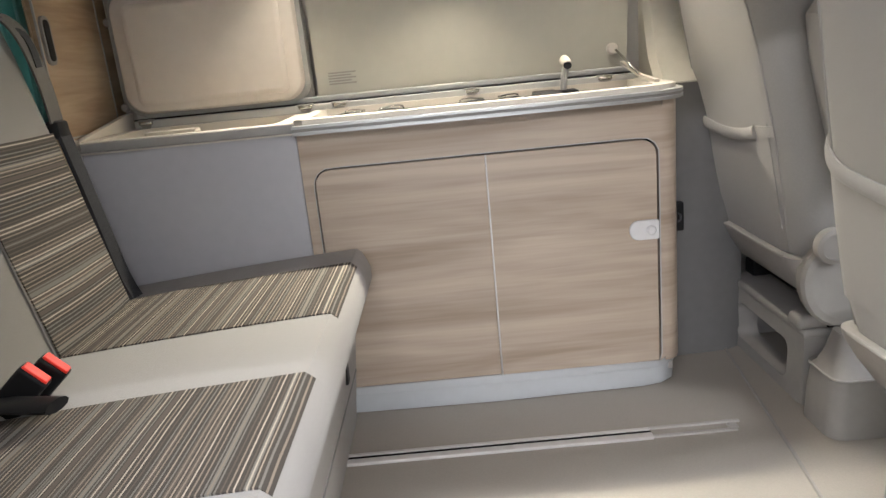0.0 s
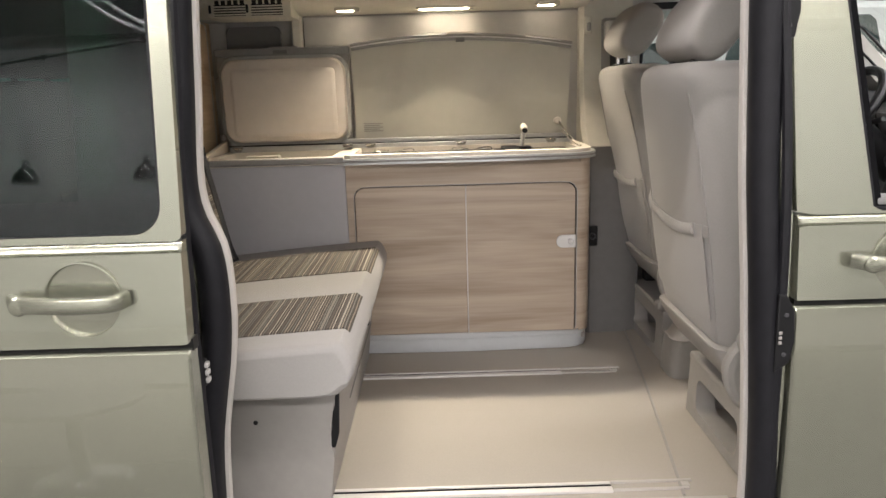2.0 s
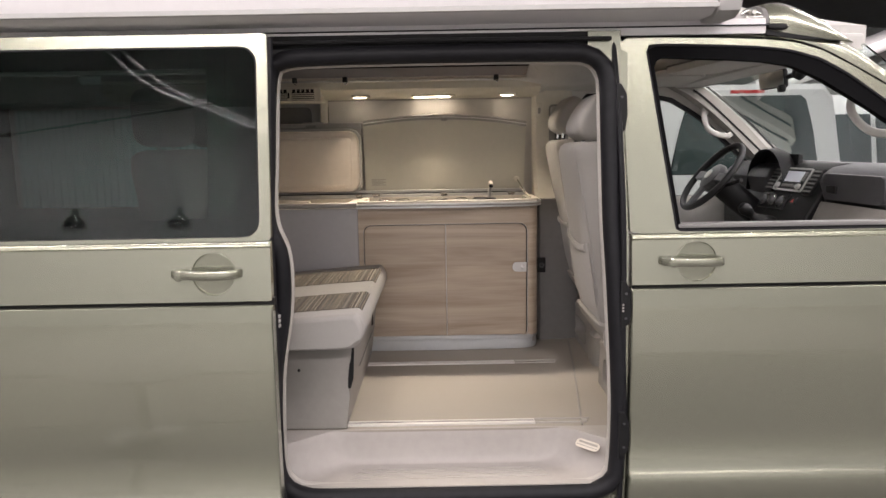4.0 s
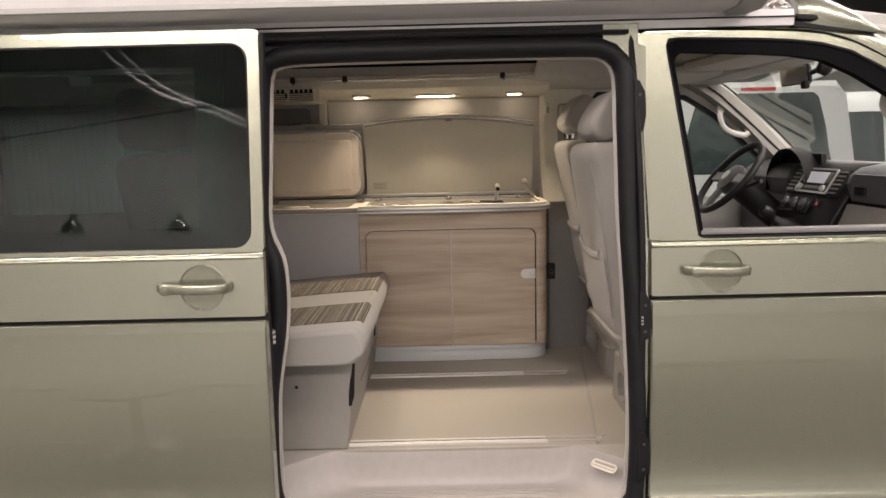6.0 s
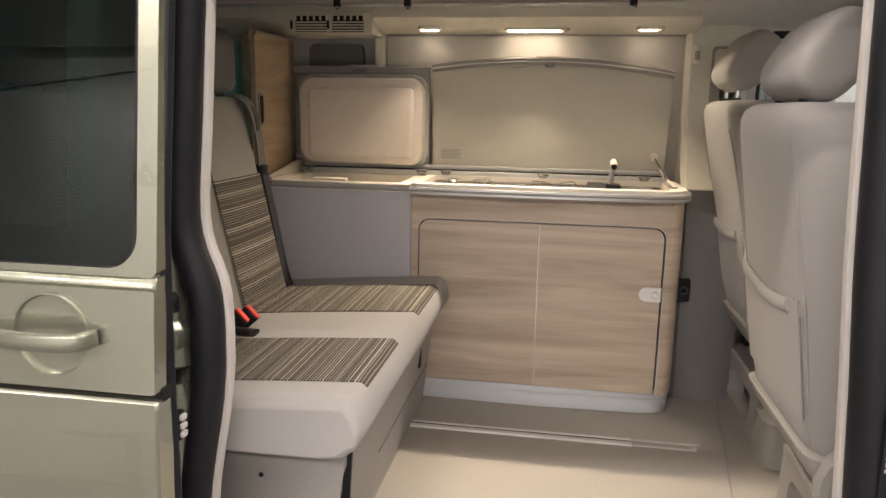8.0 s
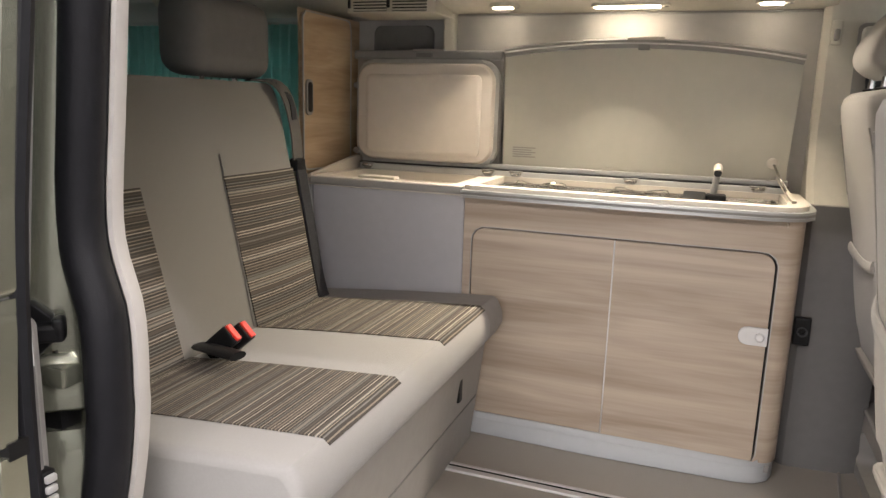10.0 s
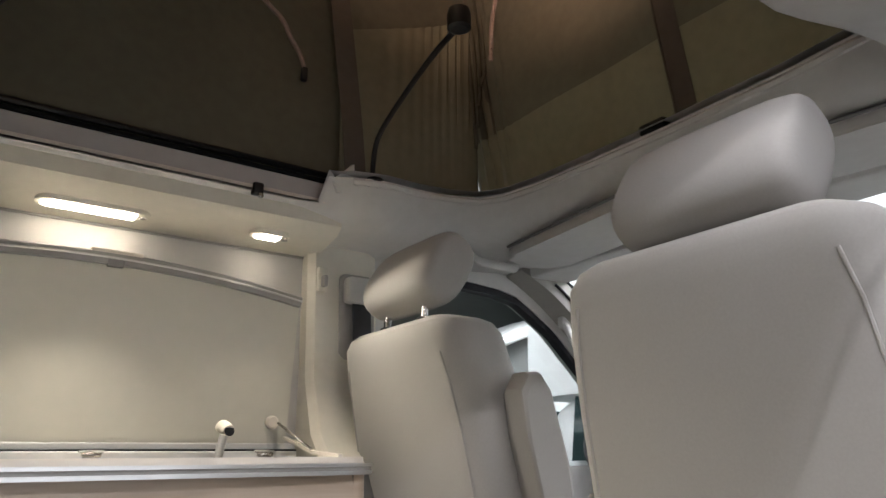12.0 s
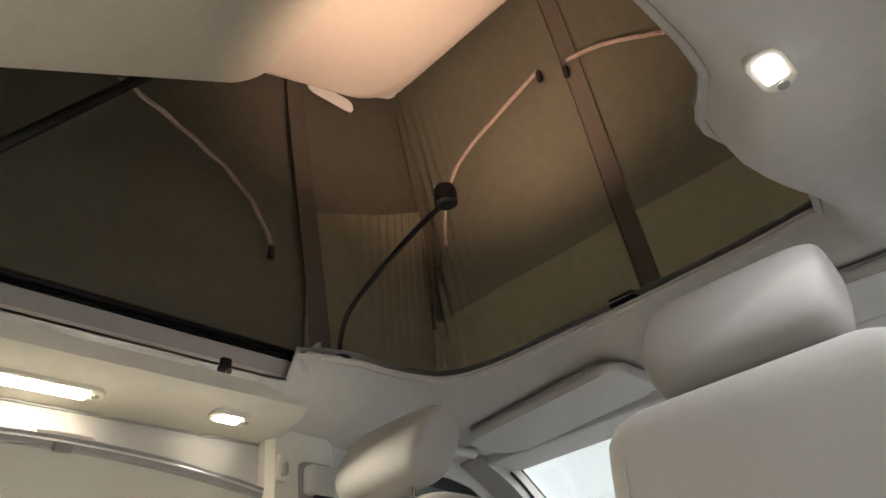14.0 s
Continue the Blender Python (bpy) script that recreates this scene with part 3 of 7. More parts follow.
OPEN = [tuple(p) for p in spline([(x + (0.012 if x > 0.4 else -0.006), z, 0) for x, z in OPEN], 160, True)]
OPEN = [(p[0], p[1]) for p in OPEN]


def grown(pts, d):
    out, n = [], len(pts)
    for i in range(n):
        a, b = Vector(pts[i - 2]), Vector(pts[(i + 2) % n])
        t = (b - a).normalized()
        out.append((pts[i][0] - t.y * d, pts[i][1] + t.x * d))
    return out


if sum(a[0] * b[1] - a[1] * b[0] for a, b in zip(OPEN, OPEN[1:])) > 0:
    GROW = -1
else:
    GROW = 1
oy = lambda x, z: 0.135 + 0.5 * side(z)
seal = [(x, oy(x, z) + 0.012, z) for x, z in grown(OPEN, 0.021 * GROW)]
part("door_seal", sweep(B(), seal, circle(0.026, 12, 0.030), True, up=(0, 1, 0)), RUBBER, van, "thick black rubber door seal")
bm = B()
edge = lambda d, y: [(x, oy(x, z) + y, z) for x, z in grown(OPEN, d * GROW)]
loft(bm, [edge(0.012, 0.040), edge(0.0, 0.032), edge(-0.006, 0.034), edge(-0.008, 0.042), edge(-0.005, 0.054), edge(0.02, 0.060)], caps=False)
part("opening_trim", bm, TRIM, van, "pale plastic trim round the door opening")
part("opening_flange", ring(B(), radial([(-0.30, 0.26), (0.890, 0.26), (0.890, 1.748), (-0.30, 1.748)], (0.36, 1.1), 200), radial(grown(OPEN, 0.02 * GROW), (0.36, 1.1), 200), lambda x, z: 0.150 + 0.5 * side(z), 0.02), PAINT, van)
part("upper_door_track", prism(B(), [(0.192, 1.738), (0.20, 1.738), (0.20, 1.80), (0.192, 1.80)], "yz", -0.30, 0.865), BLACK, van, "black door track channel")
part("track_rail", tube(B(), [(-0.2, 0.172, 1.777), (0.3, 0.170, 1.780), (0.84, 0.174, 1.777)], 0.006, 8), BLACK, van)
part("door_sill", prism(B(), [(0.10, 0.26), (0.17, 0.26), (0.17, 0.425), (0.135, 0.43), (0.105, 0.40)], "yz", -0.3, 0.888, 0.004), PAINT, van)
# front pillar of the opening with its black fittings
part("pillar_face", loft(B(), [[(0.866 - 0.016 * max(0, z - 1.24), 0.132 + side(z), z), (0.889 - 0.02 * max(0, z - 1.24), 0.132 + side(z), z), (0.889 - 0.02 * max(0, z - 1.24), 0.18 + side(z), z), (0.866 - 0.016 * max(0, z - 1.24), 0.18 + side(z), z)] for z in (0.30, 0.52, 0.9, 1.22, 1.24, 1.798)]), PAINT, van)
part("aperture_corner", prism(B(), [(0.775, 1.80), (0.775, 1.752), (0.80, 1.735), (0.825, 1.70), (0.832, 1.64), (0.870, 1.64), (0.870, 1.80)], "xz", 0.186, 0.196, 0.002), PAINT, van)
part("pillar_gasket", tube(B(), spline([(0.872, 0.120, 0.34), (0.874, 0.116, 0.7), (0.872, 0.122, 1.2), (0.862, 0.158, 1.55), (0.850, 0.195, 1.77)], 30), 0.009, 8, up=(0, 1, 0)), RUBBER, van)
for z0, z1, dx in ((0.555, 0.70, 0.006), (0.945, 1.09, 0.006), (1.50, 1.65, -0.004)):
    y = 0.116 + 0.8 * side((z0 + z1) / 2)
    bm = prism(B(), [(0.858 + dx, z0), (0.885 + dx, z0 + 0.02), (0.890 + dx, z0 + 0.06), (0.888 + dx, z1 - 0.03), (0.872 + dx, z1), (0.858 + dx, z1)], "xz", y, y + 0.02, 0.003)
    plate = part("lock_plate", bm, BLACK, van, "black pillar fitting with screws")
    for k in (0.25, 0.75):
        part("screw", lathe(B(), [(0.004, 0), (0.004, 0.0015), (0.002, 0.002), (0, 0.002)], 10, pose(0.873 + dx, y, z0 + (z1 - z0) * k, 90, 0, 0)), DASH, plate)
    if 0.9 < z0 < 1.0:
        for k in range(3):
            part("contact_pin", box(B(), (0.868, y - 0.0015, 1.0 + 0.009 * k), (0.874, y + 0.002, 1.006 + 0.009 * k), 0.001), GREYTRIM, plate)
# rear pillar behind the open door, with its latch, shelf and buffer
PIL = [(-0.30, 0.078), (-0.232, 0.078), (-0.214, 0.084), (-0.156, 0.128), (-0.150, 0.140), (-0.154, 0.165), (-0.30, 0.165)]
rear = part("rear_pillar", loft(B(), [[(x, y, z) for x, y in PIL] for z in (1.135, 1.16, 1.235)] + [[(x + 0.01 * (z - 1.235), y + 0.115 * (z - 1.235), z) for x, y in PIL] for z in (1.5, 1.80)]), PAINT, van, "green painted pillar behind the open door")
part("pillar_lower", loft(B(), [[(x + d, y - 0.6 * d, z) for x, y in PIL] for z, d in ((0.30, 0.012), (1.005, 0.012), (1.035, 0.004))]), PAINT, rear)
part("pillar_recess", box(B(), (-0.30, 0.115, 1.03), (-0.168, 0.160, 1.14)), BLACK, rear)
part("shelf", loft(B(), [[(x + d, y - 0.5 * d, z) for x, y in PIL] for z, d in ((1.062, 0.006), (1.066, 0.010), (1.125, 0.010), (1.137, 0.002))]), PAINT, rear)
part("shelf_step", box(B(), (-0.185, 0.098, 1.098), (-0.142, 0.150, 1.126), 0.006), PAINT, rear)
part("pillar_crease", tube(B(), [(-0.196, 0.0945, 1.14), (-0.196, 0.0945, 1.235), (-0.193, 0.125, 1.5), (-0.19, 0.160, 1.79)], 0.0014, 6), DARKTRIM, rear)
on_pil = Matrix.Translation((-0.187, 0.103, 1.172)) @ Matrix.Rotation(math.atan2(0.044, 0.058), 4, "Z")
bm = prism(B(), [(-0.034, 0.024), (-0.020, 0.036), (0.004, 0.034), (0.024, 0.016), (0.026, -0.014), (0.006, -0.034), (-0.022, -0.036), (-0.034, -0.020)], "xz", -0.014, 0.004, 0.003)
bmesh.ops.transform(bm, matrix=on_pil, verts=bm.verts)
latch = part("latch", bm, BLACK, rear, "black plastic door latch plate")
for x0, x1, z0, z1, y0 in ((-0.026, 0.040, -0.012, 0.010, -0.034), (0.026, 0.040, -0.008, 0.018, -0.034)):
    bm = box(B(), (x0, y0, z0), (x1, -0.010, z1), 0.005, 3)
    bmesh.ops.transform(bm, matrix=on_pil, verts=bm.verts)
    part("latch_bar", bm, BLACK, latch)
bm = lathe(B(), [(0.011, 0.012), (0.011, 0.020), (0.006, 0.020), (0.005, 0.014), (0, 0.014)], 16, pose(-0.010, 0, 0.020, 90, 0, 0))
bmesh.ops.transform(bm, matrix=on_pil, verts=bm.verts)
part("latch_screw", bm, DASH, latch)
part("buffer", lathe(B(), [(0.017, 0), (0.018, 0.02), (0.013, 0.026), (0, 0.027)], 16, pose(-0.150, 0.148, 1.20, 0, 90, 0)), BLACK, rear)
part("type_label", box(B(), (-0.1166, 0.030, 1.155), (-0.1158, 0.043, 1.235)), PAPER, door)
for k in range(7):
    part("label_bar", box(B(), (-0.1157, 0.032, 1.163 + 0.010 * k), (-0.1154, 0.041, 1.166 + 0.010 * k)), PRINT, door)

# front door and wing
fdoor = part("front_door", skin(B(), 0.896, 2.02, LOW, Y_FRONT), PAINT, van, "pale green front door, closed, window open")
part("door_upper_band", band(0.896, 2.02, 1.0816, 1.144, Y_FRONT, 1.2065), PAINT, fdoor)
part("door_shoulder", skin(B(), 0.896, 2.02, [1.207, 1.214, 1.2235], Y_FRONT, profile=side_front), PAINT, fdoor)
part("door_seam", box(B(), (0.90, Y_FRONT + 0.006, 1.062), (2.02, Y_FRONT + 0.03, 1.082)), BLACK, fdoor)
front_y = lambda x, z: Y_FRONT + side_front(z)
W_FRONT = [(1.024, 1.2285), (1.98, 1.2285), (1.98, 1.32), (1.85, 1.430), (1.74, 1.515), (1.61, 1.610), (1.525, 1.672), (1.441, 1.718), (1.359, 1.741), (1.278, 1.751), (1.197, 1.756), (1.035, 1.762), (0.957, 1.763), (0.943, 1.750)]
W_INNER = [(1.040, 1.240), (1.955, 1.240), (1.955, 1.29), (1.80, 1.41), (1.72, 1.473), (1.617, 1.549), (1.532, 1.604), (1.447, 1.656), (1.364, 1.694), (1.282, 1.708), (1.20, 1.714), (1.10, 1.719), (0.985, 1.724), (0.968, 1.705)]
O_FRONT = [(0.893, 1.2245), (2.06, 1.2245), (2.06, 1.325), (1.90, 1.450), (1.78, 1.538), (1.636, 1.632), (1.535, 1.692), (1.451, 1.736), (1.369, 1.761), (1.287, 1.770), (1.206, 1.774), (1.044, 1.779), (0.90, 1.782), (0.872, 1.780)]
part("window_frame", ring(B(), radial(O_FRONT, (1.35, 1.42), 160), radial(W_FRONT, (1.35, 1.42), 160), front_y, 0.04), PAINT, fdoor)
inset = lambda pts, c, k: [(c[0] + (x - c[0]) * k[0], c[1] + (z - c[1]) * k[1]) for x, z in pts]
part("window_gasket", ring(B(), radial(W_FRONT, (1.35, 1.42), 160), radial(W_INNER, (1.35, 1.42), 160), lambda x, z: front_y(x, z) + 0.005, 0.03), MATTBLACK, fdoor)
part("gasket_bead", tube(B(), [(x, front_y(x, z) + 0.004, z) for x, z in radial(inset(W_FRONT, (1.42, 1.42), (0.994, 0.990)), (1.35, 1.42), 120)], 0.004, 6, True, up=(0, 1, 0)), RUBBER, fdoor)
part("window_sill_strip", box(B(), (1.032, Y_FRONT + 0.012, 1.236), (2.0, Y_FRONT + 0.06, 1.250), 0.004), DARKTRIM, fdoor)
part("door_lining", box(B(), (0.95, Y_FRONT + 0.05, 0.62), (2.0, Y_FRONT + 0.11, 1.238), 0.015), GREYTRIM, fdoor)
handle(fdoor, 0.982, 1.148, 1.146, Y_FRONT + side(1.146))
part("front_wing", skin(B(), 2.026, 2.9, LOW[:-1] + [1.10, 1.15], Y_FRONT), PAINT, van)
LOWER_EDGE = [(1.16, 1.783), (1.206, 1.781), (1.287, 1.777), (1.369, 1.768), (1.451, 1.744), (1.535, 1.700), (1.636, 1.641), (1.78, 1.546), (1.90, 1.458), (2.06, 1.332), (2.35, 1.10)]
UPPER_EDGE = [(1.16, 1.786), (1.206, 1.785), (1.287, 1.782), (1.369, 1.776), (1.451, 1.772), (1.530, 1.758), (1.645, 1.678), (1.795, 1.575), (1.925, 1.485), (2.09, 1.365), (2.38, 1.15)]
bm = B()
loft(bm, [[(a[0], 0.250 + d, a[1]), (a[0], 0.206 + d, a[1]), (a[0] + 0.35 * (b[0] - a[0]), 0.205 + d, a[1] + 0.35 * (b[1] - a[1])), (a[0] + 0.75 * (b[0] - a[0]), 0.212 + d, a[1] + 0.75 * (b[1] - a[1])), (b[0], 0.226 + d, b[1]), (b[0], 0.262 + d, b[1] + 0.004)] for a, b, d in ((a, b, -0.13 * max(0, 1.78 - a[1])) for a, b in zip(spline([(x, z, 0) for x, z in LOWER_EDGE], 40), spline([(x, z, 0) for x, z in UPPER_EDGE], 40)))])
part("a_pillar", bm, PAINT, van, angle=70)
part("door_gap", tube(B(), spline([(x, 0.216 - 0.13 * max(0, 1.78 - z), z - 0.005) for x, z in [(0.86, 1.786), (1.0, 1.786)] + LOWER_EDGE[:-1]], 40), 0.010, 6), MATTBLACK, van)
far_pil = spline([(1.45, 1.575, 1.790), (1.565, 1.565, 1.725), (1.732, 1.56, 1.587), (1.919, 1.56, 1.400), (2.22, 1.56, 1.16)], 24)
pillar = part("a_pillar", sweep(B(), far_pil, [(-0.03, -0.04), (0.05, -0.035), (0.05, 0.03), (0.0, 0.045), (-0.03, 0.03)]), PILLARTRIM, van, "warm grey lined windscreen pillar")
part("pillar_seam", tube(B(), spline([(1.545, 1.512, 1.728), (1.60, 1.510, 1.690), (1.752, 1.508, 1.552), (1.905, 1.508, 1.408)], 16), 0.0045, 6), BLACK, pillar)
part("glass_edge", tube(B(), spline([(1.575, 1.53, 1.765), (1.62, 1.525, 1.742), (1.778, 1.522, 1.612), (1.962, 1.52, 1.430)], 16), 0.005, 6), BLACK, pillar)
part("windscreen", surface(B(), lambda u, v: Vector((1.585 + 0.77 * u + 0.05 * (1 - (2 * v - 1) ** 2), 0.22 + 1.36 * v, 1.757 - 0.58 * u)), 8, 8, 0.005), TINTGLASS, van, "clear windscreen glass")
bpy.data.objects["windscreen"].visible_shadow = False
part("windscreen_header", box(B(), (1.46, 0.24, 1.740), (1.60, 1.56, 1.79), 0.010), LINER, van)
part("bonnet", loft(B(), [[(2.30, 0.14, 0.7), (2.30, 1.66, 0.7), (2.30, 1.66, 1.14), (2.30, 0.14, 1.14)], [(2.9, 0.16, 0.7), (2.9, 1.64, 0.7), (2.9, 1.60, 0.98), (2.9, 0.20, 0.98)]]), PAINT, van)

# roof edge, awning case, front fairing
part("roof_gutter", prism(B(), [(0.190, 1.807), (0.23, 1.806), (0.23, 1.812), (0.190, 1.811)], "yz", -1.9, 1.31), BLACK, van)
part("roof_strip", prism(B(), [(0.196, 1.787), (0.23, 1.786), (0.23, 1.807), (0.192, 1.807)], "yz", -1.9, 1.286, 0.002), WHITE_PAINT, van, "white strip along the roof edge")
AWN = [(0.215, 1.826), (0.115, 1.824), (0.078, 1.838), (0.062, 1.87), (0.066, 1.915), (0.10, 1.942), (0.215, 1.948)]
awning = thing("awning_case", (-0.3, 0.14, 1.826), "white aluminium roll-out awning case along roof edge", "awning")
part("case", prism(B(), AWN, "yz", -1.9, 1.10, 0.004), WHITE_PAINT, awning)
part("case_lip", prism(B(), [(0.066, 1.835), (0.060, 1.838), (0.060, 1.85), (0.066, 1.85)], "yz", -1.9, 1.10), SILVER, awning)
part("end_cap", prism(B(), [(0.22, 1.818), (0.11, 1.814), (0.072, 1.830), (0.056, 1.87), (0.060, 1.918), (0.098, 1.948), (0.22, 1.954)], "yz", 1.10, 1.165, 0.008), SILVER, awning, "grey plastic end cap")
part("roof_side_white", prism(B(), [(0.20, 1.812), (0.235, 1.812), (0.27, 1.96), (0.24, 1.96)], "yz", -1.9, 1.13, 0.003), WHITE_PAINT, van)
part("roof_side_end", prism(B(), [(0.197, 1.812), (0.24, 1.812), (0.24, 1.829), (0.200, 1.829)], "yz", 1.13, 1.287, 0.003), WHITE_PAINT, van)


def fairing_section(x, zb, zt, w):
    h = zt - zb
    return [(x, 0.240 + w, zb), (x, 0.208 + w, zb), (x, 0.206 + w, zb + 0.25 * h), (x, 0.212 + w, zb + 0.5 * h), (x, 0.232 + w, zb + 0.75 * h), (x, 0.268 + w, zb + 0.92 * h), (x, 0.33 + w, zt), (x, 1.45, zt), (x, 1.56, zb)]


FAIRING = [(1.302, 1.786, 1.884, 0.0), (1.33, 1.784, 1.892, 0.0), (1.36, 1.780, 1.892, 0.001), (1.39, 1.777, 1.882, 0.003), (1.43, 1.774, 1.866, 0.006), (1.47, 1.772, 1.846, 0.010), (1.50, 1.769, 1.822, 0.014), (1.535, 1.766, 1.794, 0.022), (1.56, 1.762, 1.770, 0.030)]
fairing = part("roof_fairing", loft(B(), [fairing_section(*r) for r in FAIRING]), PAINT, van, "glossy green front roof fairing", angle=50)
part("fairing_end", loft(B(), [fairing_section(1.276, 1.812, 1.868, 0.012), fairing_section(1.286, 1.805, 1.880, 0.002), fairing_section(1.300, 1.805, 1.880, 0.002)]), DARKTRIM, fairing, "dark end piece of fairing")
part("fairing_base", prism(B(), [(1.287, 1.781), (1.368, 1.771), (1.512, 1.761), (1.441, 1.772), (1.368, 1.783), (1.287, 1.797)], "xz", 0.196, 0.235, 0.002), BLACK, fairing)
part("fairing_cap", prism(B(), [(1.290, 1.800), (1.330, 1.795), (1.344, 1.797), (1.349, 1.804), (1.340, 1.812), (1.290, 1.814)], "xz", 0.188, 0.222, 0.004, 3), BLACK, fairing, "black plastic cap")
hinge = part("roof_hinge", box(B(), (1.235, 0.212, 1.829), (1.285, 0.24, 1.838), 0.002), STEEL, van)
part("hinge_bolt", lathe(B(), [(0.010, 0), (0.010, 0.022), (0.006, 0.026), (0, 0.026)], 12, pose(1.252, 0.225, 1.846, 90, 0, 0)), STEEL, hinge)
part("hinge_arm", tube(B(), spline([(1.225, 0.225, 1.842), (1.245, 0.222, 1.852), (1.275, 0.222, 1.845), (1.292, 0.226, 1.835)], 10), 0.005, 8), STEEL, hinge)

# ---- van body, far side and rear ----
FARWIN = [(1.02, 1.225), (1.95, 1.225), (1.95, 1.30), (1.748, 1.492), (1.623, 1.608), (1.575, 1.640), (1.475, 1.700), (1.397, 1.716), (1.20, 1.728), (1.06, 1.726), (1.035, 1.70), (1.022, 1.58)]
FAROUT = [(0.80, 0.40), (2.35, 0.40), (2.35, 1.15), (1.98, 1.46), (1.70, 1.70), (1.56, 1.78), (0.80, 1.78)]
part("far_door", ring(B(), radial(FAROUT, (1.40, 1.42), 120), radial(FARWIN, (1.40, 1.42), 120), lambda x, z: 1.60 + 0.0 * z, 0.07), LINER, van, "grey lined driver's door with open view")
part("far_window_gasket", ring(B(), radial(FARWIN, (1.40, 1.42), 120), radial(inset(FARWIN, (1.45, 1.24), (0.97, 0.955)), (1.40, 1.42), 120), lambda x, z: 1.606, 0.03), RUBBER, van)
part("far_window_glass", ring(B(), radial(FARWIN, (1.40, 1.42), 60), radial(inset(FARWIN, (1.40, 1.42), (0.01, 0.01)), (1.40, 1.42), 60), lambda x, z: 1.635, 0.004), TINTGLASS, van)
bpy.data.objects["far_window_glass"].visible_shadow = False
FARREAR = rrect(-1.62, 1.27, -0.66, 1.665, 0.05, 5)
part("far_side_wall", ring(B(), radial([(-1.9, 0.35), (0.80, 0.35), (0.80, 1.80), (-1.9, 1.80)], (-1.14, 1.46), 120), radial(FARREAR, (-1.14, 1.46), 120), lambda x, z: 1.655, 0.045), PAINT, van)
part("far_rear_glass", ring(B(), radial(FARREAR, (-1.14, 1.46), 60), radial(inset(FARREAR, (-1.14, 1.46), (0.01, 0.01)), (-1.14, 1.46), 60), lambda x, z: 1.675, 0.004), TINTGLASS, van, "side window behind the curtain")
bpy.data.objects["far_rear_glass"].visible_shadow = False
part("rear_wall", box(B(), (-1.95, 0.16, 0.35), (-1.90, 1.70, 1.80)), LINER, van)
part("rear_side_panel", box(B(), (-1.9, 0.165, 0.45), (-0.30, 0.20, 1.22)), LINER, van)
part("rear_side_header", box(B(), (-1.9, 0.17, 1.70), (-0.30, 0.21, 1.80)), LINER, van)
part("underbody", box(B(), (-1.9, 0.17, 0.25), (2.4, 1.66, 0.30)), BLACK, van)

for wx in (-0.75, 2.42):
    for wy, sgn in ((0.27, -1), (1.50, 1)):
        wheel_part = part("wheel", lathe(B(), [(0.20, -0.10), (0.31, -0.105), (0.33, -0.07), (0.33, 0.07), (0.31, 0.105), (0.20, 0.10)], 28, pose(wx, wy, 0.33, 90, 0, 0)), RUBBER, van, "black road wheel")
        part("rim", lathe(B(), [(0.205, -0.07), (0.205, 0.08), (0.11, 0.06), (0.05, 0.07), (0, 0.07)], 20, pose(wx, wy, 0.33, -90 * sgn, 0, 0)), SILVER, wheel_part)

# ---- interior: floor, step, ceiling, far lining ----
solid("floor", prism(B(), [(-1.9, 0.318), (0.90, 0.318), (2.0, 0.30), (2.0, 1.60), (-1.9, 1.655)], "xy", 0.50, 0.57), FLOOR, "beige-grey vinyl cabin floor", "floor", "structure", smooth=False)


def dish(t):
    """Sharp at the rim, soft towards the bottom."""
    t = min(max(t, 0), 1)
    return 1 - (1 - t) ** 2.6


def step_point(u, v):
    x, y = -0.18 + 1.07 * u, 0.135 + 0.19 * v
    back, left, right = (0.319 - y) / 0.036, (x + 0.01 + 1.3 * (0.319 - y)) / 0.15, (0.735 + 1.15 * (0.319 - y) - x) / 0.15
    return Vector((x, y, 0.571 - 0.105 * dish(back) * dish(left) * dish(right)))


solid("entry_step", surface(B(), step_point, 150, 54, 0.004), STEP, "moulded pale grey plastic entry step", "step", "structure")
for k in range(5):
    y = 0.182 + 0.017 * k
    solid("step_rib", box(B(), (0.05 + 0.008 * k, y, 0.464), (0.68 - 0.008 * k, y + 0.006, 0.4685), 0.0015), STEP, "raised anti-slip rib on step", "rib", "structure", "step ribs")
for yr, xe in ((0.375, 0.65), (1.04, 0.65)):
    rail = thing("seat_rail", (0.0, yr, 0.57), "aluminium seat rail set into floor, dark slot", "rail", "floor rails")
    part("rail_edge", box(B(), (-1.5, yr - 0.026, 0.566), (xe, yr - 0.007, 0.5765), 0.003), RAILMETAL, rail)
    part("rail_edge", box(B(), (-1.5, yr + 0.007, 0.566), (xe, yr + 0.016, 0.5745), 0.002), RAILMETAL, rail)
    part("rail_slot", box(B(), (-1.5, yr - 0.007, 0.566), (xe, yr + 0.007, 0.5712)), MATTBLACK, rail)
    part("rail_cover", box(B(), (xe + 0.001, yr - 0.022, 0.566), (xe + 0.17, yr - 0.014, 0.5745), 0.002), STEP, rail)
    part("rail_cover", box(B(), (xe + 0.001, yr + 0.010, 0.566), (xe + 0.185, yr + 0.018, 0.5745), 0.002), STEP, rail)
    part("cover_end", box(B(), (xe + 0.155, yr - 0.012, 0.566), (xe + 0.175, yr + 0.008, 0.574), 0.003), STEP, rail)
badge = thing("step_badge", (0.795, 0.212, 0.54), "small white badge with grey lettering bars on step", "badge")
nrm = Vector((-0.55, -0.52, 1)).normalized()
axis = Vector((0.69, -0.72, 0)).normalized()
BADGE = Matrix.Translation((0.795, 0.212, 0.552)) @ Matrix((axis, nrm.cross(axis), nrm)).transposed().to_4x4()
bm = prism(B(), rrect(-0.042, -0.015, 0.042, 0.015, 0.012), "xy", 0, 0.003, 0.001)
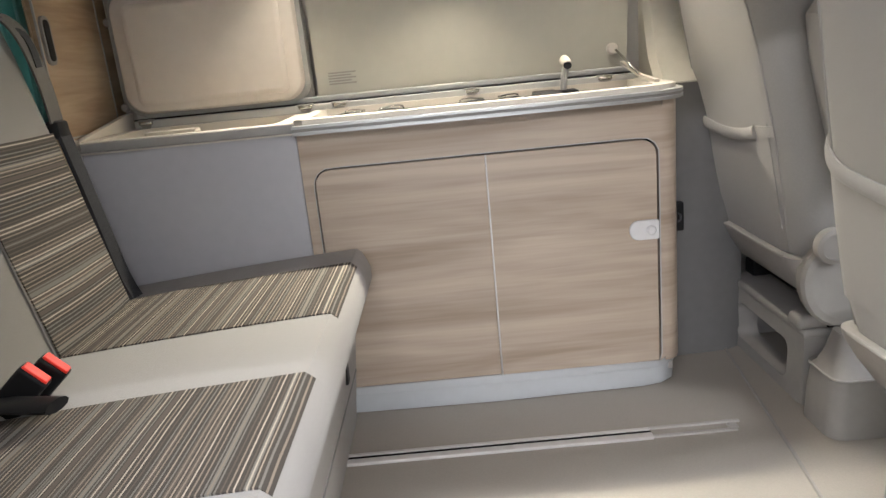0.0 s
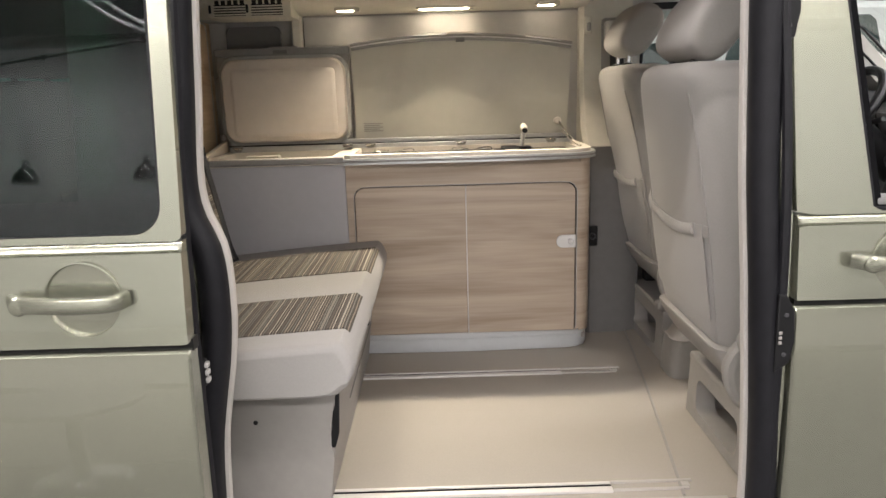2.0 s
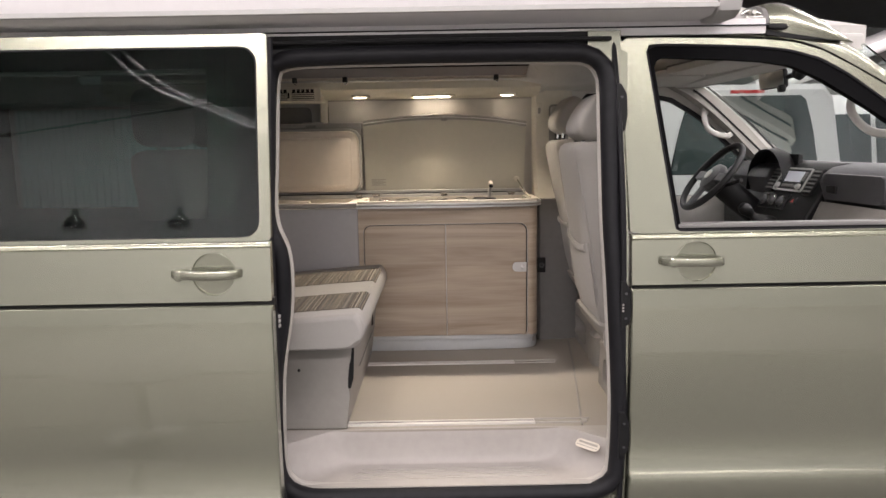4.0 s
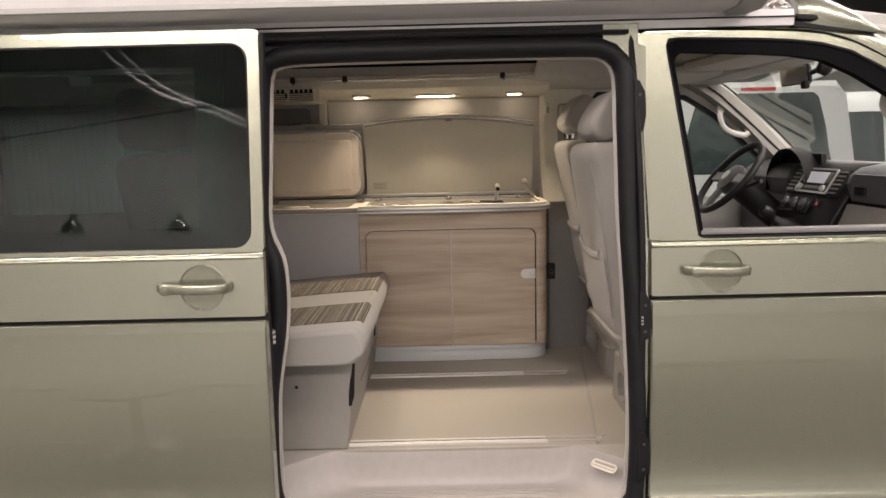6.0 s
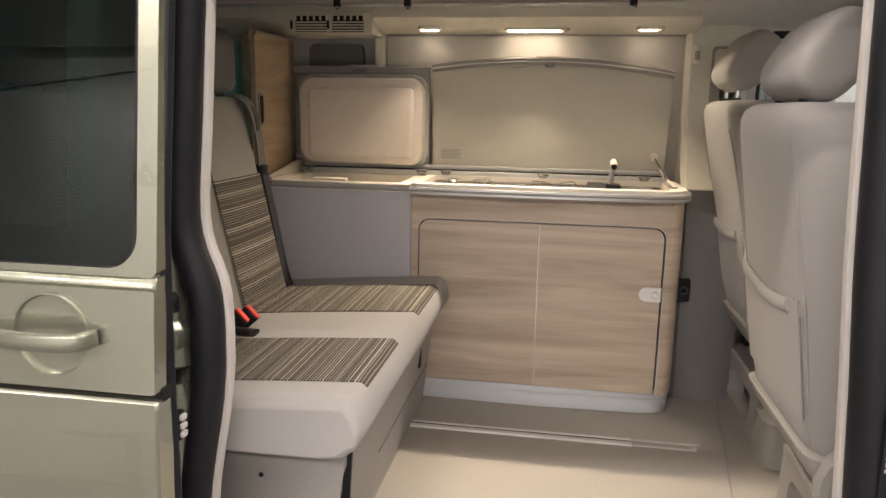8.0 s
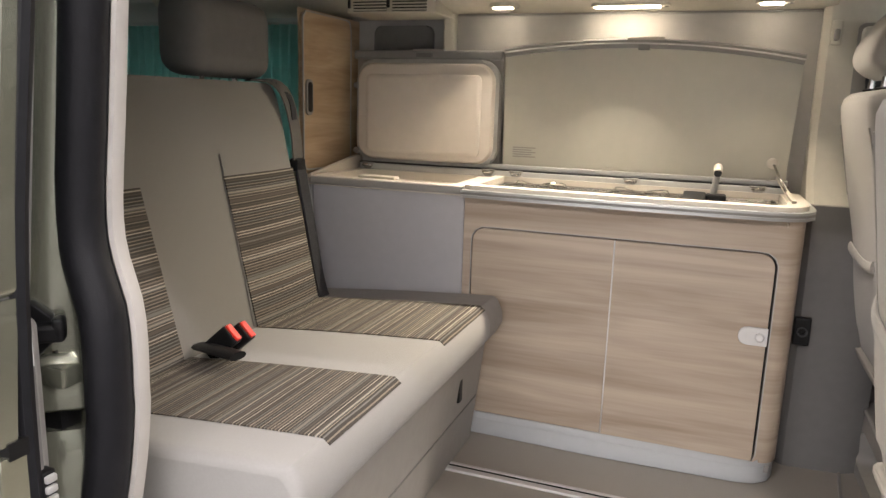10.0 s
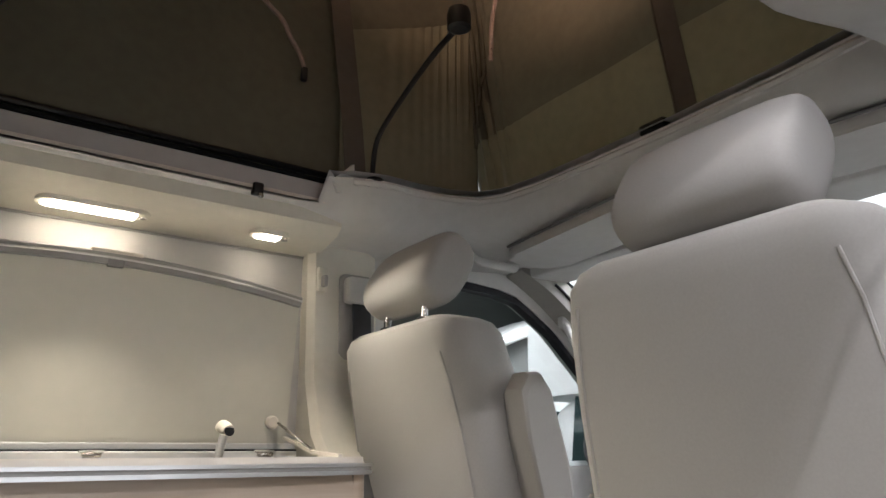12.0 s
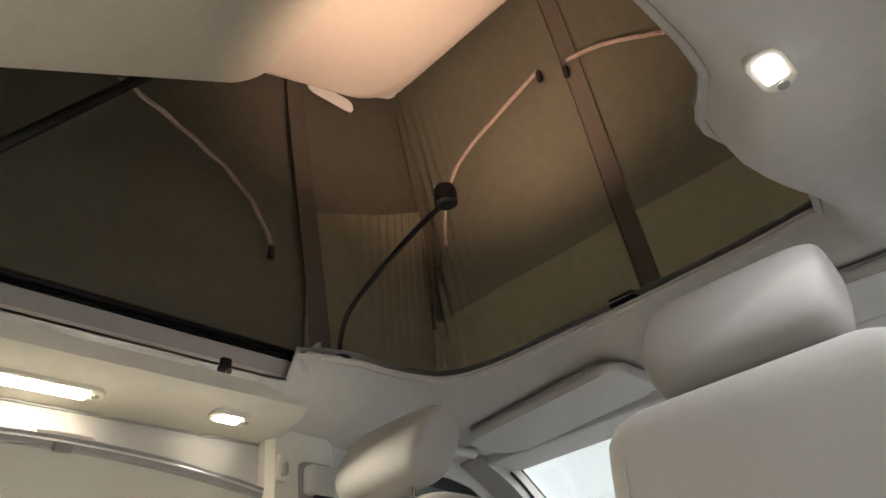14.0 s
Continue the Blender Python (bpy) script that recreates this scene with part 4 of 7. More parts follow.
bmesh.ops.transform(bm, matrix=BADGE, verts=bm.verts)
part("plate", bm, WHITEPLASTIC, badge)
for v, h, w in ((0.005, 0.0035, 0.034), (-0.006, 0.0012, 0.037)):
    bm = box(B(), (-w, v - h, 0.003), (w, v + h, 0.0036))
    bmesh.ops.transform(bm, matrix=BADGE, verts=bm.verts)
    part("bar", bm, PRINT, badge)
solid("floor_joint", tube(B(), [(0.80, 0.33, 0.57), (0.885, 0.93, 0.571), (0.945, 1.42, 0.571)], 0.004, 6), GREYTRIM, "thin floor covering joint strip", "trim", "structure")

HOLE = [(-1.3, 1.437), (0.2, 1.437), (0.70, 1.437), (0.79, 1.425), (0.83, 1.400), (0.90, 1.382), (1.0, 1.385), (1.08, 1.372), (1.14, 1.350), (1.175, 1.30), (1.192, 1.20), (1.198, 1.0), (1.200, 0.84), (1.195, 0.60), (1.180, 0.45), (1.07, 0.432), (0.972, 0.442), (0.90, 0.465), (0.835, 0.480), (0.79, 0.474), (0.755, 0.448), (0.717, 0.425), (0.65, 0.417), (0.524, 0.417), (-1.3, 0.417)]
EDGE = [(-1.9, 0.20), (0.84, 0.20), (0.90, 0.25), (1.45, 0.25), (1.62, 0.27), (1.62, 1.55), (1.45, 1.60), (1.0, 1.62), (-1.9, 1.655)]
C0, NR = (0.25, 0.93), 240
hole, rim = radial(HOLE, C0, NR), radial(EDGE, C0, NR)


def between(k, z0):
    out = []
    for (hx, hy), (ex, ey) in zip(hole, rim):
        z = min(z0, 1.792) if hy > 1.43 and hx < 0.76 and k < 0.5 else z0
        if k > 0.5 and ey > 1.5 and ex < 0.9:
            z -= 0.035 * (k - 0.5) * 2
        if ex > 1.15 and k > 0:
            z += 0.026 * min(1, k / 0.3) * min(1, (ex - 1.15) / 0.3)
        out.append((hx + (ex - hx) * k, hy + (ey - hy) * k, z))
    return out


bm = B()
loft(bm, [between(-0.03, 1.855), between(0.0, 1.845), between(0.02, 1.825), between(0.06, 1.79), between(0.14, 1.762), between(0.32, 1.748), between(0.6, 1.742), between(1.0, 1.738), between(1.0, 1.79), between(0.3, 1.87), between(-0.03, 1.87)], caps=False)
solid("ceiling", bm, LINER, "grey felt headliner with cut-out to pop-up roof", "ceiling", "structure", angle=60)
rolled = radial(inset(HOLE, C0, (0.995, 0.99)), C0, 200)
first = next(k for k in range(200) if rolled[k - 1][1] >= 1.40 and rolled[k][1] < 1.40 and rolled[k][0] < 0)
rolled = rolled[first:] + rolled[:first]
bm = tube(B(), [(x, y, 1.846) for x, y in rolled if y < 1.412 or x > 0.8], 0.008, 6)
solid("headliner_corner_tab", prism(B(), [(0.775, 1.85), (0.800, 1.868), (0.826, 1.898), (0.833, 1.90), (0.838, 1.822), (0.79, 1.822)], "xz", 1.424, 1.437, 0.002), LINER, "upright felt tab at headliner cut-out corner", "trim", "structure")
solid("headliner_edge", bm, LINER, "rolled edge of headliner cut-out", "trim", "structure")

# far lining: cornice with lamps, blind, pillar trim
solid("cornice", prism(B(), [(1.452, 1.752), (1.47, 1.735), (1.57, 1.716), (1.625, 1.712), (1.65, 1.74), (1.65, 1.80), (1.452, 1.80)], "yz", -1.2, 0.82, 0.003), CREAM, "cream lamp cornice over kitchen", "cornice", "structure")
blind = thing("window_blind", (0.30, 1.60, 1.25), "grey fabric window blind, pulled down over kitchen window", "blind")
part("fabric", surface(B(), lambda u, v: Vector((-0.185 + 0.985 * u, 1.602 + 0.004 * math.sin(9 * u + 5 * v) * math.sin(3 * v), 1.22 + 0.496 * v)), 40, 16, 0.003), BLIND, blind)
part("top_seam", box(B(), (-0.185, 1.596, 1.708), (0.80, 1.604, 1.714), 0.002), GREYTRIM, blind)
solid("rear_lining", ring(B(), radial([(-1.75, 1.22), (-0.205, 1.22), (-0.205, 1.72), (-1.75, 1.72)], (-1.14, 1.46), 120), radial(FARREAR, (-1.14, 1.46), 120), lambda x, z: 1.64, 0.0145), LINER, "grey felt side lining", "lining", "structure")
solid("window_post", box(B(), (-0.225, 1.575, 1.22), (-0.188, 1.61, 1.715), 0.008), CREAM, "cream window post trim", "trim", "structure")
solid("speaker_panel", prism(B(), rrect(-0.47, 1.52, -0.275, 1.685, 0.02), "xz", 1.615, 1.641, 0.006), DARKTRIM, "dark grey rounded recessed side panel", "panel", "structure")
bm = B()
loft(bm, [[(0.795, 1.65, z), (0.795, y1, z), (0.81, y0, z), (0.955, y0 + 0.01, z), (0.99, y1 + 0.02, z), (1.00, 1.65, z)] for z, y0, y1 in ((1.235, 1.435, 1.46), (1.30, 1.50, 1.52), (1.42, 1.545, 1.56), (1.745, 1.56, 1.575))])
pillar = solid("pillar_trim", bm, CREAM, "cream pillar trim beside kitchen", "trim", "structure")
# Lower trim takes a darker grey for the shadow below worktop height.
bm = B()
loft(bm, [[(0.792, 1.65, z), (0.792, y1, z), (0.81, y0, z), (0.945, y0 + 0.01, z), (0.99, y1 + 0.02, z), (1.00, 1.65, z)] for z, y0, y1 in ((0.57, 1.385, 1.40), (0.9, 1.392, 1.41), (1.10, 1.405, 1.43), (1.237, 1.436, 1.46))])
solid("pillar_trim_lower", bm, DARKTRIM, "lower pillar trim, coloured dark grey for the shade on it", "trim", "structure")
socket = thing("power_socket", (0.825, 1.385, 0.925), "black square power socket on grey trim", "socket")
part("frame", box(B(), (0.795, 1.376, 0.895), (0.833, 1.394, 0.965), 0.004), BLACK, socket)
part("outlet", lathe(B(), [(0.012, 0), (0.013, 0.004), (0.009, 0.004), (0.008, -0.006), (0, -0.006)], 16, pose(0.814, 1.376, 0.93, 90, 0, 0)), DASH, socket)
hook = thing("coat_hook", (0.824, 1.555, 1.65), "small cream coat hook on pillar", "hook")
part("plate", box(B(), (0.812, 1.545, 1.622), (0.836, 1.565, 1.682), 0.005), CREAM, hook)
part("peg", box(B(), (0.818, 1.530, 1.632), (0.830, 1.552, 1.660), 0.004), GREYTRIM, hook)
guide = thing("seat_belt_guide", (0.92, 1.56, 1.56), "grey belt slot with black seat belt on pillar", "seat belt")
part("slot_plate", prism(B(), rrect(0.872, 1.47, 0.965, 1.675, 0.015), "xz", 1.552, 1.575, 0.004), GREYTRIM, guide)
part("slot_hood", box(B(), (0.878, 1.520, 1.60), (0.958, 1.556, 1.665), 0.012), LINER, guide)
part("webbing", sweep(B(), [(0.92, 1.535, 1.605), (0.925, 1.53, 1.45), (0.95, 1.51, 1.10)], [(-0.024, -0.002), (0.024, -0.002), (0.024, 0.002), (-0.024, 0.002)], up=(0, 1, 0)), BELT, guide)


def lamp_unit(x, y, w, warm, label):
    """A flush lamp: pale bezel, lit lens, small dark switch."""
    ob = thing("reading_lamp" if w < 0.1 else "ceiling_lamp", (x, y, 1.72), label, "lamp", "cornice lamps")
    h = (0.017 if warm else 0.0125) if w < 0.1 else 0.020
    bezel = prism(B(), rrect(x - w / 2 - 0.010, y - h - 0.008, x + w / 2 + (0.028 if w > 0.1 else 0.022), y + h + 0.008, h + 0.004, 6), "xy", 1.7195, 1.7355, 0.002)
    lens = prism(B(), rrect(x - w / 2, y - h, x + w / 2, y + h, (h - 0.001, 0.003, 0.003, h - 0.001), 6), "xy", 1.7172, 1.7193)
    part("bezel", bezel, CREAM, ob)
    part("lens", lens, LENS_WARM if warm else LENS_COOL, ob, "brightly lit lens")
    part("switch", lathe(B(), [(0.007, 0), (0.007, -0.003), (0, -0.004)], 12, pose(x + w / 2 + 0.014, y, 1.7205)), GREYTRIM, ob)
    return ob


lamp_unit(-0.024, 1.515, 0.055, True, "small lit reading lamp in cream cornice")
lamp_unit(0.315, 1.535, 0.17, True, "long lit oval lamp in cream cornice")
lamp_unit(0.668, 1.515, 0.055, True, "small lit reading lamp in cream cornice")
near = lamp_unit(0.657, 0.352, 0.046, False, "small lit reading lamp in headliner")
near.location.z += 0.026

vent = thing("air_vent", (-0.335, 1.45, 1.725), "cream air vent with black slats over wardrobe", "vent")
part("housing", prism(B(), [(1.44, 1.702), (1.46, 1.698), (1.60, 1.70), (1.60, 1.79), (1.44, 1.765)], "yz", -0.475, -0.195, 0.005), CREAM, vent)
for x0 in (-0.452, -0.328):
    part("vent_recess", box(B(), (x0, 1.4375, 1.706), (x0 + 0.105, 1.442, 1.756)), BLACK, vent)
    for k in range(4):
        part("slat", box(B(), (x0, 1.434, 1.708 + 0.0085 * k), (x0 + 0.105, 1.441, 1.7125 + 0.0085 * k), 0.001), CREAM, vent)
    for k in range(6):
        part("divider", box(B(), (x0 + 0.021 * k - 0.002, 1.434, 1.742), (x0 + 0.021 * k + 0.004, 1.441, 1.757), 0.001), CREAM, vent)
    part("thumb_wheel", box(B(), (x0 - 0.017, 1.432, 1.715), (x0 - 0.009, 1.442, 1.742), 0.003), BLACK, vent)

rail = thing("curtain_rail", (0.2, 1.444, 1.80), "thin white curtain rail with black clips", "rail")
part("track", sweep(B(), [(-1.2, 1.442, 1.800), (0.78, 1.442, 1.800)], [(-0.003, -0.004), (0.003, -0.004), (0.003, 0.004), (-0.003, 0.004)]), WHITEPLASTIC, rail)
part("side_board", box(B(), (-1.2, 1.447, 1.806), (0.775, 1.456, 1.846), 0.002), BOARD, rail)
part("board_seal", box(B(), (-1.2, 1.444, 1.846), (0.80, 1.462, 1.857), 0.003), MATTBLACK, rail)
for x in (-0.31, -0.08, 0.612):
    part("clip", box(B(), (x - 0.011, 1.428, 1.782), (x + 0.011, 1.450, 1.808), 0.004), BLACK, rail)
    part("clip_screw", lathe(B(), [(0.006, 0), (0.006, 0.004), (0, 0.005)], 10, pose(x + 0.004, 1.43, 1.778, 90, 0, 0)), STEEL, rail)

# ---- kitchen ----
kitchen = thing("kitchen_unit", (0.376, 1.40, 0.57), "low kitchen cabinet in limed wood decor, silver plinth", "cabinet")


def bow(x, z):
    return 1.222


DOORS = rrect(0.006, 0.643, 0.728, 1.146, (0.003, 0.003, 0.034, 0.034), 8)
part("front_frame", ring(B(), radial(rrect(-0.017, 0.641, 0.738, 1.221, 0.001, 3), (0.37, 0.9), 200), radial(DOORS, (0.37, 0.9), 200), bow, 0.016), WOOD, kitchen)
part("dark_gap", box(B(), (-0.02, 1.2385, 0.635), (0.735, 1.242, 1.16)), BLACK, kitchen)
part("corner_post", prism(B(), [(0.738, 1.240)] + [(0.738 + 0.041 * math.sin(radians(a)), 1.276 - 0.054 * math.cos(radians(a))) for a in range(0, 91, 10)] + [(0.760, 1.278)], "xy", 0.641, 1.221), WOOD, kitchen)
part("end_panel", box(B(), (0.767, 1.2775, 0.641), (0.779, 1.60, 1.222), 0.001), WOOD, kitchen)
part("carcass", box(B(), (-0.012, 1.262, 0.60), (0.766, 1.60, 1.20)), GREYTRIM, kitchen)
left = part("sliding_door", prism(B(), rrect(0.0095, 0.645, 0.3665, 1.1425, (0.003, 0.001, 0.001, 0.031), 8), "xz", 1.219, 1.235, 0.001), WOOD, kitchen)
right = part("sliding_door", prism(B(), rrect(0.3695, 0.645, 0.722, 1.1425, (0.001, 0.003, 0.031, 0.001), 8), "xz", 1.216, 1.235, 0.001), WOOD, kitchen)
part("door_edge_strip", box(B(), (0.3662, 1.2145, 0.645), (0.3695, 1.225, 1.1425)), LATCHWHITE, right)
part("door_line", ring(B(), radial(rrect(0.0045, 0.6425, 0.7305, 1.1475, (0.003, 0.003, 0.036, 0.036), 8), (0.37, 0.9), 160), radial(DOORS, (0.37, 0.9), 160), lambda x, z: 1.2195, 0.004), SILVER, kitchen)
plate = part("latch_plate", prism(B(), rrect(0.662, 0.930, 0.724, 0.972, (0.018, 0.002, 0.002, 0.018), 6), "xz", 1.210, 1.2165, 0.0015), LATCHWHITE, right, "silver-white latch plate with round knob")
part("latch_knob", lathe(B(), [(0.010, 0), (0.0105, 0.005), (0.007, 0.008), (0, 0.0085)], 20, pose(0.707, 1.210, 0.951, 90, 0, 0)), LATCHWHITE, plate)
PL = [(-0.06, 1.60), (-0.06, 1.236), (0.35, 1.230), (0.69, 1.236), (0.735, 1.246), (0.766, 1.270), (0.779, 1.305), (0.781, 1.34), (0.781, 1.60)]
part("plinth", prism(B(), PL, "xy", 0.572, 0.622, 0.004), PLINTH, kitchen, "silver-grey plinth with rounded corner")
part("plinth_lip", prism(B(), [(x + (0.002 if x > 0.5 else 0), y - (0.009 if y < 1.5 else 0)) for x, y in PL], "xy", 0.621, 0.641, 0.003), PLINTH, kitchen)
fridge = thing("fridge_box", (-0.245, 1.40, 0.57), "grey laminate box with top-opening fridge beside kitchen", "fridge")
part("front_panel", box(B(), (-0.462, 1.222, 0.60), (-0.0185, 1.238, 1.226), 0.002), PANEL, fridge, "smooth blue-grey laminate front")
part("body", box(B(), (-0.462, 1.239, 0.59), (-0.020, 1.60, 1.20)), GREYTRIM, fridge)
part("side_panel", box(B(), (-0.475, 1.214, 0.60), (-0.463, 1.60, 1.222), 0.002), PANEL, fridge)
part("edge_strip", box(B(), (-0.476, 1.207, 1.226), (-0.0185, 1.228, 1.246), 0.005), GREYTRIM, fridge, "dark grey rounded edge strip")
part("inner_tub", box(B(), (-0.43, 1.26, 1.205), (-0.06, 1.50, 1.222), 0.01), WHITEPLASTIC, fridge)
RIMO = rrect(-0.474, 1.215, -0.019, 1.535, 0.006, 4)
RIMI = rrect(-0.440, 1.252, -0.062, 1.492, 0.025, 4)


def frame_xy(bm, outer, inner, z0, z1):
    rows = [[bm.verts.new((x, y, z)) for x, y in pts] for pts, z in ((outer, z0), (outer, z1), (inner, z1), (inner, z0))]
    rows.append(rows[0])
    k = len(outer)
    for a, b in zip(rows, rows[1:]):
        for j in range(k):
            bm.faces.new((a[j], a[(j + 1) % k], b[(j + 1) % k], b[j]))
    return bm


part("rim", frame_xy(B(), RIMO, RIMI, 1.222, 1.246), WHITEPLASTIC, fridge, "cream rim round fridge opening")
part("grip_tab", box(B(), (-0.345, 1.262, 1.240), (-0.235, 1.30, 1.252), 0.004), WHITEPLASTIC, fridge)
part("end_upstand", prism(B(), [(1.225, 1.246), (1.535, 1.246), (1.535, 1.285), (1.50, 1.283)], "yz", -0.490, -0.474, 0.002), WHITEPLASTIC, fridge)

worktop = thing("worktop", (0.376, 1.37, 1.222), "cream worktop rim with silver edge over kitchen", "worktop")
WO = [(-0.018, 1.535), (-0.018, 1.207), (0.40, 1.200), (0.70, 1.206), (0.738, 1.216), (0.765, 1.236), (0.781, 1.266), (0.786, 1.31), (0.786, 1.535)]
WI = [(0.010, 1.492), (0.010, 1.246), (0.20, 1.243), (0.45, 1.242), (0.715, 1.246), (0.735, 1.26), (0.738, 1.30), (0.738, 1.492)]
part("rim", frame_xy(B(), fit_count(WO, 64), fit_count(WI, 64), 1.236, 1.251), WHITEPLASTIC, worktop)
for k, (z0, z1, o) in enumerate(((1.2215, 1.2280, 0.003), (1.2282, 1.2345, -0.002), (1.2347, 1.2405, 0.004))):
    part("edge_strip", sweep(B(), [(x, y - o * (1 if y < 1.25 else 0), (z0 + z1) / 2) for x, y in WO[1:]], [(-0.004, (z0 - z1) / 2), (0.014, (z0 - z1) / 2), (0.014, (z1 - z0) / 2), (-0.004, (z1 - z0) / 2)]), (ALU, GREYTRIM, ALU)[k], worktop)
hob = thing("hob_and_sink", (0.37, 1.37, 1.20), "stainless steel gas hob and sink set into worktop", "hob")
part("tray", frame_xy(B(), fit_count(WI, 64), fit_count([(0.37 + (x - 0.37) * 0.97, 1.37 + (y - 1.37) * 0.92) for x, y in WI], 64), 1.206, 1.236), STEEL, hob)
part("hob_plate", box(B(), (0.012, 1.246, 1.204), (0.515, 1.49, 1.212), 0.003), STEEL, hob)
bowl = [rrect(0.535 + k * 0.02, 1.262 + k * 0.015, 0.722 - k * 0.02, 1.43 - k * 0.015, 0.04, 5) for k in (0, 0.3, 1)]
part("sink_bowl", loft(B(), [[(x, y, z) for x, y in b] for b, z in zip(bowl, (1.212, 1.17, 1.10))], caps=False), STEEL, hob)
part("drainer", frame_xy(B(), fit_count(rrect(0.516, 1.246, 0.737, 1.49, 0.01, 5), 24), fit_count(bowl[0], 24), 1.204, 1.212), STEEL, hob)
for cx in (0.13, 0.40):
    part("burner", lathe(B(), [(0.040, 1.212), (0.042, 1.220), (0.030, 1.224), (0.028, 1.229), (0.0, 1.230)], 20, pose(cx, 1.37, 0)), BLACK, hob)
    for a in range(4):
        d = Vector((math.cos(radians(45 + 90 * a)), math.sin(radians(45 + 90 * a)), 0))
        c = Vector((cx, 1.37, 0))
        part("pan_wire", tube(B(), spline([c + d * 0.10 + Vector((0, 0, 1.214)), c + d * 0.098 + Vector((0, 0, 1.243)), c + d * 0.07 + Vector((0, 0, 1.249)), c + d * 0.025 + Vector((0, 0, 1.247))], 10), 0.002, 6), CHROME, hob)
part("cross_bar", box(B(), (0.505, 1.30, 1.212), (0.56, 1.48, 1.246), 0.004), BLACK, hob)
tap = thing("tap", (0.585, 1.455, 1.212), "short pale folding tap with dark outlet", "tap")
part("foot", box(B(), (0.560, 1.43, 1.212), (0.61, 1.482, 1.244), 0.005), BLACK, tap)
part("neck", sweep(B(), spline([(0.578, 1.462, 1.24), (0.580, 1.458, 1.265), (0.584, 1.452, 1.295)], 8), circle(0.008, 12), up=(0, 1, 0)), SILVER, tap)
part("head", sweep(B(), spline([(0.584, 1.472, 1.308), (0.584, 1.46, 1.312), (0.584, 1.438, 1.306), (0.584, 1.427, 1.301)], 10), circle(0.011, 14), up=(0, 0, 1)), WHITEPLASTIC, tap)
part("outlet", lathe(B(), [(0.0085, 0), (0.0095, 0.003), (0, 0.004)], 14, pose(0.584, 1.426, 1.300, 80, 0, 0)), BLACK, tap)
hingebar = thing("lid_hinge_rail", (0.37, 1.51, 1.25), "pale rail with steel hinges behind hob", "hinge rail")
part("rail", box(B(), (-0.46, 1.497, 1.246), (0.755, 1.515, 1.266), 0.003), SILVER, hingebar)
part("rail_groove", box(B(), (-0.46, 1.500, 1.2655), (0.755, 1.519, 1.2695)), BLACK, hingebar)
part("rail_foot", box(B(), (-0.46, 1.4955, 1.240), (0.755, 1.513, 1.2455)), BLACK, hingebar)
part("upper_rail", box(B(), (-0.46, 1.520, 1.268), (0.755, 1.534, 1.282), 0.003), SILVER, hingebar)
for x in (-0.43, -0.040, 0.043, 0.365, 0.685):
    part("hinge", box(B(), (x - 0.021, 1.493, 1.263), (x + 0.021, 1.512, 1.268), 0.002), GREYTRIM, hingebar)
    part("hinge_knuckle", rod(B(), (x - 0.016, 1.494, 1.260), (x + 0.016, 1.494, 1.260), 0.0045, 10), STEEL, hingebar)
    part("hinge_leaf", prism(B(), [(x - 0.016, 1.258), (x + 0.016, 1.258), (x + 0.009, 1.247), (x - 0.009, 1.247)], "xz", 1.4935, 1.4965, 0.001), GREYTRIM, hingebar)


def lean_lid(bm):
    """Moves a lid's piece onto the raised lid, which leans a little towards the cabin."""
    for v in bm.verts:
        v.co.y += 0.022 - 0.055 * (v.co.z - 1.28)
    return bm


arch = lambda x: 1.588 + 0.040 * (1 - ((x - 0.335) / 0.43) ** 2)
top = [(-0.012 + 0.772 * k / 24, arch(-0.012 + 0.772 * k / 24)) for k in range(25)]
lid = part("lid", lean_lid(prism(B(), [(-0.012, 1.280), (0.750, 1.280)] + top[::-1], "xz", 1.524, 1.530)), LIDGLASS, kitchen, "satin grey glass lid, raised upright")
part("edge_profile", lean_lid(sweep(B(), [(x, 1.520, z) for x, z in top], [(-0.008, -0.016), (0.010, -0.016), (0.010, 0.004), (0.0, 0.009), (-0.008, 0.004)], up=(0, 0, 1))), PROFILE, lid, "arched silver edge profile")
part("edge_bead", lean_lid(sweep(B(), [(x, 1.511, z - 0.004) for x, z in top], circle(0.0025, 6), up=(0, 0, 1))), ALU, lid)
part("latch", lean_lid(box(B(), (0.355, 1.505, 1.606), (0.385, 1.517, 1.620), 0.002)), DARKTRIM, lid)
part("latch_cap", lean_lid(box(B(), (0.325, 1.512, 1.632), (0.42, 1.53, 1.640), 0.002)), WHITEPLASTIC, lid)
part("stay_disc", lean_lid(lathe(B(), [(0.014, 0), (0.014, 0.005), (0.010, 0.008), (0, 0.008)], 20, pose(0.715, 1.523, 1.325, 90, 0, 0))), WHITEPLASTIC, lid)
part("stay_rod", rod(B(), (0.717, 1.512, 1.322), (0.742, 1.40, 1.266), 0.003, 8), STEEL, lid)
part("stay_arm", sweep(B(), [(0.728, 1.50, 1.292), (0.746, 1.40, 1.262), (0.752, 1.30, 1.254)], [(-0.005, -0.003), (0.005, -0.003), (0.005, 0.003), (-0.005, 0.003)]), WHITEPLASTIC, lid)
for k in range(5):
    part("print_bar", lean_lid(box(B(), (0.018, 1.5232, 1.305 + 0.0065 * k), (0.086 - 0.012 * (k % 2), 1.5238, 1.3085 + 0.0065 * k))), PRINT, lid)

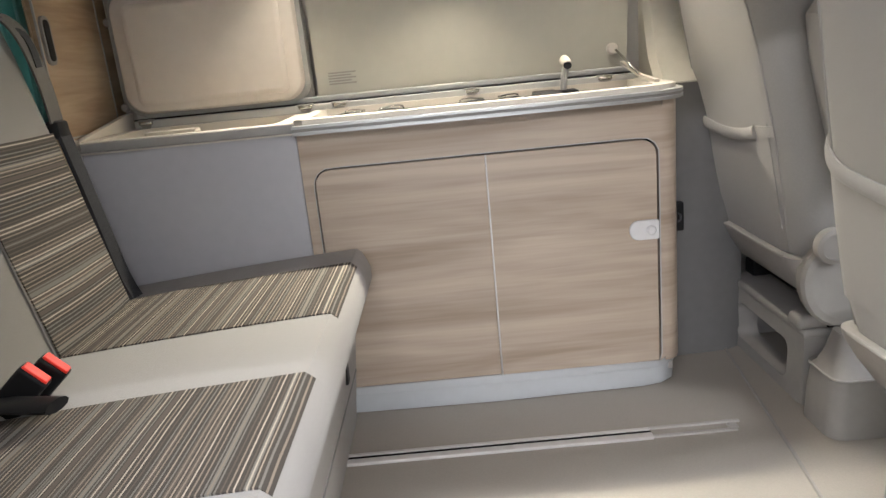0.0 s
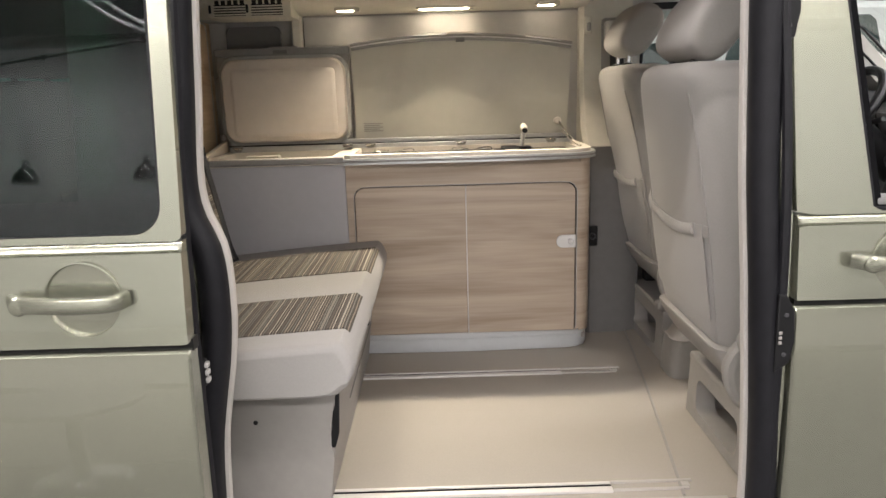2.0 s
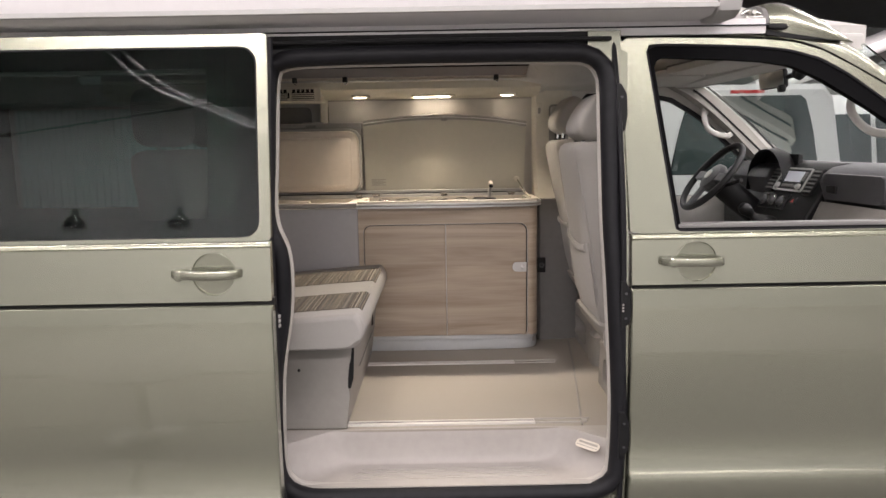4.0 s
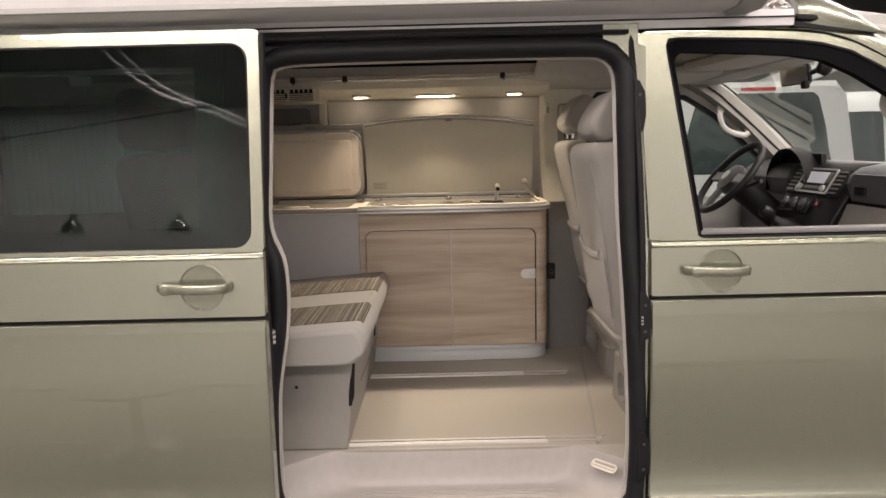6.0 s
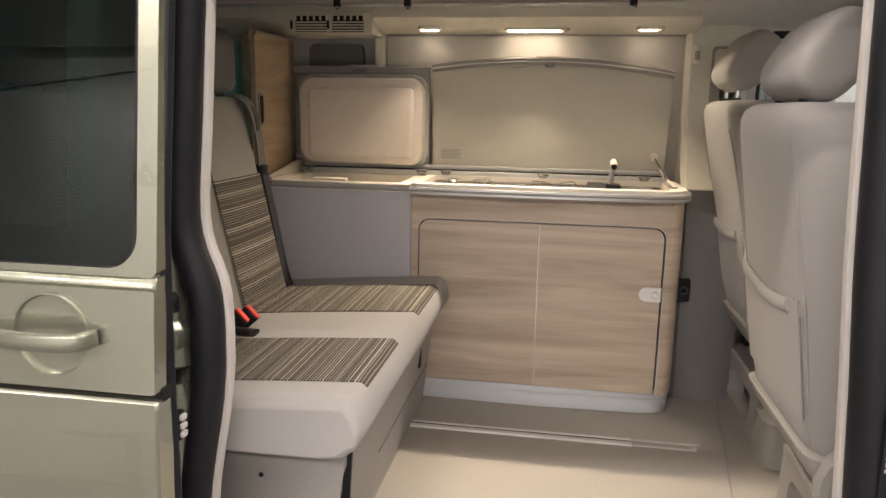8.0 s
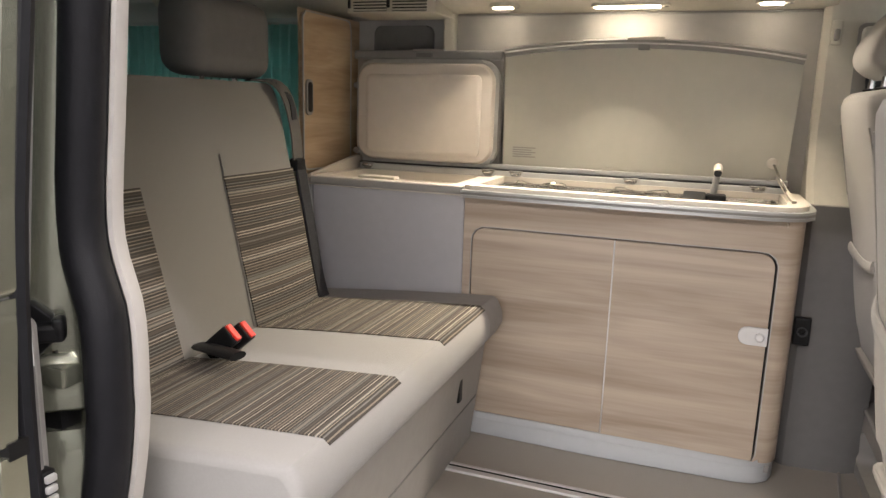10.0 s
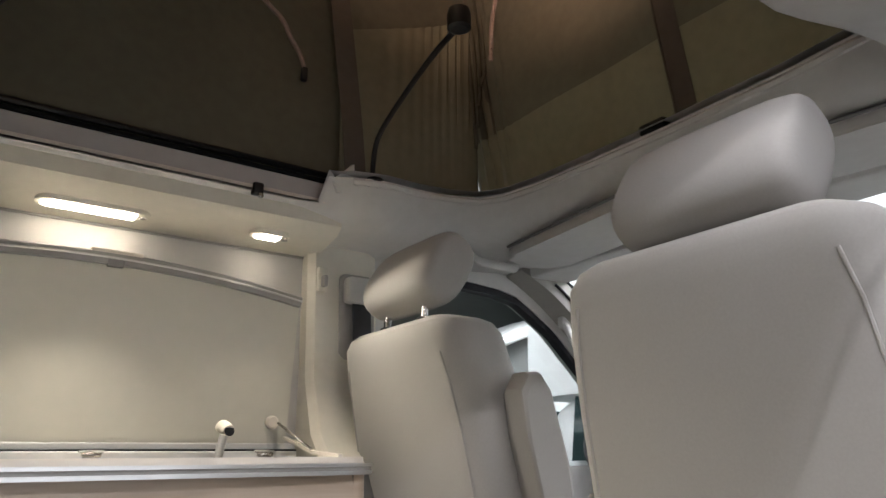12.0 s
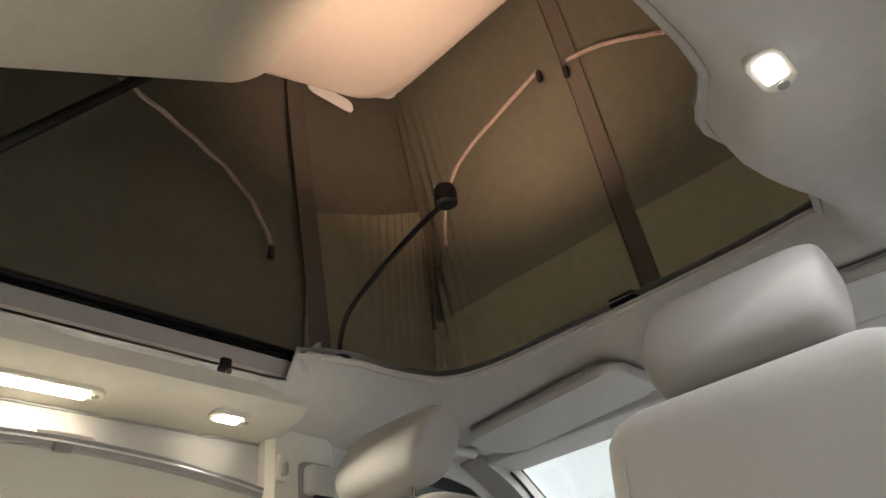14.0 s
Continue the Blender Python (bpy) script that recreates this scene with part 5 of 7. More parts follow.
flid = part("lid", box(B(), (-0.492, 1.540, 1.262), (-0.022, 1.556, 1.600), 0.006), GREYTRIM, fridge, "fridge lid with ivory inner panel, raised upright")
part("edge_profile", box(B(), (-0.495, 1.524, 1.578), (-0.020, 1.545, 1.604), 0.005), PROFILE, flid)
part("latch", box(B(), (-0.285, 1.517, 1.584), (-0.235, 1.527, 1.597), 0.002), DARKTRIM, flid)
part("latch_cap", box(B(), (-0.30, 1.525, 1.602), (-0.20, 1.54, 1.609), 0.002), GREYTRIM, flid)
part("gasket", prism(B(), rrect(-0.480, 1.268, -0.024, 1.578, 0.058, 9), "xz", 1.518, 1.541, 0.007, 3), GREYSEAL, flid, "pale grey rubber lid gasket")
bm = B()
loft(bm, [[(x, y, z) for x, z in rrect(-0.470 + o, 1.279 + o, -0.035 - o, 1.567 - o, 0.052 - 0.5 * o, 9)] for y, o in ((1.520, 0.0), (1.508, 0.001), (1.500, 0.006), (1.497, 0.016), (1.4965, 0.026))])
part("inner_panel", bm, LIDPLASTIC, flid)
bm = B()
loft(bm, [[(x, y, z) for x, z in rrect(-0.436 + o, 1.300 + o, -0.070 - o, 1.534 - o, 0.016, 6)] for y, o in ((1.499, 0.0), (1.492, 0.001), (1.488, 0.006), (1.487, 0.012))])
part("raised_field", bm, LIDPLASTIC, flid)
for z in (1.30, 1.50):
    part("lid_buffer", lathe(B(), [(0.010, 0), (0.010, 0.010), (0.007, 0.013), (0, 0.013)], 14, pose(-0.486, 1.535, z, 90, 0, 0)), GREYTRIM, flid)

# ---- wardrobe and rear curtain ----
ward = thing("wardrobe", (-0.80, 1.45, 0.57), "tall honey-coloured wood wardrobe with rounded door", "wardrobe")
part("body", loft(B(), [[(-0.535, 1.268, z), (-0.535, 1.639, z), (-0.74, 1.639, z), (-0.62, 1.44, z)] for z in (0.572, 1.70)]), WARDWOOD, ward)
wdoor = part("door", prism(B(), rrect(1.276, 1.255, 1.553, 1.690, 0.02, 6), "yz", -0.536, -0.522, 0.002), WARDWOOD, ward)
part("door_line", ring(B(), radial(rrect(1.272, 1.251, 1.557, 1.694, 0.022, 6), (1.43, 1.46), 80), radial(rrect(1.276, 1.255, 1.553, 1.690, 0.02, 6), (1.43, 1.46), 80), lambda x, z: -0.524, 0.004), SILVER, wdoor)
for o in (bpy.data.objects["door_line.001"],):
    for v in o.data.vertices:
        x, y, z = v.co + ward.location
        v.co = Vector((y, x, z)) - ward.location
part("handle_recess", prism(B(), rrect(1.283, 1.408, 1.318, 1.508, 0.014, 5), "yz", -0.523, -0.516, 0.002), GREYTRIM, wdoor)
part("handle_hole", prism(B(), rrect(1.290, 1.416, 1.311, 1.500, 0.009, 5), "yz", -0.518, -0.5145), BLACK, wdoor)
curtain = thing("side_curtain", (-1.1, 1.57, 1.25), "pleated teal curtain drawn over rear side window", "curtain")
part("cloth", surface(B(), lambda u, v: Vector((-1.70 + 1.06 * u, 1.60 + 0.010 * math.sin(u * 190) + 0.004 * math.sin(u * 71), 1.22 + 0.47 * v)), 260, 2, 0.003), CURTAIN, curtain)

# ---- rear bench ----
bench = thing("rear_bench", (-0.2, 0.72, 0.57), "two-seat camper bench with striped grey cloth", "bench")


def seat_z(x):
    if x < 0.080:
        return 0.940 + (x + 0.40) / 0.480 * 0.037 + 0.003 * math.sin((x + 0.4) * 6.5)
    return 0.977 - 0.042 * ((x - 0.080) / 0.026) ** 2


PROF = [(-0.42, 0.93)] + [(-0.40 + 0.047 * k, seat_z(-0.40 + 0.047 * k)) for k in range(11)] + [(0.082, seat_z(0.082)), (0.092, seat_z(0.092)), (0.100, seat_z(0.100)), (0.106, 0.935), (0.106, 0.912), (0.092, 0.884), (0.072, 0.868), (0.03, 0.863), (-0.42, 0.86)]


def cushion(y0, y1, r0, r1):
    """The seat's section carried across it, with rounded ends."""
    loops = []
    for k in range(5):
        a = radians(90 * k / 4)
        f = 1 - math.sin(a)
        loops.append([(x - (0.6 * r0 * f if x > 0.05 else 0), y0 + r0 * (1 - math.cos(a)) if r0 else y0, z - (r0 * 0.7 * f if z > 0.9 else -r0 * 0.4 * f)) for x, z in PROF])
    for k in range(5):
        a = radians(90 * k / 4)
        f = 1 - math.cos(a)
        loops.append([(x - (0.6 * r1 * f if x > 0.05 else 0), y1 - r1 + r1 * math.sin(a) if r1 else y1 + 0.0001 * k, z - (r1 * 0.7 * f if z > 0.9 else -r1 * 0.4 * f)) for x, z in PROF])
    return loft(B(), loops)


seat = part("seat_cushion", cushion(0.235, 1.080, 0.022, 0.0), PALECLOTH, bench, "pale grey cloth seat cushion")
part("side_bolster", cushion(1.081, 1.205, 0.0, 0.02), GREYTRIM, bench, "grey end bolster")
for y0, y1 in ((0.330, 0.582), (0.800, 1.079)):
    part("striped_panel", surface(B(), lambda u, v, y0=y0, y1=y1: Vector((-0.40 + 0.493 * u, y0 + (y1 - y0) * v, seat_z(-0.40 + 0.493 * u) + 0.0025)), 40, 8, 0.003), STRIPES_SEAT, seat, "striped cloth seat panel")
part("piping", tube(B(), [(x, 0.246, seat_z(x) - 0.020) for x in (-0.40, -0.2, 0.0, 0.05, 0.075)], 0.003, 6), PALECLOTH, seat)
back_x = lambda z: -0.36 - 0.11 * (z - 0.94) / 0.53


def back_loop(z, y0, y1, r, t):
    pts = rrect(-t, y0, 0.0, y1, r, 4)
    return [(back_x(z) + u, v, z) for u, v in pts]


rows = [(0.90, 0.255, 1.075, 0.02, 0.13), (0.95, 0.25, 1.085, 0.03, 0.14), (1.2, 0.25, 1.088, 0.035, 0.14), (1.42, 0.252, 1.085, 0.035, 0.13), (1.465, 0.256, 1.080, 0.035, 0.12), (1.482, 0.268, 1.066, 0.035, 0.10), (1.488, 0.29, 1.045, 0.03, 0.07)]
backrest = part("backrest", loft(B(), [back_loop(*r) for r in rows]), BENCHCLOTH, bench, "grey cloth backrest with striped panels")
for ya, yb, yc, yd in ((0.27, 0.540, 0.27, 0.558), (0.788, 1.062, 0.800, 1.066)):
    part("striped_panel", surface(B(), lambda u, v, q=(ya, yb, yc, yd): Vector((back_x(0.945 + 0.337 * v) + 0.0025 + 0.004 * math.sin(math.pi * u), (q[2] + (q[0] - q[2]) * v) * (1 - u) + (q[3] + (q[1] - q[3]) * v) * u, 0.945 + 0.337 * v)), 8, 16, 0.003), STRIPES_BACK, backrest, "striped cloth back panel")
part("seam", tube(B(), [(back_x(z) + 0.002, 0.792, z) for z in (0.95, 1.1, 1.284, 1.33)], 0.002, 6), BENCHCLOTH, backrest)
for yc in (0.42, 0.915):
    head = part("headrest", box(B(), (-0.585, yc - 0.155, 1.496), (-0.475, yc + 0.155, 1.675), 0.045, 4), DARKTRIM, bench, "dark grey headrest")
    for d in (-0.06, 0.06):
        part("headrest_post", rod(B(), (-0.53, yc + d, 1.47), (-0.53, yc + d, 1.52), 0.006, 10), CHROME, head)
part("base_front", loft(B(), [[(0.028, 0.345, 0.572), (0.028, 1.20, 0.572), (-0.5, 1.20, 0.572), (-0.5, 0.345, 0.572)], [(0.062, 0.345, 0.862), (0.062, 1.20, 0.862), (-0.5, 1.20, 0.862), (-0.5, 0.345, 0.862)]]), GREYTRIM, bench)
part("base_side", prism(B(), [(-0.5, 0.572), (0.030, 0.572), (0.042, 0.68), (0.043, 0.700), (0.035, 0.715), (0.036, 0.735), (0.041, 0.755), (0.041, 0.782), (0.050, 0.806), (0.051, 0.838), (0.056, 0.848), (0.056, 0.868), (-0.5, 0.868)], "xz", 0.330, 0.344, 0.003), GREYTRIM, bench)
part("base_gap", prism(B(), [(0.030, 0.704), (0.046, 0.708), (0.050, 0.722), (0.055, 0.738), (0.061, 0.842), (0.030, 0.842)], "xz", 0.336, 0.3435), BLACK, bench, "dark gap in bench base")
part("base_screw", lathe(B(), [(0.005, 0), (0.005, 0.002), (0, 0.003)], 10, pose(-0.119, 0.330, 0.773, 90, 0, 0)), BLACK, bench)
part("drawer_line", box(B(), (0.040, 0.60, 0.70), (0.0455, 1.19, 0.703)), DARKTRIM, bench)
part("drawer_grip", box(B(), (0.046, 1.02, 0.745), (0.055, 1.045, 0.83), 0.004), BLACK, bench)

belt = thing("seat_belt", (-0.42, 1.10, 1.28), "grey and black seat belt with guide on bench", "seat belt")
part("upper_webbing", sweep(B(), spline([(-0.50, 0.985, 1.495), (-0.465, 1.035, 1.492), (-0.445, 1.07, 1.46), (-0.437, 1.095, 1.38), (-0.435, 1.105, 1.30)], 20), [(-0.004, -0.022), (0.0, -0.022), (0.0, 0.022), (-0.004, 0.022)], up=(0, 1, 0)), GREYBELT, belt)
part("webbing_edge", sweep(B(), spline([(-0.50, 1.0, 1.497), (-0.463, 1.05, 1.49), (-0.442, 1.082, 1.45), (-0.437, 1.09, 1.40)], 14), [(-0.002, -0.010), (0.001, -0.010), (0.001, 0.010), (-0.002, 0.010)], up=(0, 1, 0)), BELT, belt)
part("guide", box(B(), (-0.455, 1.085, 1.268), (-0.425, 1.128, 1.302), 0.008), BLACK, belt)
part("lower_webbing", sweep(B(), spline([(-0.432, 1.108, 1.285), (-0.405, 1.105, 1.15), (-0.375, 1.10, 1.0), (-0.355, 1.095, 0.945)], 16), [(-0.005, -0.020), (0.003, -0.020), (0.003, 0.020), (-0.005, 0.020)], up=(0, 1, 0)), BELT, belt)
part("tongue", box(B(), (-0.44, 1.12, 1.235), (-0.425, 1.15, 1.262), 0.003), STEEL, belt)
buckle = thing("belt_buckle", (-0.28, 0.61, 0.96), "black seat belt buckles with red release buttons", "buckle", "")
for dx, dy in ((0.0, 0.0), (-0.012, -0.029)):
    m = pose(-0.272 + dx, 0.634 + dy, 0.995, 0, -42, 6)
    bm = box(B(), (-0.062, -0.0125, -0.021), (0.010, 0.0125, 0.021), 0.004)
    bmesh.ops.transform(bm, matrix=m, verts=bm.verts)
    case = part("buckle_case", bm, BLACK, buckle)
    bm = box(B(), (0.004, -0.0085, -0.0185), (0.0135, 0.0085, 0.0185), 0.002)
    bmesh.ops.transform(bm, matrix=m, verts=bm.verts)
    part("red_button", bm, RED, case, "red release button")
part("strap_end", sweep(B(), spline([(-0.35, 0.60, 0.965), (-0.29, 0.565, 0.978), (-0.222, 0.545, 0.982)], 10), circle(0.020, 10, 0.008)), BLACK, buckle)

# ---- cab seats ----
def on_shell(rows, dy, z, yc, out=0.0):
    """A point on the rear face of a backrest given as rows of (z, rear, front, half width, corner), dy from its middle."""
    for (za, xa, _, wa, ra), (zb, xb, _, wb, rb) in zip(rows, rows[1:]):
        if z <= zb:
            break
    f = (z - za) / (zb - za)
    x, w, r = xa + (xb - xa) * f, wa + (wb - wa) * f, ra + (rb - ra) * f
    d = max(0.0, min(abs(dy) - (w - r), r))
    return Vector((x + r - math.sqrt(r * r - d * d) - out, yc + dy, z))


def cab_seat(ax, lean, bend, yc, ztop, base_x, head_drop, label):
    """A cab seat seen from behind: backrest shell, tilted headrest, map pocket, plastic shield, pedestal."""
    ob = thing("front_seat", (base_x + 0.13, yc, 0.57), label, "seat", "front seats")
    rear = lambda z: ax + lean * (z - 1.2) + bend * (z - 1.2) ** 2
    rows = []
    for z, w, r in ((0.885, 0.188, 0.05), (0.90, 0.206, 0.055), (0.95, 0.218, 0.058), (1.05, 0.226, 0.060), (1.18, 0.230, 0.062), (1.30, 0.228, 0.062), (ztop - 0.10, 0.220, 0.060), (ztop - 0.06, 0.212, 0.058)):
        rows.append((z, rear(z) + (0.02 if z < 0.89 else 0.006 if z < 0.93 else 0), rear(z) + 0.155, w, r))
    for dz, f, w, r in ((0.034, 0.002, 0.204, 0.052), (0.015, 0.010, 0.188, 0.045), (0.004, 0.024, 0.162, 0.034), (0.0, 0.042, 0.130, 0.018)):
        rows.append((ztop - dz, rear(ztop - dz) + f, rear(ztop - dz) + 0.155 - 0.6 * f, w, r))
    back = part("backrest", loft(B(), [[(u, yc + v, z) for u, v in rrect(x0, -w, x1, w, r, 6)] for z, x0, x1, w, r in rows]), SEATCLOTH, ob, "grey cloth backrest")
    on = lambda dy, z, out=0.0: on_shell(rows, dy, z, yc, out)
    # map pocket: bulged cloth, rolled hem, stitched tab
    edge = [(0.222, 1.190), (0.205, 1.170), (0.165, 1.150), (0.11, 1.138), (0.04, 1.131), (-0.03, 1.132), (-0.09, 1.139), (-0.128, 1.147)]
    hem = spline([on(dy, z, 0.006) for dy, z in edge], 40)
    pocket = part("pocket", surface(B(), lambda u, v: on(0.214 - 0.39 * u, 0.955 + (1.130 + 0.030 * (2 * u - 0.9) ** 2 - 0.955) * v, 0.002 + 0.006 * math.sin(math.pi * v) * math.sin(math.pi * u)), 24, 12, 0.003), SEATCLOTH, back, "grey cloth map pocket")
    part("pocket_hem", sweep(B(), hem, circle(0.0055, 10, 0.0125), up=(0, 0, 1)), SEATCLOTH, pocket, "rolled hem of map pocket")
    part("pocket_tab", surface(B(), lambda u, v: on(-0.122 - 0.072 * u, 1.133 + 0.006 * u + 0.024 * v, 0.001), 8, 3, 0.003), SEATCLOTH, pocket)
    part("tab_stitch", tube(B(), [on(-0.127, 1.128 + 0.008 * k, 0.0062) for k in range(5)], 0.0012, 6), GREYTRIM, pocket)
    for sgn in (-1, 1):
        part("side_seam", tube(B(), [on(sgn * d, z, 0.0005) for z, d in ((0.91, 0.176), (0.98, 0.186), (1.06, 0.190), (1.16, 0.190), (1.29, 0.186), (1.38, 0.178), (1.43, 0.168))], 0.0022, 6), SEATCLOTH, back)
    # plastic shield below, with a lip, and the hinge cover on the door side
    shield = []
    for z, o, w in ((0.800, 0.050, 0.196), (0.812, 0.034, 0.206), (0.850, 0.012, 0.214), (0.884, -0.004, 0.217), (0.899, -0.006, 0.217), (0.902, 0.004, 0.212)):
        shield.append([(u, yc + v, z) for u, v in rrect(rear(z) + o, -w, rear(z) + 0.17, w, 0.035, 4)])
    part("back_shield", loft(B(), shield), GREYTRIM, ob, "grey plastic back shield")
    part("shield_lip", tube(B(), [(rear(0.896) - 0.004, yc - 0.175 + 0.035 * k, 0.897 + 0.0) for k in range(11)], 0.004, 8), GREYTRIM, ob)
    for sgn in (-1,):
        cover = []
        for k, (d, q) in enumerate(((0.208, 0.96), (0.232, 1.0), (0.240, 0.94), (0.243, 0.80))):
            cover.append([(rear(0.87) + 0.085 + 0.085 * q * math.cos(radians(a)), yc + sgn * d, 0.862 + 0.082 * q * math.sin(radians(a)) * (1.0 if math.sin(radians(a)) > 0 else 1.25)) for a in range(0, 360, 15)])
        part("hinge_cover", loft(B(), cover), GREYTRIM, ob, "rounded grey hinge cover")
        bm = lathe(B(), [(0.034, 0.0), (0.036, 0.012), (0.034, 0.020), (0.026, 0.024), (0.024, 0.019), (0, 0.019)], 22, pose(rear(0.9) + 0.055, yc + sgn * 0.240, 0.935, 90 * -sgn, 0, 0))
        part("recliner_knob", bm, GREYTRIM, ob, "ribbed grey recliner knob")
    part("seat_cushion", box(B(), (base_x + 0.075, yc - 0.235, 0.80), (base_x + 0.58, yc + 0.235, 0.955), 0.045, 4), SEATCLOTH, ob)
    # Matt black block stands in for the shaded void under the seat.
    part("seat_gap_shade", box(B(), (base_x + 0.075, yc - 0.17, 0.753), (base_x + 0.50, yc + 0.17, 0.83), 0.006), MATTBLACK, ob)
    part("side_cover", prism(B(), [(base_x + 0.06, 0.765), (base_x + 0.10, 0.745), (base_x + 0.55, 0.745), (base_x + 0.55, 0.83), (base_x + 0.13, 0.85), (base_x + 0.06, 0.82)], "xz", yc - 0.232, yc - 0.218, 0.004), GREYTRIM, ob)
    # headrest: tilted oval section carried across, with rounded ends
    hx, hz, tilt = rear(ztop) + 0.078 + 0.4 * head_drop, ztop + 0.107 - head_drop, radians(33)
    oval = []
    for k in range(28):
        a = 2 * math.pi * k / 28
        u, v = 0.054 * math.copysign(abs(math.cos(a)) ** 0.74, math.cos(a)), 0.083 * math.copysign(abs(math.sin(a)) ** 0.74, math.sin(a))
        oval.append((u * math.cos(tilt) + v * math.sin(tilt), v * math.cos(tilt) - u * math.sin(tilt)))
    hy = yc - 0.004
    ends = [(0.95 * s * d, q) for s, rows_of in ((-1, ((0.131, 0.55), (0.1295, 0.72), (0.126, 0.83), (0.119, 0.91), (0.108, 0.955), (0.092, 0.985), (0.065, 0.997), (0.02, 1.0))), (1, ((0.02, 1.0), (0.065, 0.997), (0.092, 0.985), (0.108, 0.955), (0.119, 0.91), (0.126, 0.83), (0.1295, 0.72), (0.131, 0.55)))) for d, q in rows_of]
    head = part("headrest", loft(B(), [[(hx + u * q, hy + d, hz + v * q) for u, v in oval] for d, q in ends]), SEATCLOTH, ob, "grey cloth headrest tilted forward")
    for d in (-1, 1):
        part("headrest_post", rod(B(), (hx - 0.030, hy + 0.068 * d, ztop - 0.02), (hx - 0.024, hy + 0.068 * d, hz - 0.04), 0.007, 12), CHROME, head)
        part("post_collar", lathe(B(), [(0.014, ztop - 0.008), (0.015, ztop + 0.003), (0.009, ztop + 0.006), (0, ztop + 0.006)], 14, pose(hx - 0.030, hy + 0.068 * d, 0)), BLACK, head)
    # pedestal with an open bay
    ped = part("pedestal", ring(B(), radial([(yc - 0.200, 0.572), (yc + 0.200, 0.572), (yc + 0.195, 0.728), (yc - 0.190, 0.728)], (yc + 0.01, 0.645), 120), radial(rrect(yc - 0.125, 0.600, yc + 0.135, 0.690, 0.025, 5), (yc + 0.01, 0.645), 120), lambda x, z: base_x + 0.03 * (z - 0.57), 0.05), GREYTRIM, ob, "grey plastic seat pedestal with open bay")
    for v in ped.data.vertices:
        w = v.co + ob.location
        v.co = Vector((w.y, w.x, w.z)) - ob.location
    part("pedestal_top", box(B(), (base_x + 0.002, yc - 0.196, 0.722), (base_x + 0.50, yc + 0.20, 0.742), 0.007, 3), GREYTRIM, ob)
    part("pedestal_side", box(B(), (base_x + 0.051, yc - 0.202, 0.572), (base_x + 0.50, yc - 0.184, 0.722), 0.004), GREYTRIM, ob)
    part("pedestal_side", box(B(), (base_x + 0.051, yc + 0.184, 0.572), (base_x + 0.50, yc + 0.202, 0.722), 0.004), GREYTRIM, ob)
    part("pedestal_back", box(B(), (base_x + 0.13, yc - 0.184, 0.572), (base_x + 0.14, yc + 0.184, 0.722)), GREYTRIM, ob)
    for d in (-0.175, 0.175):
        part("slide_rail", box(B(), (base_x + 0.045, yc + d - 0.025, 0.744), (base_x + 0.52, yc + d + 0.025, 0.782), 0.004), BLACK, ob)
    return ob


front = cab_seat(0.820, -0.150, -0.05, 0.549, 1.491, 0.945, 0.030, "grey cloth front seat seen from behind, map pocket on back")
driver = cab_seat(0.895, -0.190, -0.09, 1.283, 1.506, 0.978, 0.004, "grey cloth driver's seat with folded armrest, map pocket on back")
arm = []
for y, q in ((1.000, 0.80), (1.003, 0.93), (1.012, 1.0), (1.042, 1.0), (1.051, 0.93), (1.054, 0.80)):
    arm.append([(0.995 + (x - 0.995) * q, y, 1.225 + (z - 1.225) * (0.5 + 0.5 * q)) for x, z in ((1.010, 1.06), (1.052, 1.05), (1.066, 1.10), (1.045, 1.24), (1.008, 1.365), (0.985, 1.392), (0.955, 1.390), (0.935, 1.360), (0.945, 1.28), (0.985, 1.13))])
part("armrest", loft(B(), arm), SEATCLOTH, driver, "folded-up padded armrest")
boot = thing("lever_boot", (1.02, 1.0, 0.57), "grey moulded plastic boot beside seat pedestal", "boot")
loops = []
for z, x0, y0, x1, y1, r in ((0.572, 0.966, 0.945, 1.12, 1.075, 0.03), (0.64, 0.968, 0.948, 1.12, 1.073, 0.03), (0.688, 0.974, 0.954, 1.12, 1.07, 0.03), (0.694, 0.982, 0.962, 1.12, 1.065, 0.028), (0.720, 0.996, 0.985, 1.12, 1.060, 0.025), (0.760, 1.012, 1.005, 1.12, 1.058, 0.02)):
    loops.append([(u, v, z) for u, v in rrect(x0, y0, x1, y1, r, 5)])
part("body", loft(B(), loops), GREYTRIM, boot)
part("rim", tube(B(), [(u, v, 0.690) for u, v in rrect(0.972, 0.952, 1.12, 1.071, 0.03, 5)], 0.003, 6, True), GREYTRIM, boot)
lever = thing("seat_lever", (1.0, 1.11, 0.74), "grey plastic seat adjusting lever under seat", "lever")
part("grip", box(B(), (0.965, 1.085, 0.742), (1.06, 1.135, 0.772), 0.010, 3), GREYTRIM, lever)

# ---- cab: dashboard, wheel, mirror, visors, grips ----
dash = thing("dashboard", (1.95, 0.9, 1.0), "anthracite plastic dashboard with grey lower half", "dashboard")
for y0, y1 in ((0.24, 0.714), (1.131, 1.575)):
    part("top", prism(B(), [(1.76, 1.26), (1.735, 1.33), (1.748, 1.362), (1.78, 1.385), (1.85, 1.398), (2.05, 1.393), (2.36, 1.20), (2.36, 1.10), (1.80, 1.10)], "xz", y0, y1, 0.012, 3), DASH, dash)
part("top_centre", prism(B(), [(1.86, 1.10), (1.83, 1.36), (1.86, 1.392), (2.05, 1.392), (2.36, 1.20), (2.36, 1.10)], "xz", 0.714, 1.131, 0.004), DASH, dash)
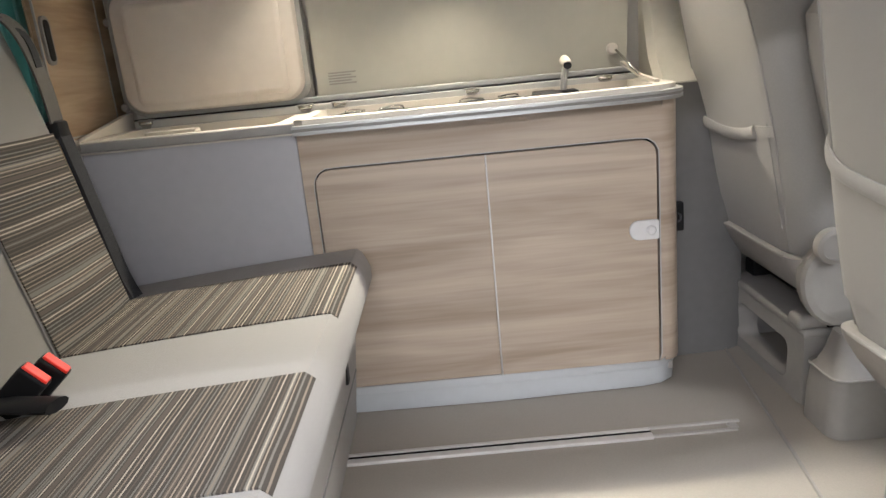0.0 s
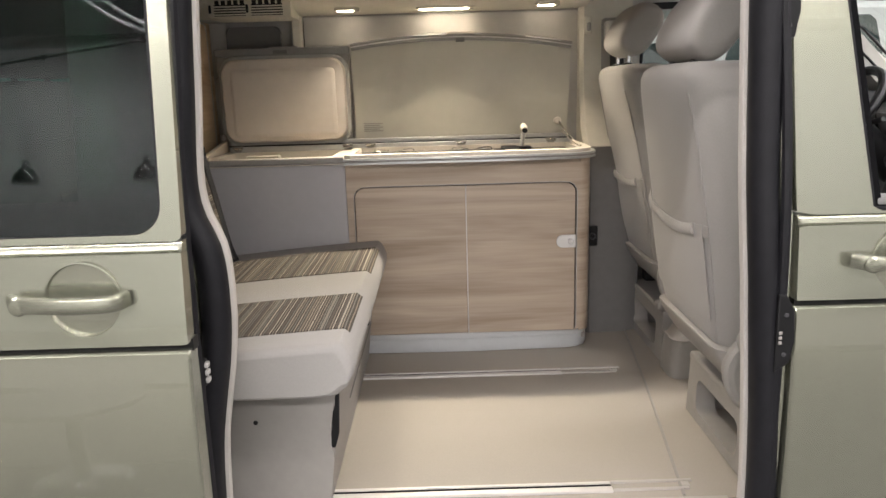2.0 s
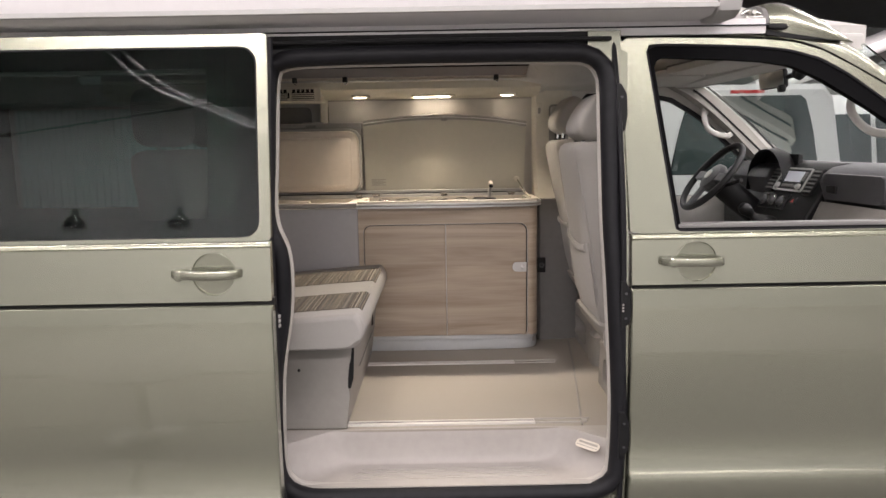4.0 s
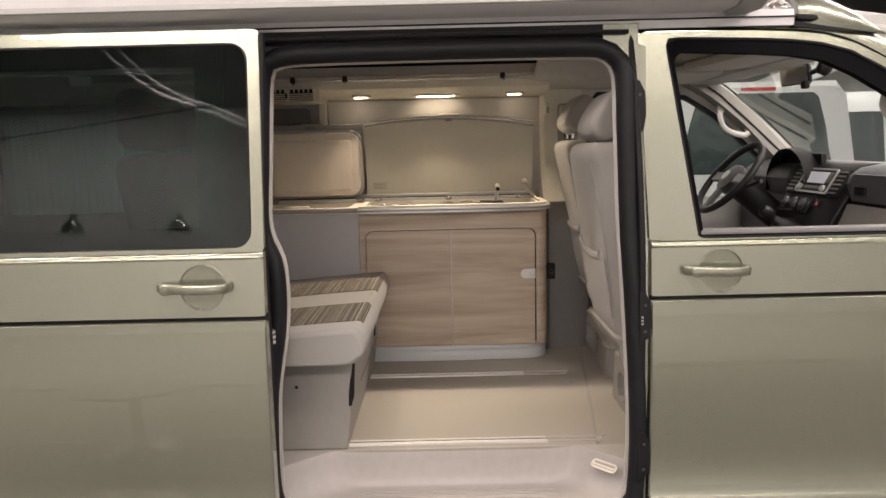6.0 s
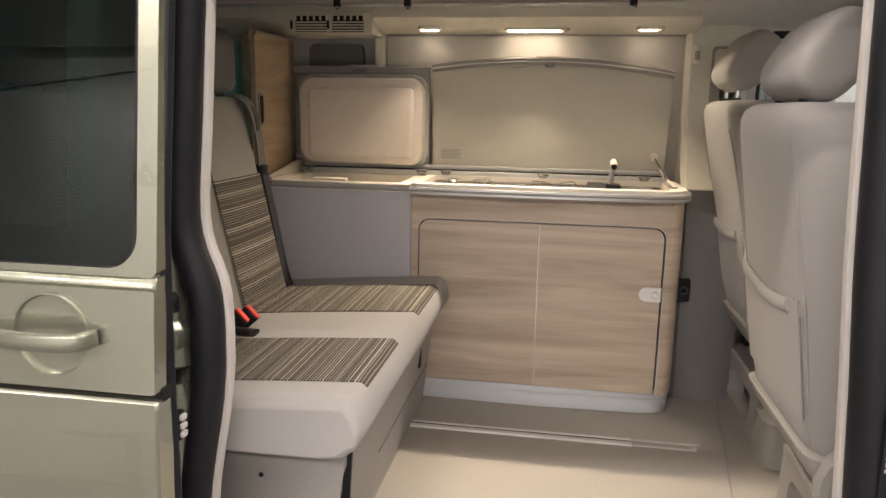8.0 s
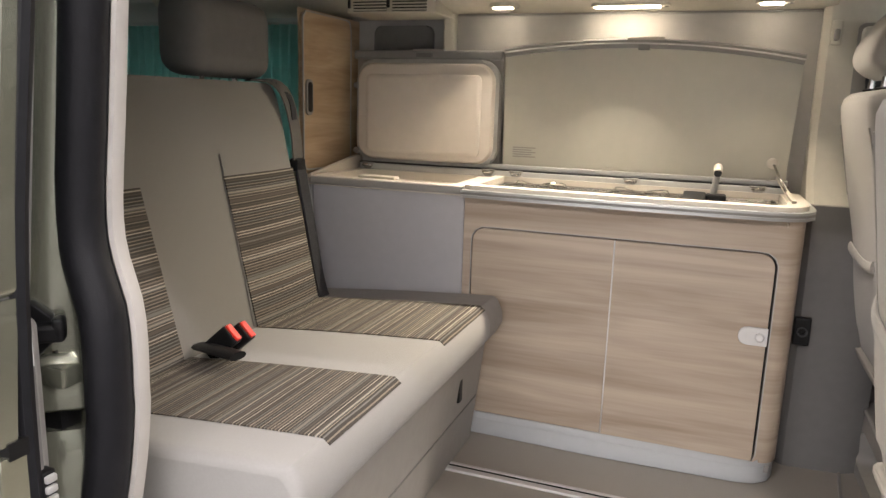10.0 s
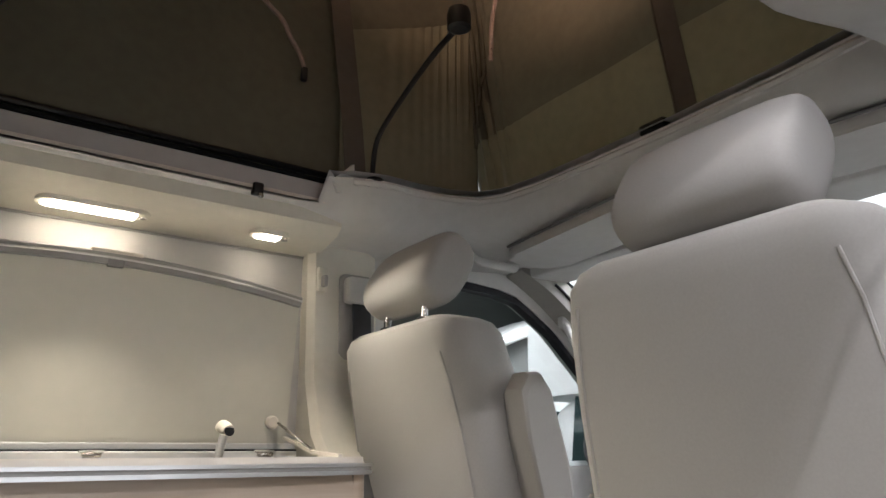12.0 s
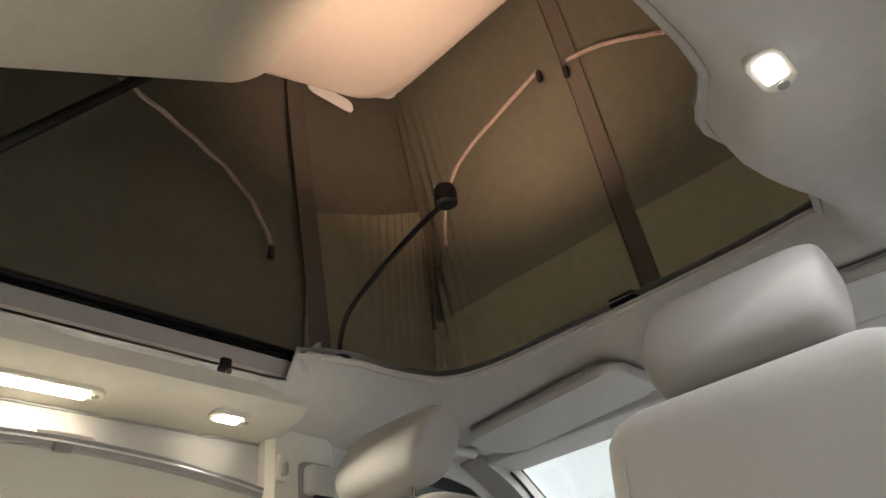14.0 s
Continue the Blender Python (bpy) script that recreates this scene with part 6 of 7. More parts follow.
part("lower", prism(B(), [(1.72, 0.80), (1.70, 1.18), (1.735, 1.262), (1.80, 1.25), (1.95, 0.8)], "xz", 0.24, 0.70, 0.01), GREYTRIM, dash, "light grey lower panel")
part("driver_knee_panel", prism(B(), [(1.74, 0.80), (1.73, 1.18), (1.75, 1.262), (1.80, 1.25), (1.95, 0.8)], "xz", 1.0, 1.57, 0.01), DASH, dash)
part("glovebox_lid", prism(B(), rrect(0.30, 1.275, 0.66, 1.365, 0.02), "yz", 1.722, 1.75, 0.005), DASH, dash)
part("glovebox_pull", box(B(), (1.714, 0.565, 1.298), (1.726, 0.625, 1.325), 0.004), BLACK, dash)
stack = part("centre_console", prism(B(), [(1.655, 1.08), (1.688, 1.20), (1.790, 1.374), (1.806, 1.391), (1.835, 1.399), (1.90, 1.396), (1.88, 1.05)], "xz", 0.708, 1.137, 0.010, 3), BLACK, dash)


def frame_yz(outer, inner, x0, x1):
    """A thin frame between two outlines in y and z."""
    bm = B()
    rows = [[bm.verts.new((x, y, z)) for y, z in pts] for pts, x in ((outer, x1), (outer, x0), (inner, x0), (inner, x1))]
    rows.append(rows[0])
    for a, b in zip(rows, rows[1:]):
        for j in range(len(outer)):
            bm.faces.new((a[j], a[(j + 1) % len(outer)], b[(j + 1) % len(outer)], b[j]))
    return bm


def on_stack(bm):
    bmesh.ops.transform(bm, matrix=Matrix.Translation((1.737, 0.940, 1.285)) @ Matrix.Rotation(radians(30.4), 4, "Y") @ Matrix.Diagonal((1, 1.25, 1.20, 1)), verts=bm.verts)
    return bm


part("radio", on_stack(box(B(), (-0.012, -0.088, 0.000), (0.0, 0.088, 0.078), 0.003)), BLACK, stack)
part("radio_bezel", on_stack(frame_yz(rrect(-0.092, -0.004, 0.092, 0.082, 0.008, 4), rrect(-0.086, 0.002, 0.086, 0.076, 0.006, 4), -0.0135, -0.008)), SILVER, stack, "thin silver radio bezel")
part("display", on_stack(box(B(), (-0.0145, -0.056, 0.030), (-0.012, 0.056, 0.068))), SCREEN, stack)
for k in range(6):
    part("button", on_stack(box(B(), (-0.016, -0.044 + 0.015 * k, 0.010), (-0.011, -0.034 + 0.015 * k, 0.020), 0.001)), DARKTRIM, stack)
for k in range(4):
    for d in (-0.078, 0.061):
        part("button", on_stack(box(B(), (-0.016, d, 0.034 + 0.009 * k), (-0.011, d + 0.017, 0.040 + 0.009 * k), 0.001)), DARKTRIM, stack)
for d in (-0.066, 0.066):
    part("radio_knob", on_stack(lathe(B(), [(0.0105, 0), (0.0105, 0.008), (0.008, 0.012), (0, 0.012)], 18, pose(-0.011, d, 0.013, 0, -90, 0))), SILVER, stack, "silver radio knob")
for s in (-1, 1):
    vent_box = part("dash_vent", on_stack(box(B(), (-0.010, s * 0.122 - 0.026, -0.01), (0.002, s * 0.122 + 0.026, 0.085), 0.003)), BLACK, stack)
    for k in range(6):
        part("slat", on_stack(box(B(), (-0.014, s * 0.122 - 0.022, 0.0 + 0.014 * k), (-0.008, s * 0.122 + 0.022, 0.005 + 0.014 * k))), DARKTRIM, vent_box)
part("climate_panel", on_stack(box(B(), (-0.010, -0.040, -0.074), (0.0, 0.130, -0.014), 0.003)), BLACK, stack)
for k in range(3):
    part("climate_ring", on_stack(lathe(B(), [(0.022, 0), (0.022, 0.003), (0.018, 0.005), (0.0, 0.005)], 22, pose(-0.010, -0.012 + 0.056 * k, -0.044, 0, -90, 0))), CHROME, stack)
    part("climate_knob", on_stack(lathe(B(), [(0.015, 0.004), (0.014, 0.012), (0.011, 0.016), (0, 0.016)], 18, pose(-0.010, -0.012 + 0.056 * k, -0.044, 0, -90, 0))), DASH, stack)
part("hazard_button", on_stack(box(B(), (-0.008, -0.090, -0.046), (-0.002, -0.060, -0.022), 0.002)), BLACK, stack)
part("hazard_mark", on_stack(prism(B(), [(-0.082, -0.040), (-0.068, -0.040), (-0.075, -0.028)], "yz", -0.0095, -0.0075)), RED, stack, "small red warning triangle")
lever = part("gear_gaiter", lathe(B(), [(0.055, 0.0), (0.05, 0.03), (0.022, 0.075), (0.012, 0.10)], 16, Matrix.Translation((1.665, 0.93, 1.13)) @ Matrix.Rotation(radians(-50), 4, "Y")), BLACK, stack)
part("gear_knob", lathe(B(), [(0.010, 0.09), (0.020, 0.11), (0.026, 0.135), (0.018, 0.155), (0, 0.16)], 16, Matrix.Translation((1.665, 0.93, 1.13)) @ Matrix.Rotation(radians(-50), 4, "Y")), BLACK, lever)
hood = []
for x, k in ((1.735, 0.98), (1.78, 1.0), (1.88, 0.93), (1.96, 0.75)):
    hood.append([(x, 1.16 + 0.175 * k * math.cos(radians(a)), 1.27 + 0.185 * k * math.sin(radians(a)) ** 0.8 * (1.0 if x < 1.85 else 0.8)) for a in range(0, 181, 15)])
bm = B()
loft(bm, hood, caps=False, closed=False)
bmesh.ops.solidify(bm, geom=bm.faces[:], thickness=0.012)
part("instrument_hood", bm, BLACK, dash, "arched black instrument hood")
part("instrument_panel", box(B(), (1.80, 1.00, 1.25), (1.82, 1.31, 1.43), 0.004), BLACK, dash)
wheel_m = Matrix.Translation((1.533, 1.215, 1.335)) @ Matrix.Rotation(radians(-50.5), 4, "Y")
wheel = thing("steering_wheel", (1.533, 1.215, 1.335), "black three-spoke steering wheel", "steering wheel")
part("rim", tube(B(), [wheel_m @ Vector((0.170 * math.cos(2 * math.pi * k / 40), 0.170 * math.sin(2 * math.pi * k / 40), 0)) for k in range(40)], 0.0145, 10, True, up=wheel_m.to_3x3() @ Vector((0, 0, 1))), BLACK, wheel)
bm = lathe(B(), [(0.060, -0.03), (0.070, 0.0), (0.062, 0.018), (0.03, 0.026), (0, 0.028)], 20, wheel_m @ Matrix.Translation((0, 0, -0.01)))
part("hub", bm, DASH, wheel)
part("emblem", lathe(B(), [(0.022, 0.018), (0.022, 0.022), (0, 0.023)], 20, wheel_m), SILVER, wheel)
for a in (90, 270, 180):
    bm = box(B(), (0.045, -0.022, -0.012), (0.172, 0.022, 0.006), 0.005)
    bmesh.ops.transform(bm, matrix=wheel_m @ Matrix.Rotation(radians(a), 4, "Z"), verts=bm.verts)
    part("spoke", bm, DASH, wheel)
part("column", sweep(B(), [wheel_m @ Vector((0, 0, -0.03)), wheel_m @ Vector((0, 0, -0.28))], circle(0.055, 12), up=(0, 1, 0)), BLACK, wheel)
for s in (-1, 1):
    part("stalk", rod(B(), wheel_m @ Vector((0.0, 0.04 * s, -0.06)), wheel_m @ Vector((0.03, 0.17 * s, -0.05)), 0.008, 8), BLACK, wheel)
mirror = thing("rear_view_mirror", (1.63, 0.9, 1.72), "interior rear view mirror on windscreen", "mirror")
at_mirror = pose(1.625, 0.876, 1.716, 0, -7, 14)
bm = box(B(), (-0.008, -0.072, -0.036), (0.012, 0.072, 0.036), 0.008, 3)
bmesh.ops.transform(bm, matrix=at_mirror, verts=bm.verts)
part("housing", bm, BLACK, mirror)
bm = prism(B(), rrect(-0.067, -0.031, 0.067, 0.031, 0.008, 4), "yz", -0.0100, -0.0082)
bmesh.ops.transform(bm, matrix=at_mirror, verts=bm.verts)
part("mirror_glass", bm, CHROME, mirror)
part("stem", tube(B(), spline([(1.640, 0.84, 1.715), (1.655, 0.79, 1.722), (1.675, 0.75, 1.735), (1.69, 0.74, 1.75)], 10), 0.010, 8), BLACK, mirror)
part("foot", lathe(B(), [(0.0, -0.03), (0.018, -0.027), (0.026, -0.01), (0.024, 0.012), (0.014, 0.026), (0, 0.028)], 16, pose(1.668, 0.755, 1.732, 25, 20, 0)), BLACK, mirror)
part("dim_lever", box(B(), (1.615, 0.792, 1.662), (1.640, 0.822, 1.690), 0.008, 3), BLACK, mirror)
for y0, y1 in ((0.34, 0.86), (0.93, 1.42)):
    visor = thing("sun_visor", (1.42, (y0 + y1) / 2, 1.73), "folded-up grey padded sun visor", "sun visor", "sun visors")
    flip = 1 if y0 > 0.9 else -1
    turn = [(x + 0.13 * flip * (y - (0.93 if flip > 0 else 0.86)), y) for x, y in rrect(1.205, y0, 1.395, y1 + 0.02, (0.04, 0.04, 0.075, 0.075) if flip > 0 else 0.05, 8)]
    part("pad", prism(B(), turn, "xy", 1.738, 1.764, 0.010, 4), LINER, visor)
    part("pivot", rod(B(), (1.385 if flip > 0 else 1.37, y0 + 0.02, 1.756), (1.41, y0 - 0.03, 1.762), 0.006, 8), WHITEPLASTIC, visor)
    # Dark tube drawn in for the shadow line along the pad's rear edge.
    part("rear_edge_shadow", tube(B(), [(1.201 + 0.13 * flip * (y - (0.93 if flip > 0 else 0.86)), y, 1.764) for y in (y0 + 0.03, (y0 + y1) / 2, y1 - 0.03)], 0.0035, 6), DARKTRIM, visor)


def grip(name_at, pts, label):
    ob = thing("grab_handle", name_at, label, "grab handle", "grab handles")
    part("bar", sweep(B(), spline(pts, 24), circle(0.013, 10, 0.010), up=(0, 1, 0)), LINER, ob)
    for p in (pts[0], pts[-1]):
        part("foot", box(B(), Vector(p) - Vector((0.018, 0.012, 0.018)), Vector(p) + Vector((0.018, 0.012, 0.018)), 0.006), LINER, ob)


grip((1.30, 1.50, 1.76), [(1.22, 1.50, 1.768), (1.235, 1.475, 1.742), (1.30, 1.465, 1.735), (1.355, 1.475, 1.742), (1.372, 1.50, 1.768)], "pale plastic grab handle above door")
grip((1.75, 1.53, 1.54), [(1.615, 1.555, 1.630), (1.606, 1.525, 1.592), (1.618, 1.508, 1.548), (1.658, 1.505, 1.522), (1.715, 1.512, 1.512), (1.745, 1.545, 1.528)], "pale plastic grab handle on windscreen pillar")
grip((1.72, 0.26, 1.5), [(1.600, 0.262, 1.635), (1.594, 0.285, 1.600), (1.605, 0.295, 1.560), (1.655, 0.298, 1.512), (1.712, 0.292, 1.498), (1.74, 0.265, 1.510)], "pale plastic grab handle on windscreen pillar")

# ---- pop-up roof: tent, roof shell, bed, gooseneck lamp ----
tent = thing("roof_tent", (0.3, 0.93, 1.85), "dark olive fabric tent of raised roof", "tent")
roof_z = lambda x: 2.80 + 0.34 * (x - 1.2)


def crease(u, v):
    return 0.006 * noise.noise(Vector((u * 5, v * 4, 1.7)))


part("side_fabric", surface(B(), lambda u, v: Vector((-1.6 + 2.80 * u, 1.462 + crease(u * 4, v) - 0.03 * math.exp(-((u - 1) / 0.05) ** 2) - 0.05 * v ** 3, 1.85 + (roof_z(-1.6 + 2.80 * u) + 0.03 - 1.85) * v)), 90, 24, 0.002), TENT, tent)
part("side_fabric", surface(B(), lambda u, v: Vector((-1.6 + 2.80 * u, 0.395 + crease(u * 4, v), 1.85 + (roof_z(-1.6 + 2.80 * u) + 0.03 - 1.85) * v)), 60, 16, 0.002), TENT, tent)


def front_cloth(u, v):
    y = 0.395 + 1.07 * u
    d = (1.44 - y)
    fold = 0.012 * math.exp(-(d / 0.12) ** 2) * math.sin(d * 190 + 4 * v) * (0.3 + 0.7 * math.sin(math.pi * v))
    return Vector((1.205 + fold + crease(u, v) + 0.045 * (1 - v) ** 3 - 0.02 * math.sin(math.pi * v) - 0.14 * v ** 3, y, 1.85 + 0.98 * v))


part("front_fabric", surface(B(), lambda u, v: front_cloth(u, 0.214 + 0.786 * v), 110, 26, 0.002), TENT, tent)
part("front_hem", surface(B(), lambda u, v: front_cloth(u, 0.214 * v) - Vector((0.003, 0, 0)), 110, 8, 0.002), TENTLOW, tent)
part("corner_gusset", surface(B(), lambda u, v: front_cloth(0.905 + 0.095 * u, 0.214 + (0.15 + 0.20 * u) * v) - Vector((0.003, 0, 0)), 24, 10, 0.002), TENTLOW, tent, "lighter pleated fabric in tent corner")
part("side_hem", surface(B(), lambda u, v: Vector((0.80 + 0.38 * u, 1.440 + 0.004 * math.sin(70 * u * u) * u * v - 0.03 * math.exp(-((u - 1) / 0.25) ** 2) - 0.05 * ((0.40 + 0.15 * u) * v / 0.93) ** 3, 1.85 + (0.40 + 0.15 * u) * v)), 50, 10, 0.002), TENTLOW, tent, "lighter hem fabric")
part("seam_tape", surface(B(), lambda u, v: front_cloth(0.372 + 0.044 * u, v) - Vector((0.006, 0, 0)), 3, 18, 0.001), TENTBAND, tent)
part("tape_stitching", tube(B(), [front_cloth(0.416, k / 20) - Vector((0.007, 0, 0)) for k in range(21)], 0.0028, 6), TENTBAND, tent)
part("seam_tape", surface(B(), lambda u, v: Vector((0.815 - 0.125 * v ** 1.3 + 0.055 * u, 1.434 - 0.05 * (v * 0.9) ** 3, 1.85 + 0.84 * v)), 3, 12, 0.001), TENTBAND, tent)
part("corner_seam", tube(B(), spline([(1.185, 1.435, 1.86), (1.18, 1.432, 2.1), (1.172, 1.435, 2.4), (1.16, 1.44, 2.76)], 20), 0.006, 6), TENTBAND, tent)
for k in range(4):
    part("corner_fold", tube(B(), spline([(1.175 - 0.008 * k, 1.40 - 0.018 * k, 2.02 + 0.05 * k), (1.165, 1.405 - 0.02 * k, 2.25), (1.155, 1.42 - 0.012 * k, 2.55 + 0.05 * k)], 14), 0.005, 6), TENT, tent)
part("side_binding", tube(B(), [(-1.5, 1.452, 1.868), (0.80, 1.452, 1.868)], 0.007, 6), BLACK, tent)
on_front = lambda y, z: front_cloth((y - 0.395) / 1.07, (z - 1.85) / 0.98) - Vector((0.012, 0, 0))
on_side = lambda x, z: Vector((x, 1.440 - 0.05 * ((z - 1.85) / (roof_z(x) + 0.03 - 1.85)) ** 3, z))
CORDS = [[on_side(0.30, 2.375), on_side(0.43, 2.334), on_side(0.50, 2.305), on_side(0.575, 2.268), on_side(0.65, 2.205), on_side(0.704, 2.115)],
         [on_front(0.905, 2.535), on_front(0.97, 2.52), on_front(1.05, 2.50), on_front(1.17, 2.47), on_front(1.25, 2.425), on_front(1.30, 2.35), on_front(1.325, 2.24)],
         [on_front(0.824, 2.508), on_front(0.75, 2.49), on_front(0.686, 2.465), on_front(0.57, 2.40)]]
for pts in CORDS:
    part("elastic_cord", tube(B(), [p + Vector((0.003, 0.003, 0.004)) * math.sin(k * 0.9) for k, p in enumerate(spline(pts, 40))], 0.0058, 6), CORD, tent, "pink elastic cord")
for p in (on_side(0.704, 2.10), on_front(0.905, 2.52), on_front(0.832, 2.48)):
    part("cord_hook", box(B(), p - Vector((0.007, 0.007, 0.02)), p + Vector((0.007, 0.007, 0.015)), 0.004), BLACK, tent)
part("vent_flap", prism(B(), rrect(0.768, 2.635, 0.925, 2.680, 0.02), "xz", 1.400, 1.404, 0.001), PAPER, tent, "small pale oval vent flap")
part("base_clip", box(B(), (1.195, 0.845, 1.862), (1.245, 0.905, 1.884), 0.004), BLACK, tent)

shell_m = lambda x, y, dz=0.0: Vector((x, y, roof_z(x) + dz))
roof = thing("pop_up_roof", (-0.2, 0.93, 2.3), "raised pop-up roof shell with pale liner", "roof")
ro = rrect(-1.65, 0.36, 1.24, 1.50, 0.10, 6)
part("shell", loft(B(), [[shell_m(x, y, dz) for x, y in ro] for dz in (0.035, 0.09)]), WHITE_PAINT, roof, "white outer roof shell")
part("liner", loft(B(), [[shell_m(-0.2 + (x + 0.2) * k, 0.93 + (y - 0.93) * k, dz) for x, y in rrect(-1.55, 0.46, 1.05, 1.40, 0.12, 8)] for dz, k in ((-0.016, 0.96), (-0.012, 0.985), (0.0, 1.0), (0.034, 1.0))]), ROOFLINER, roof, "pale roof liner panel")

bed = thing("upper_bed", (0.0, 0.9, 2.1), "beige raised upper bed board", "bed")
BEDO = rrect(-0.42, 0.50, 0.565, 1.315, 0.07, 7)
bed_z = lambda x: 2.43 + 0.58 * (x - 0.55)
part("board", loft(B(), [[(0.07 + (x - 0.07) * k, 0.9 + (y - 0.9) * k, max(bed_z(x), 1.86) + dz) for x, y in BEDO] for dz, k in ((0.0, 0.985), (0.004, 0.997), (0.015, 1.0), (0.045, 1.0), (0.055, 0.985))]), CREAM, bed)
part("gas_strut", rod(B(), (0.10, 1.42, 2.035), (0.34, 1.36, 2.36), 0.012, 10), BLACK, bed, "black gas strut")

goose = thing("gooseneck_lamp", (0.875, 1.41, 1.85), "black flexible gooseneck lamp, lit towards roof", "lamp")
neck = spline([(0.875, 1.412, 1.85), (0.868, 1.40, 1.90), (0.850, 1.345, 1.945), (0.832, 1.22, 1.978), (0.812, 1.08, 2.0), (0.803, 0.99, 2.008)], 40)
part("base", lathe(B(), [(0.026, 1.84), (0.027, 1.856), (0.018, 1.866), (0, 1.867)], 16, pose(0.875, 1.405, 0)), BLACK, goose)
part("neck", tube(B(), neck, 0.006, 8), BLACK, goose)
part("head", lathe(B(), [(0.015, -0.012), (0.022, -0.008), (0.023, 0.018), (0.020, 0.030), (0.017, 0.032), (0.017, 0.030), (0, 0.030)], 20, Matrix.Translation((0.801, 0.978, 2.010))), BLACK, goose)
tip = bpy.data.lights.new("gooseneck_beam", "SPOT")
tip.energy, tip.color, tip.spot_size, tip.spot_blend, tip.shadow_soft_size = 15.0, PEACH, radians(142), 1.0, 0.012
new("gooseneck_beam", tip).matrix_world = look((0.801, 0.978, 2.05), (0.98, 0.95, 2.75))

# ---- hall: other vans, table, pendant lamps ----
def parked_van(at, turn, tall=False, tilted=False):
    """A plain white van seen from behind, with dark glass, bumper, lamps and wheels."""
    ob = thing("parked_van", (0, 0, 0), "white van parked in hall, dark windows, red high brake lamp", "van", "parked vans")
    prof = [(-0.95, 0.30), (0.95, 0.30), (0.955, 1.0), (0.90, 1.30), (0.80, 1.88), (0.70, 2.00), (-0.70, 2.00), (-0.80, 1.88), (-0.90, 1.30), (-0.955, 1.0)]
    loops = [[(x * k, y, 0.3 + (z - 0.3) * h) for x, z in prof] for y, k, h in ((0.0, 0.97, 0.97), (0.05, 0.995, 1.0), (3.2, 1.0, 1.0), (3.9, 0.96, 0.82), (4.1, 0.95, 0.50), (4.85, 0.88, 0.38))]
    body = part("body", loft(B(), loops), WHITE_PAINT, ob)
    part("rear_window", prism(B(), [(-0.68, 1.20), (0.68, 1.20), (0.60, 1.60), (0.53, 1.86), (0.48, 1.90), (-0.48, 1.90), (-0.53, 1.86), (-0.60, 1.60)], "xz", -0.012, 0.01, 0.01), VANGLASS, body)
    part("brake_lamp", box(B(), (-0.15, -0.015, 1.920), (0.15, 0.06, 1.950), 0.005), REDLAMP, body)
    for s in (-1, 1):
        part("tail_lamp", box(B(), (s * 0.90 - 0.06, -0.015, 0.85), (s * 0.90 + 0.06, 0.03, 1.30), 0.02), REDLAMP, body)
        for y0, y1 in ((0.35, 1.55), (1.62, 2.75), (2.82, 3.55)):
            bm = loft(B(), [[(s * (0.925 - 0.02), y0, 1.24), (s * (0.925 - 0.02), y1, 1.24), (s * (0.838 - 0.02), y1, 1.78), (s * (0.838 - 0.02), y0, 1.78)], [(s * 0.935, y0, 1.24), (s * 0.935, y1, 1.24), (s * 0.846, y1, 1.78), (s * 0.846, y0, 1.78)]])
            part("side_window", bm, VANGLASS, body)
        for yw in (0.95, 3.95):
            w = part("wheel", lathe(B(), [(0.20, -0.10), (0.32, -0.10), (0.34, -0.06), (0.34, 0.06), (0.32, 0.10), (0.20, 0.10)], 28, pose(s * 0.86, yw, 0.34, 0, 90, 0)), RUBBER, ob)
            part("rim", lathe(B(), [(0.21, -0.08), (0.21, 0.09), (0.10, 0.07), (0, 0.07)], 20, pose(s * 0.87, yw, 0.34, 0, 90 * s, 0)), SILVER, w)
    part("bumper", box(B(), (-0.94, -0.06, 0.38), (0.94, 0.05, 0.66), 0.03), WHITE_PAINT, ob)
    if tilted:
        side_cloth = [(0.55, 1.97), (3.0, 1.97), (3.0, 2.95), (0.55, 2.03)]
        part("roof_bellows", prism(B(), side_cloth, "yz", -0.55, 0.55), DARKTRIM, ob, "dark cloth of raised roof")
        bm = B()
        for k in range(7):
            loft(bm, [[(x, y, z) for x, z in rrect(-0.68 + 0.195 * k, 0.0, -0.51 + 0.195 * k, 0.055, 0.02, 3)] for y in (0.0, 2.9)])
        loft(bm, [[(x, y, z) for x, z in rrect(-0.70, -0.07, 0.70, 0.02, 0.03, 4)] for y in (-0.05, 2.98)])
        bmesh.ops.transform(bm, matrix=pose(0, 0.45, 2.06, 20, 0, 0), verts=bm.verts)
        part("raised_roof", bm, WHITE_PAINT, ob, "white ribbed roof shell tilted up")
    if tall:
        part("high_roof", loft(B(), [[(x * k, 0.06 + y, z) for x, y in rrect(-0.86, 0, 0.86, 4.2, 0.2)] for z, k in ((1.80, 1.0), (2.2, 0.985), (2.75, 0.95), (2.92, 0.86))]), WHITE_PAINT, ob)
        for s in (-1, 1):
            part("roof_window", prism(B(), rrect(0.5, 2.15, 1.6, 2.5, 0.08), "yz", s * 0.835, s * 0.862, 0.004), VANGLASS, ob)
    ob.matrix_world = pose(*at, 0, 0, turn)
    return ob


parked_van((3.09, 4.55, 0), 0)
parked_van((5.6, 1.0, 0), 0, tall=True)
parked_van((0.5, 6.2, 0), 8)
parked_van((3.55, 6.9, 0), -90, tilted=True)

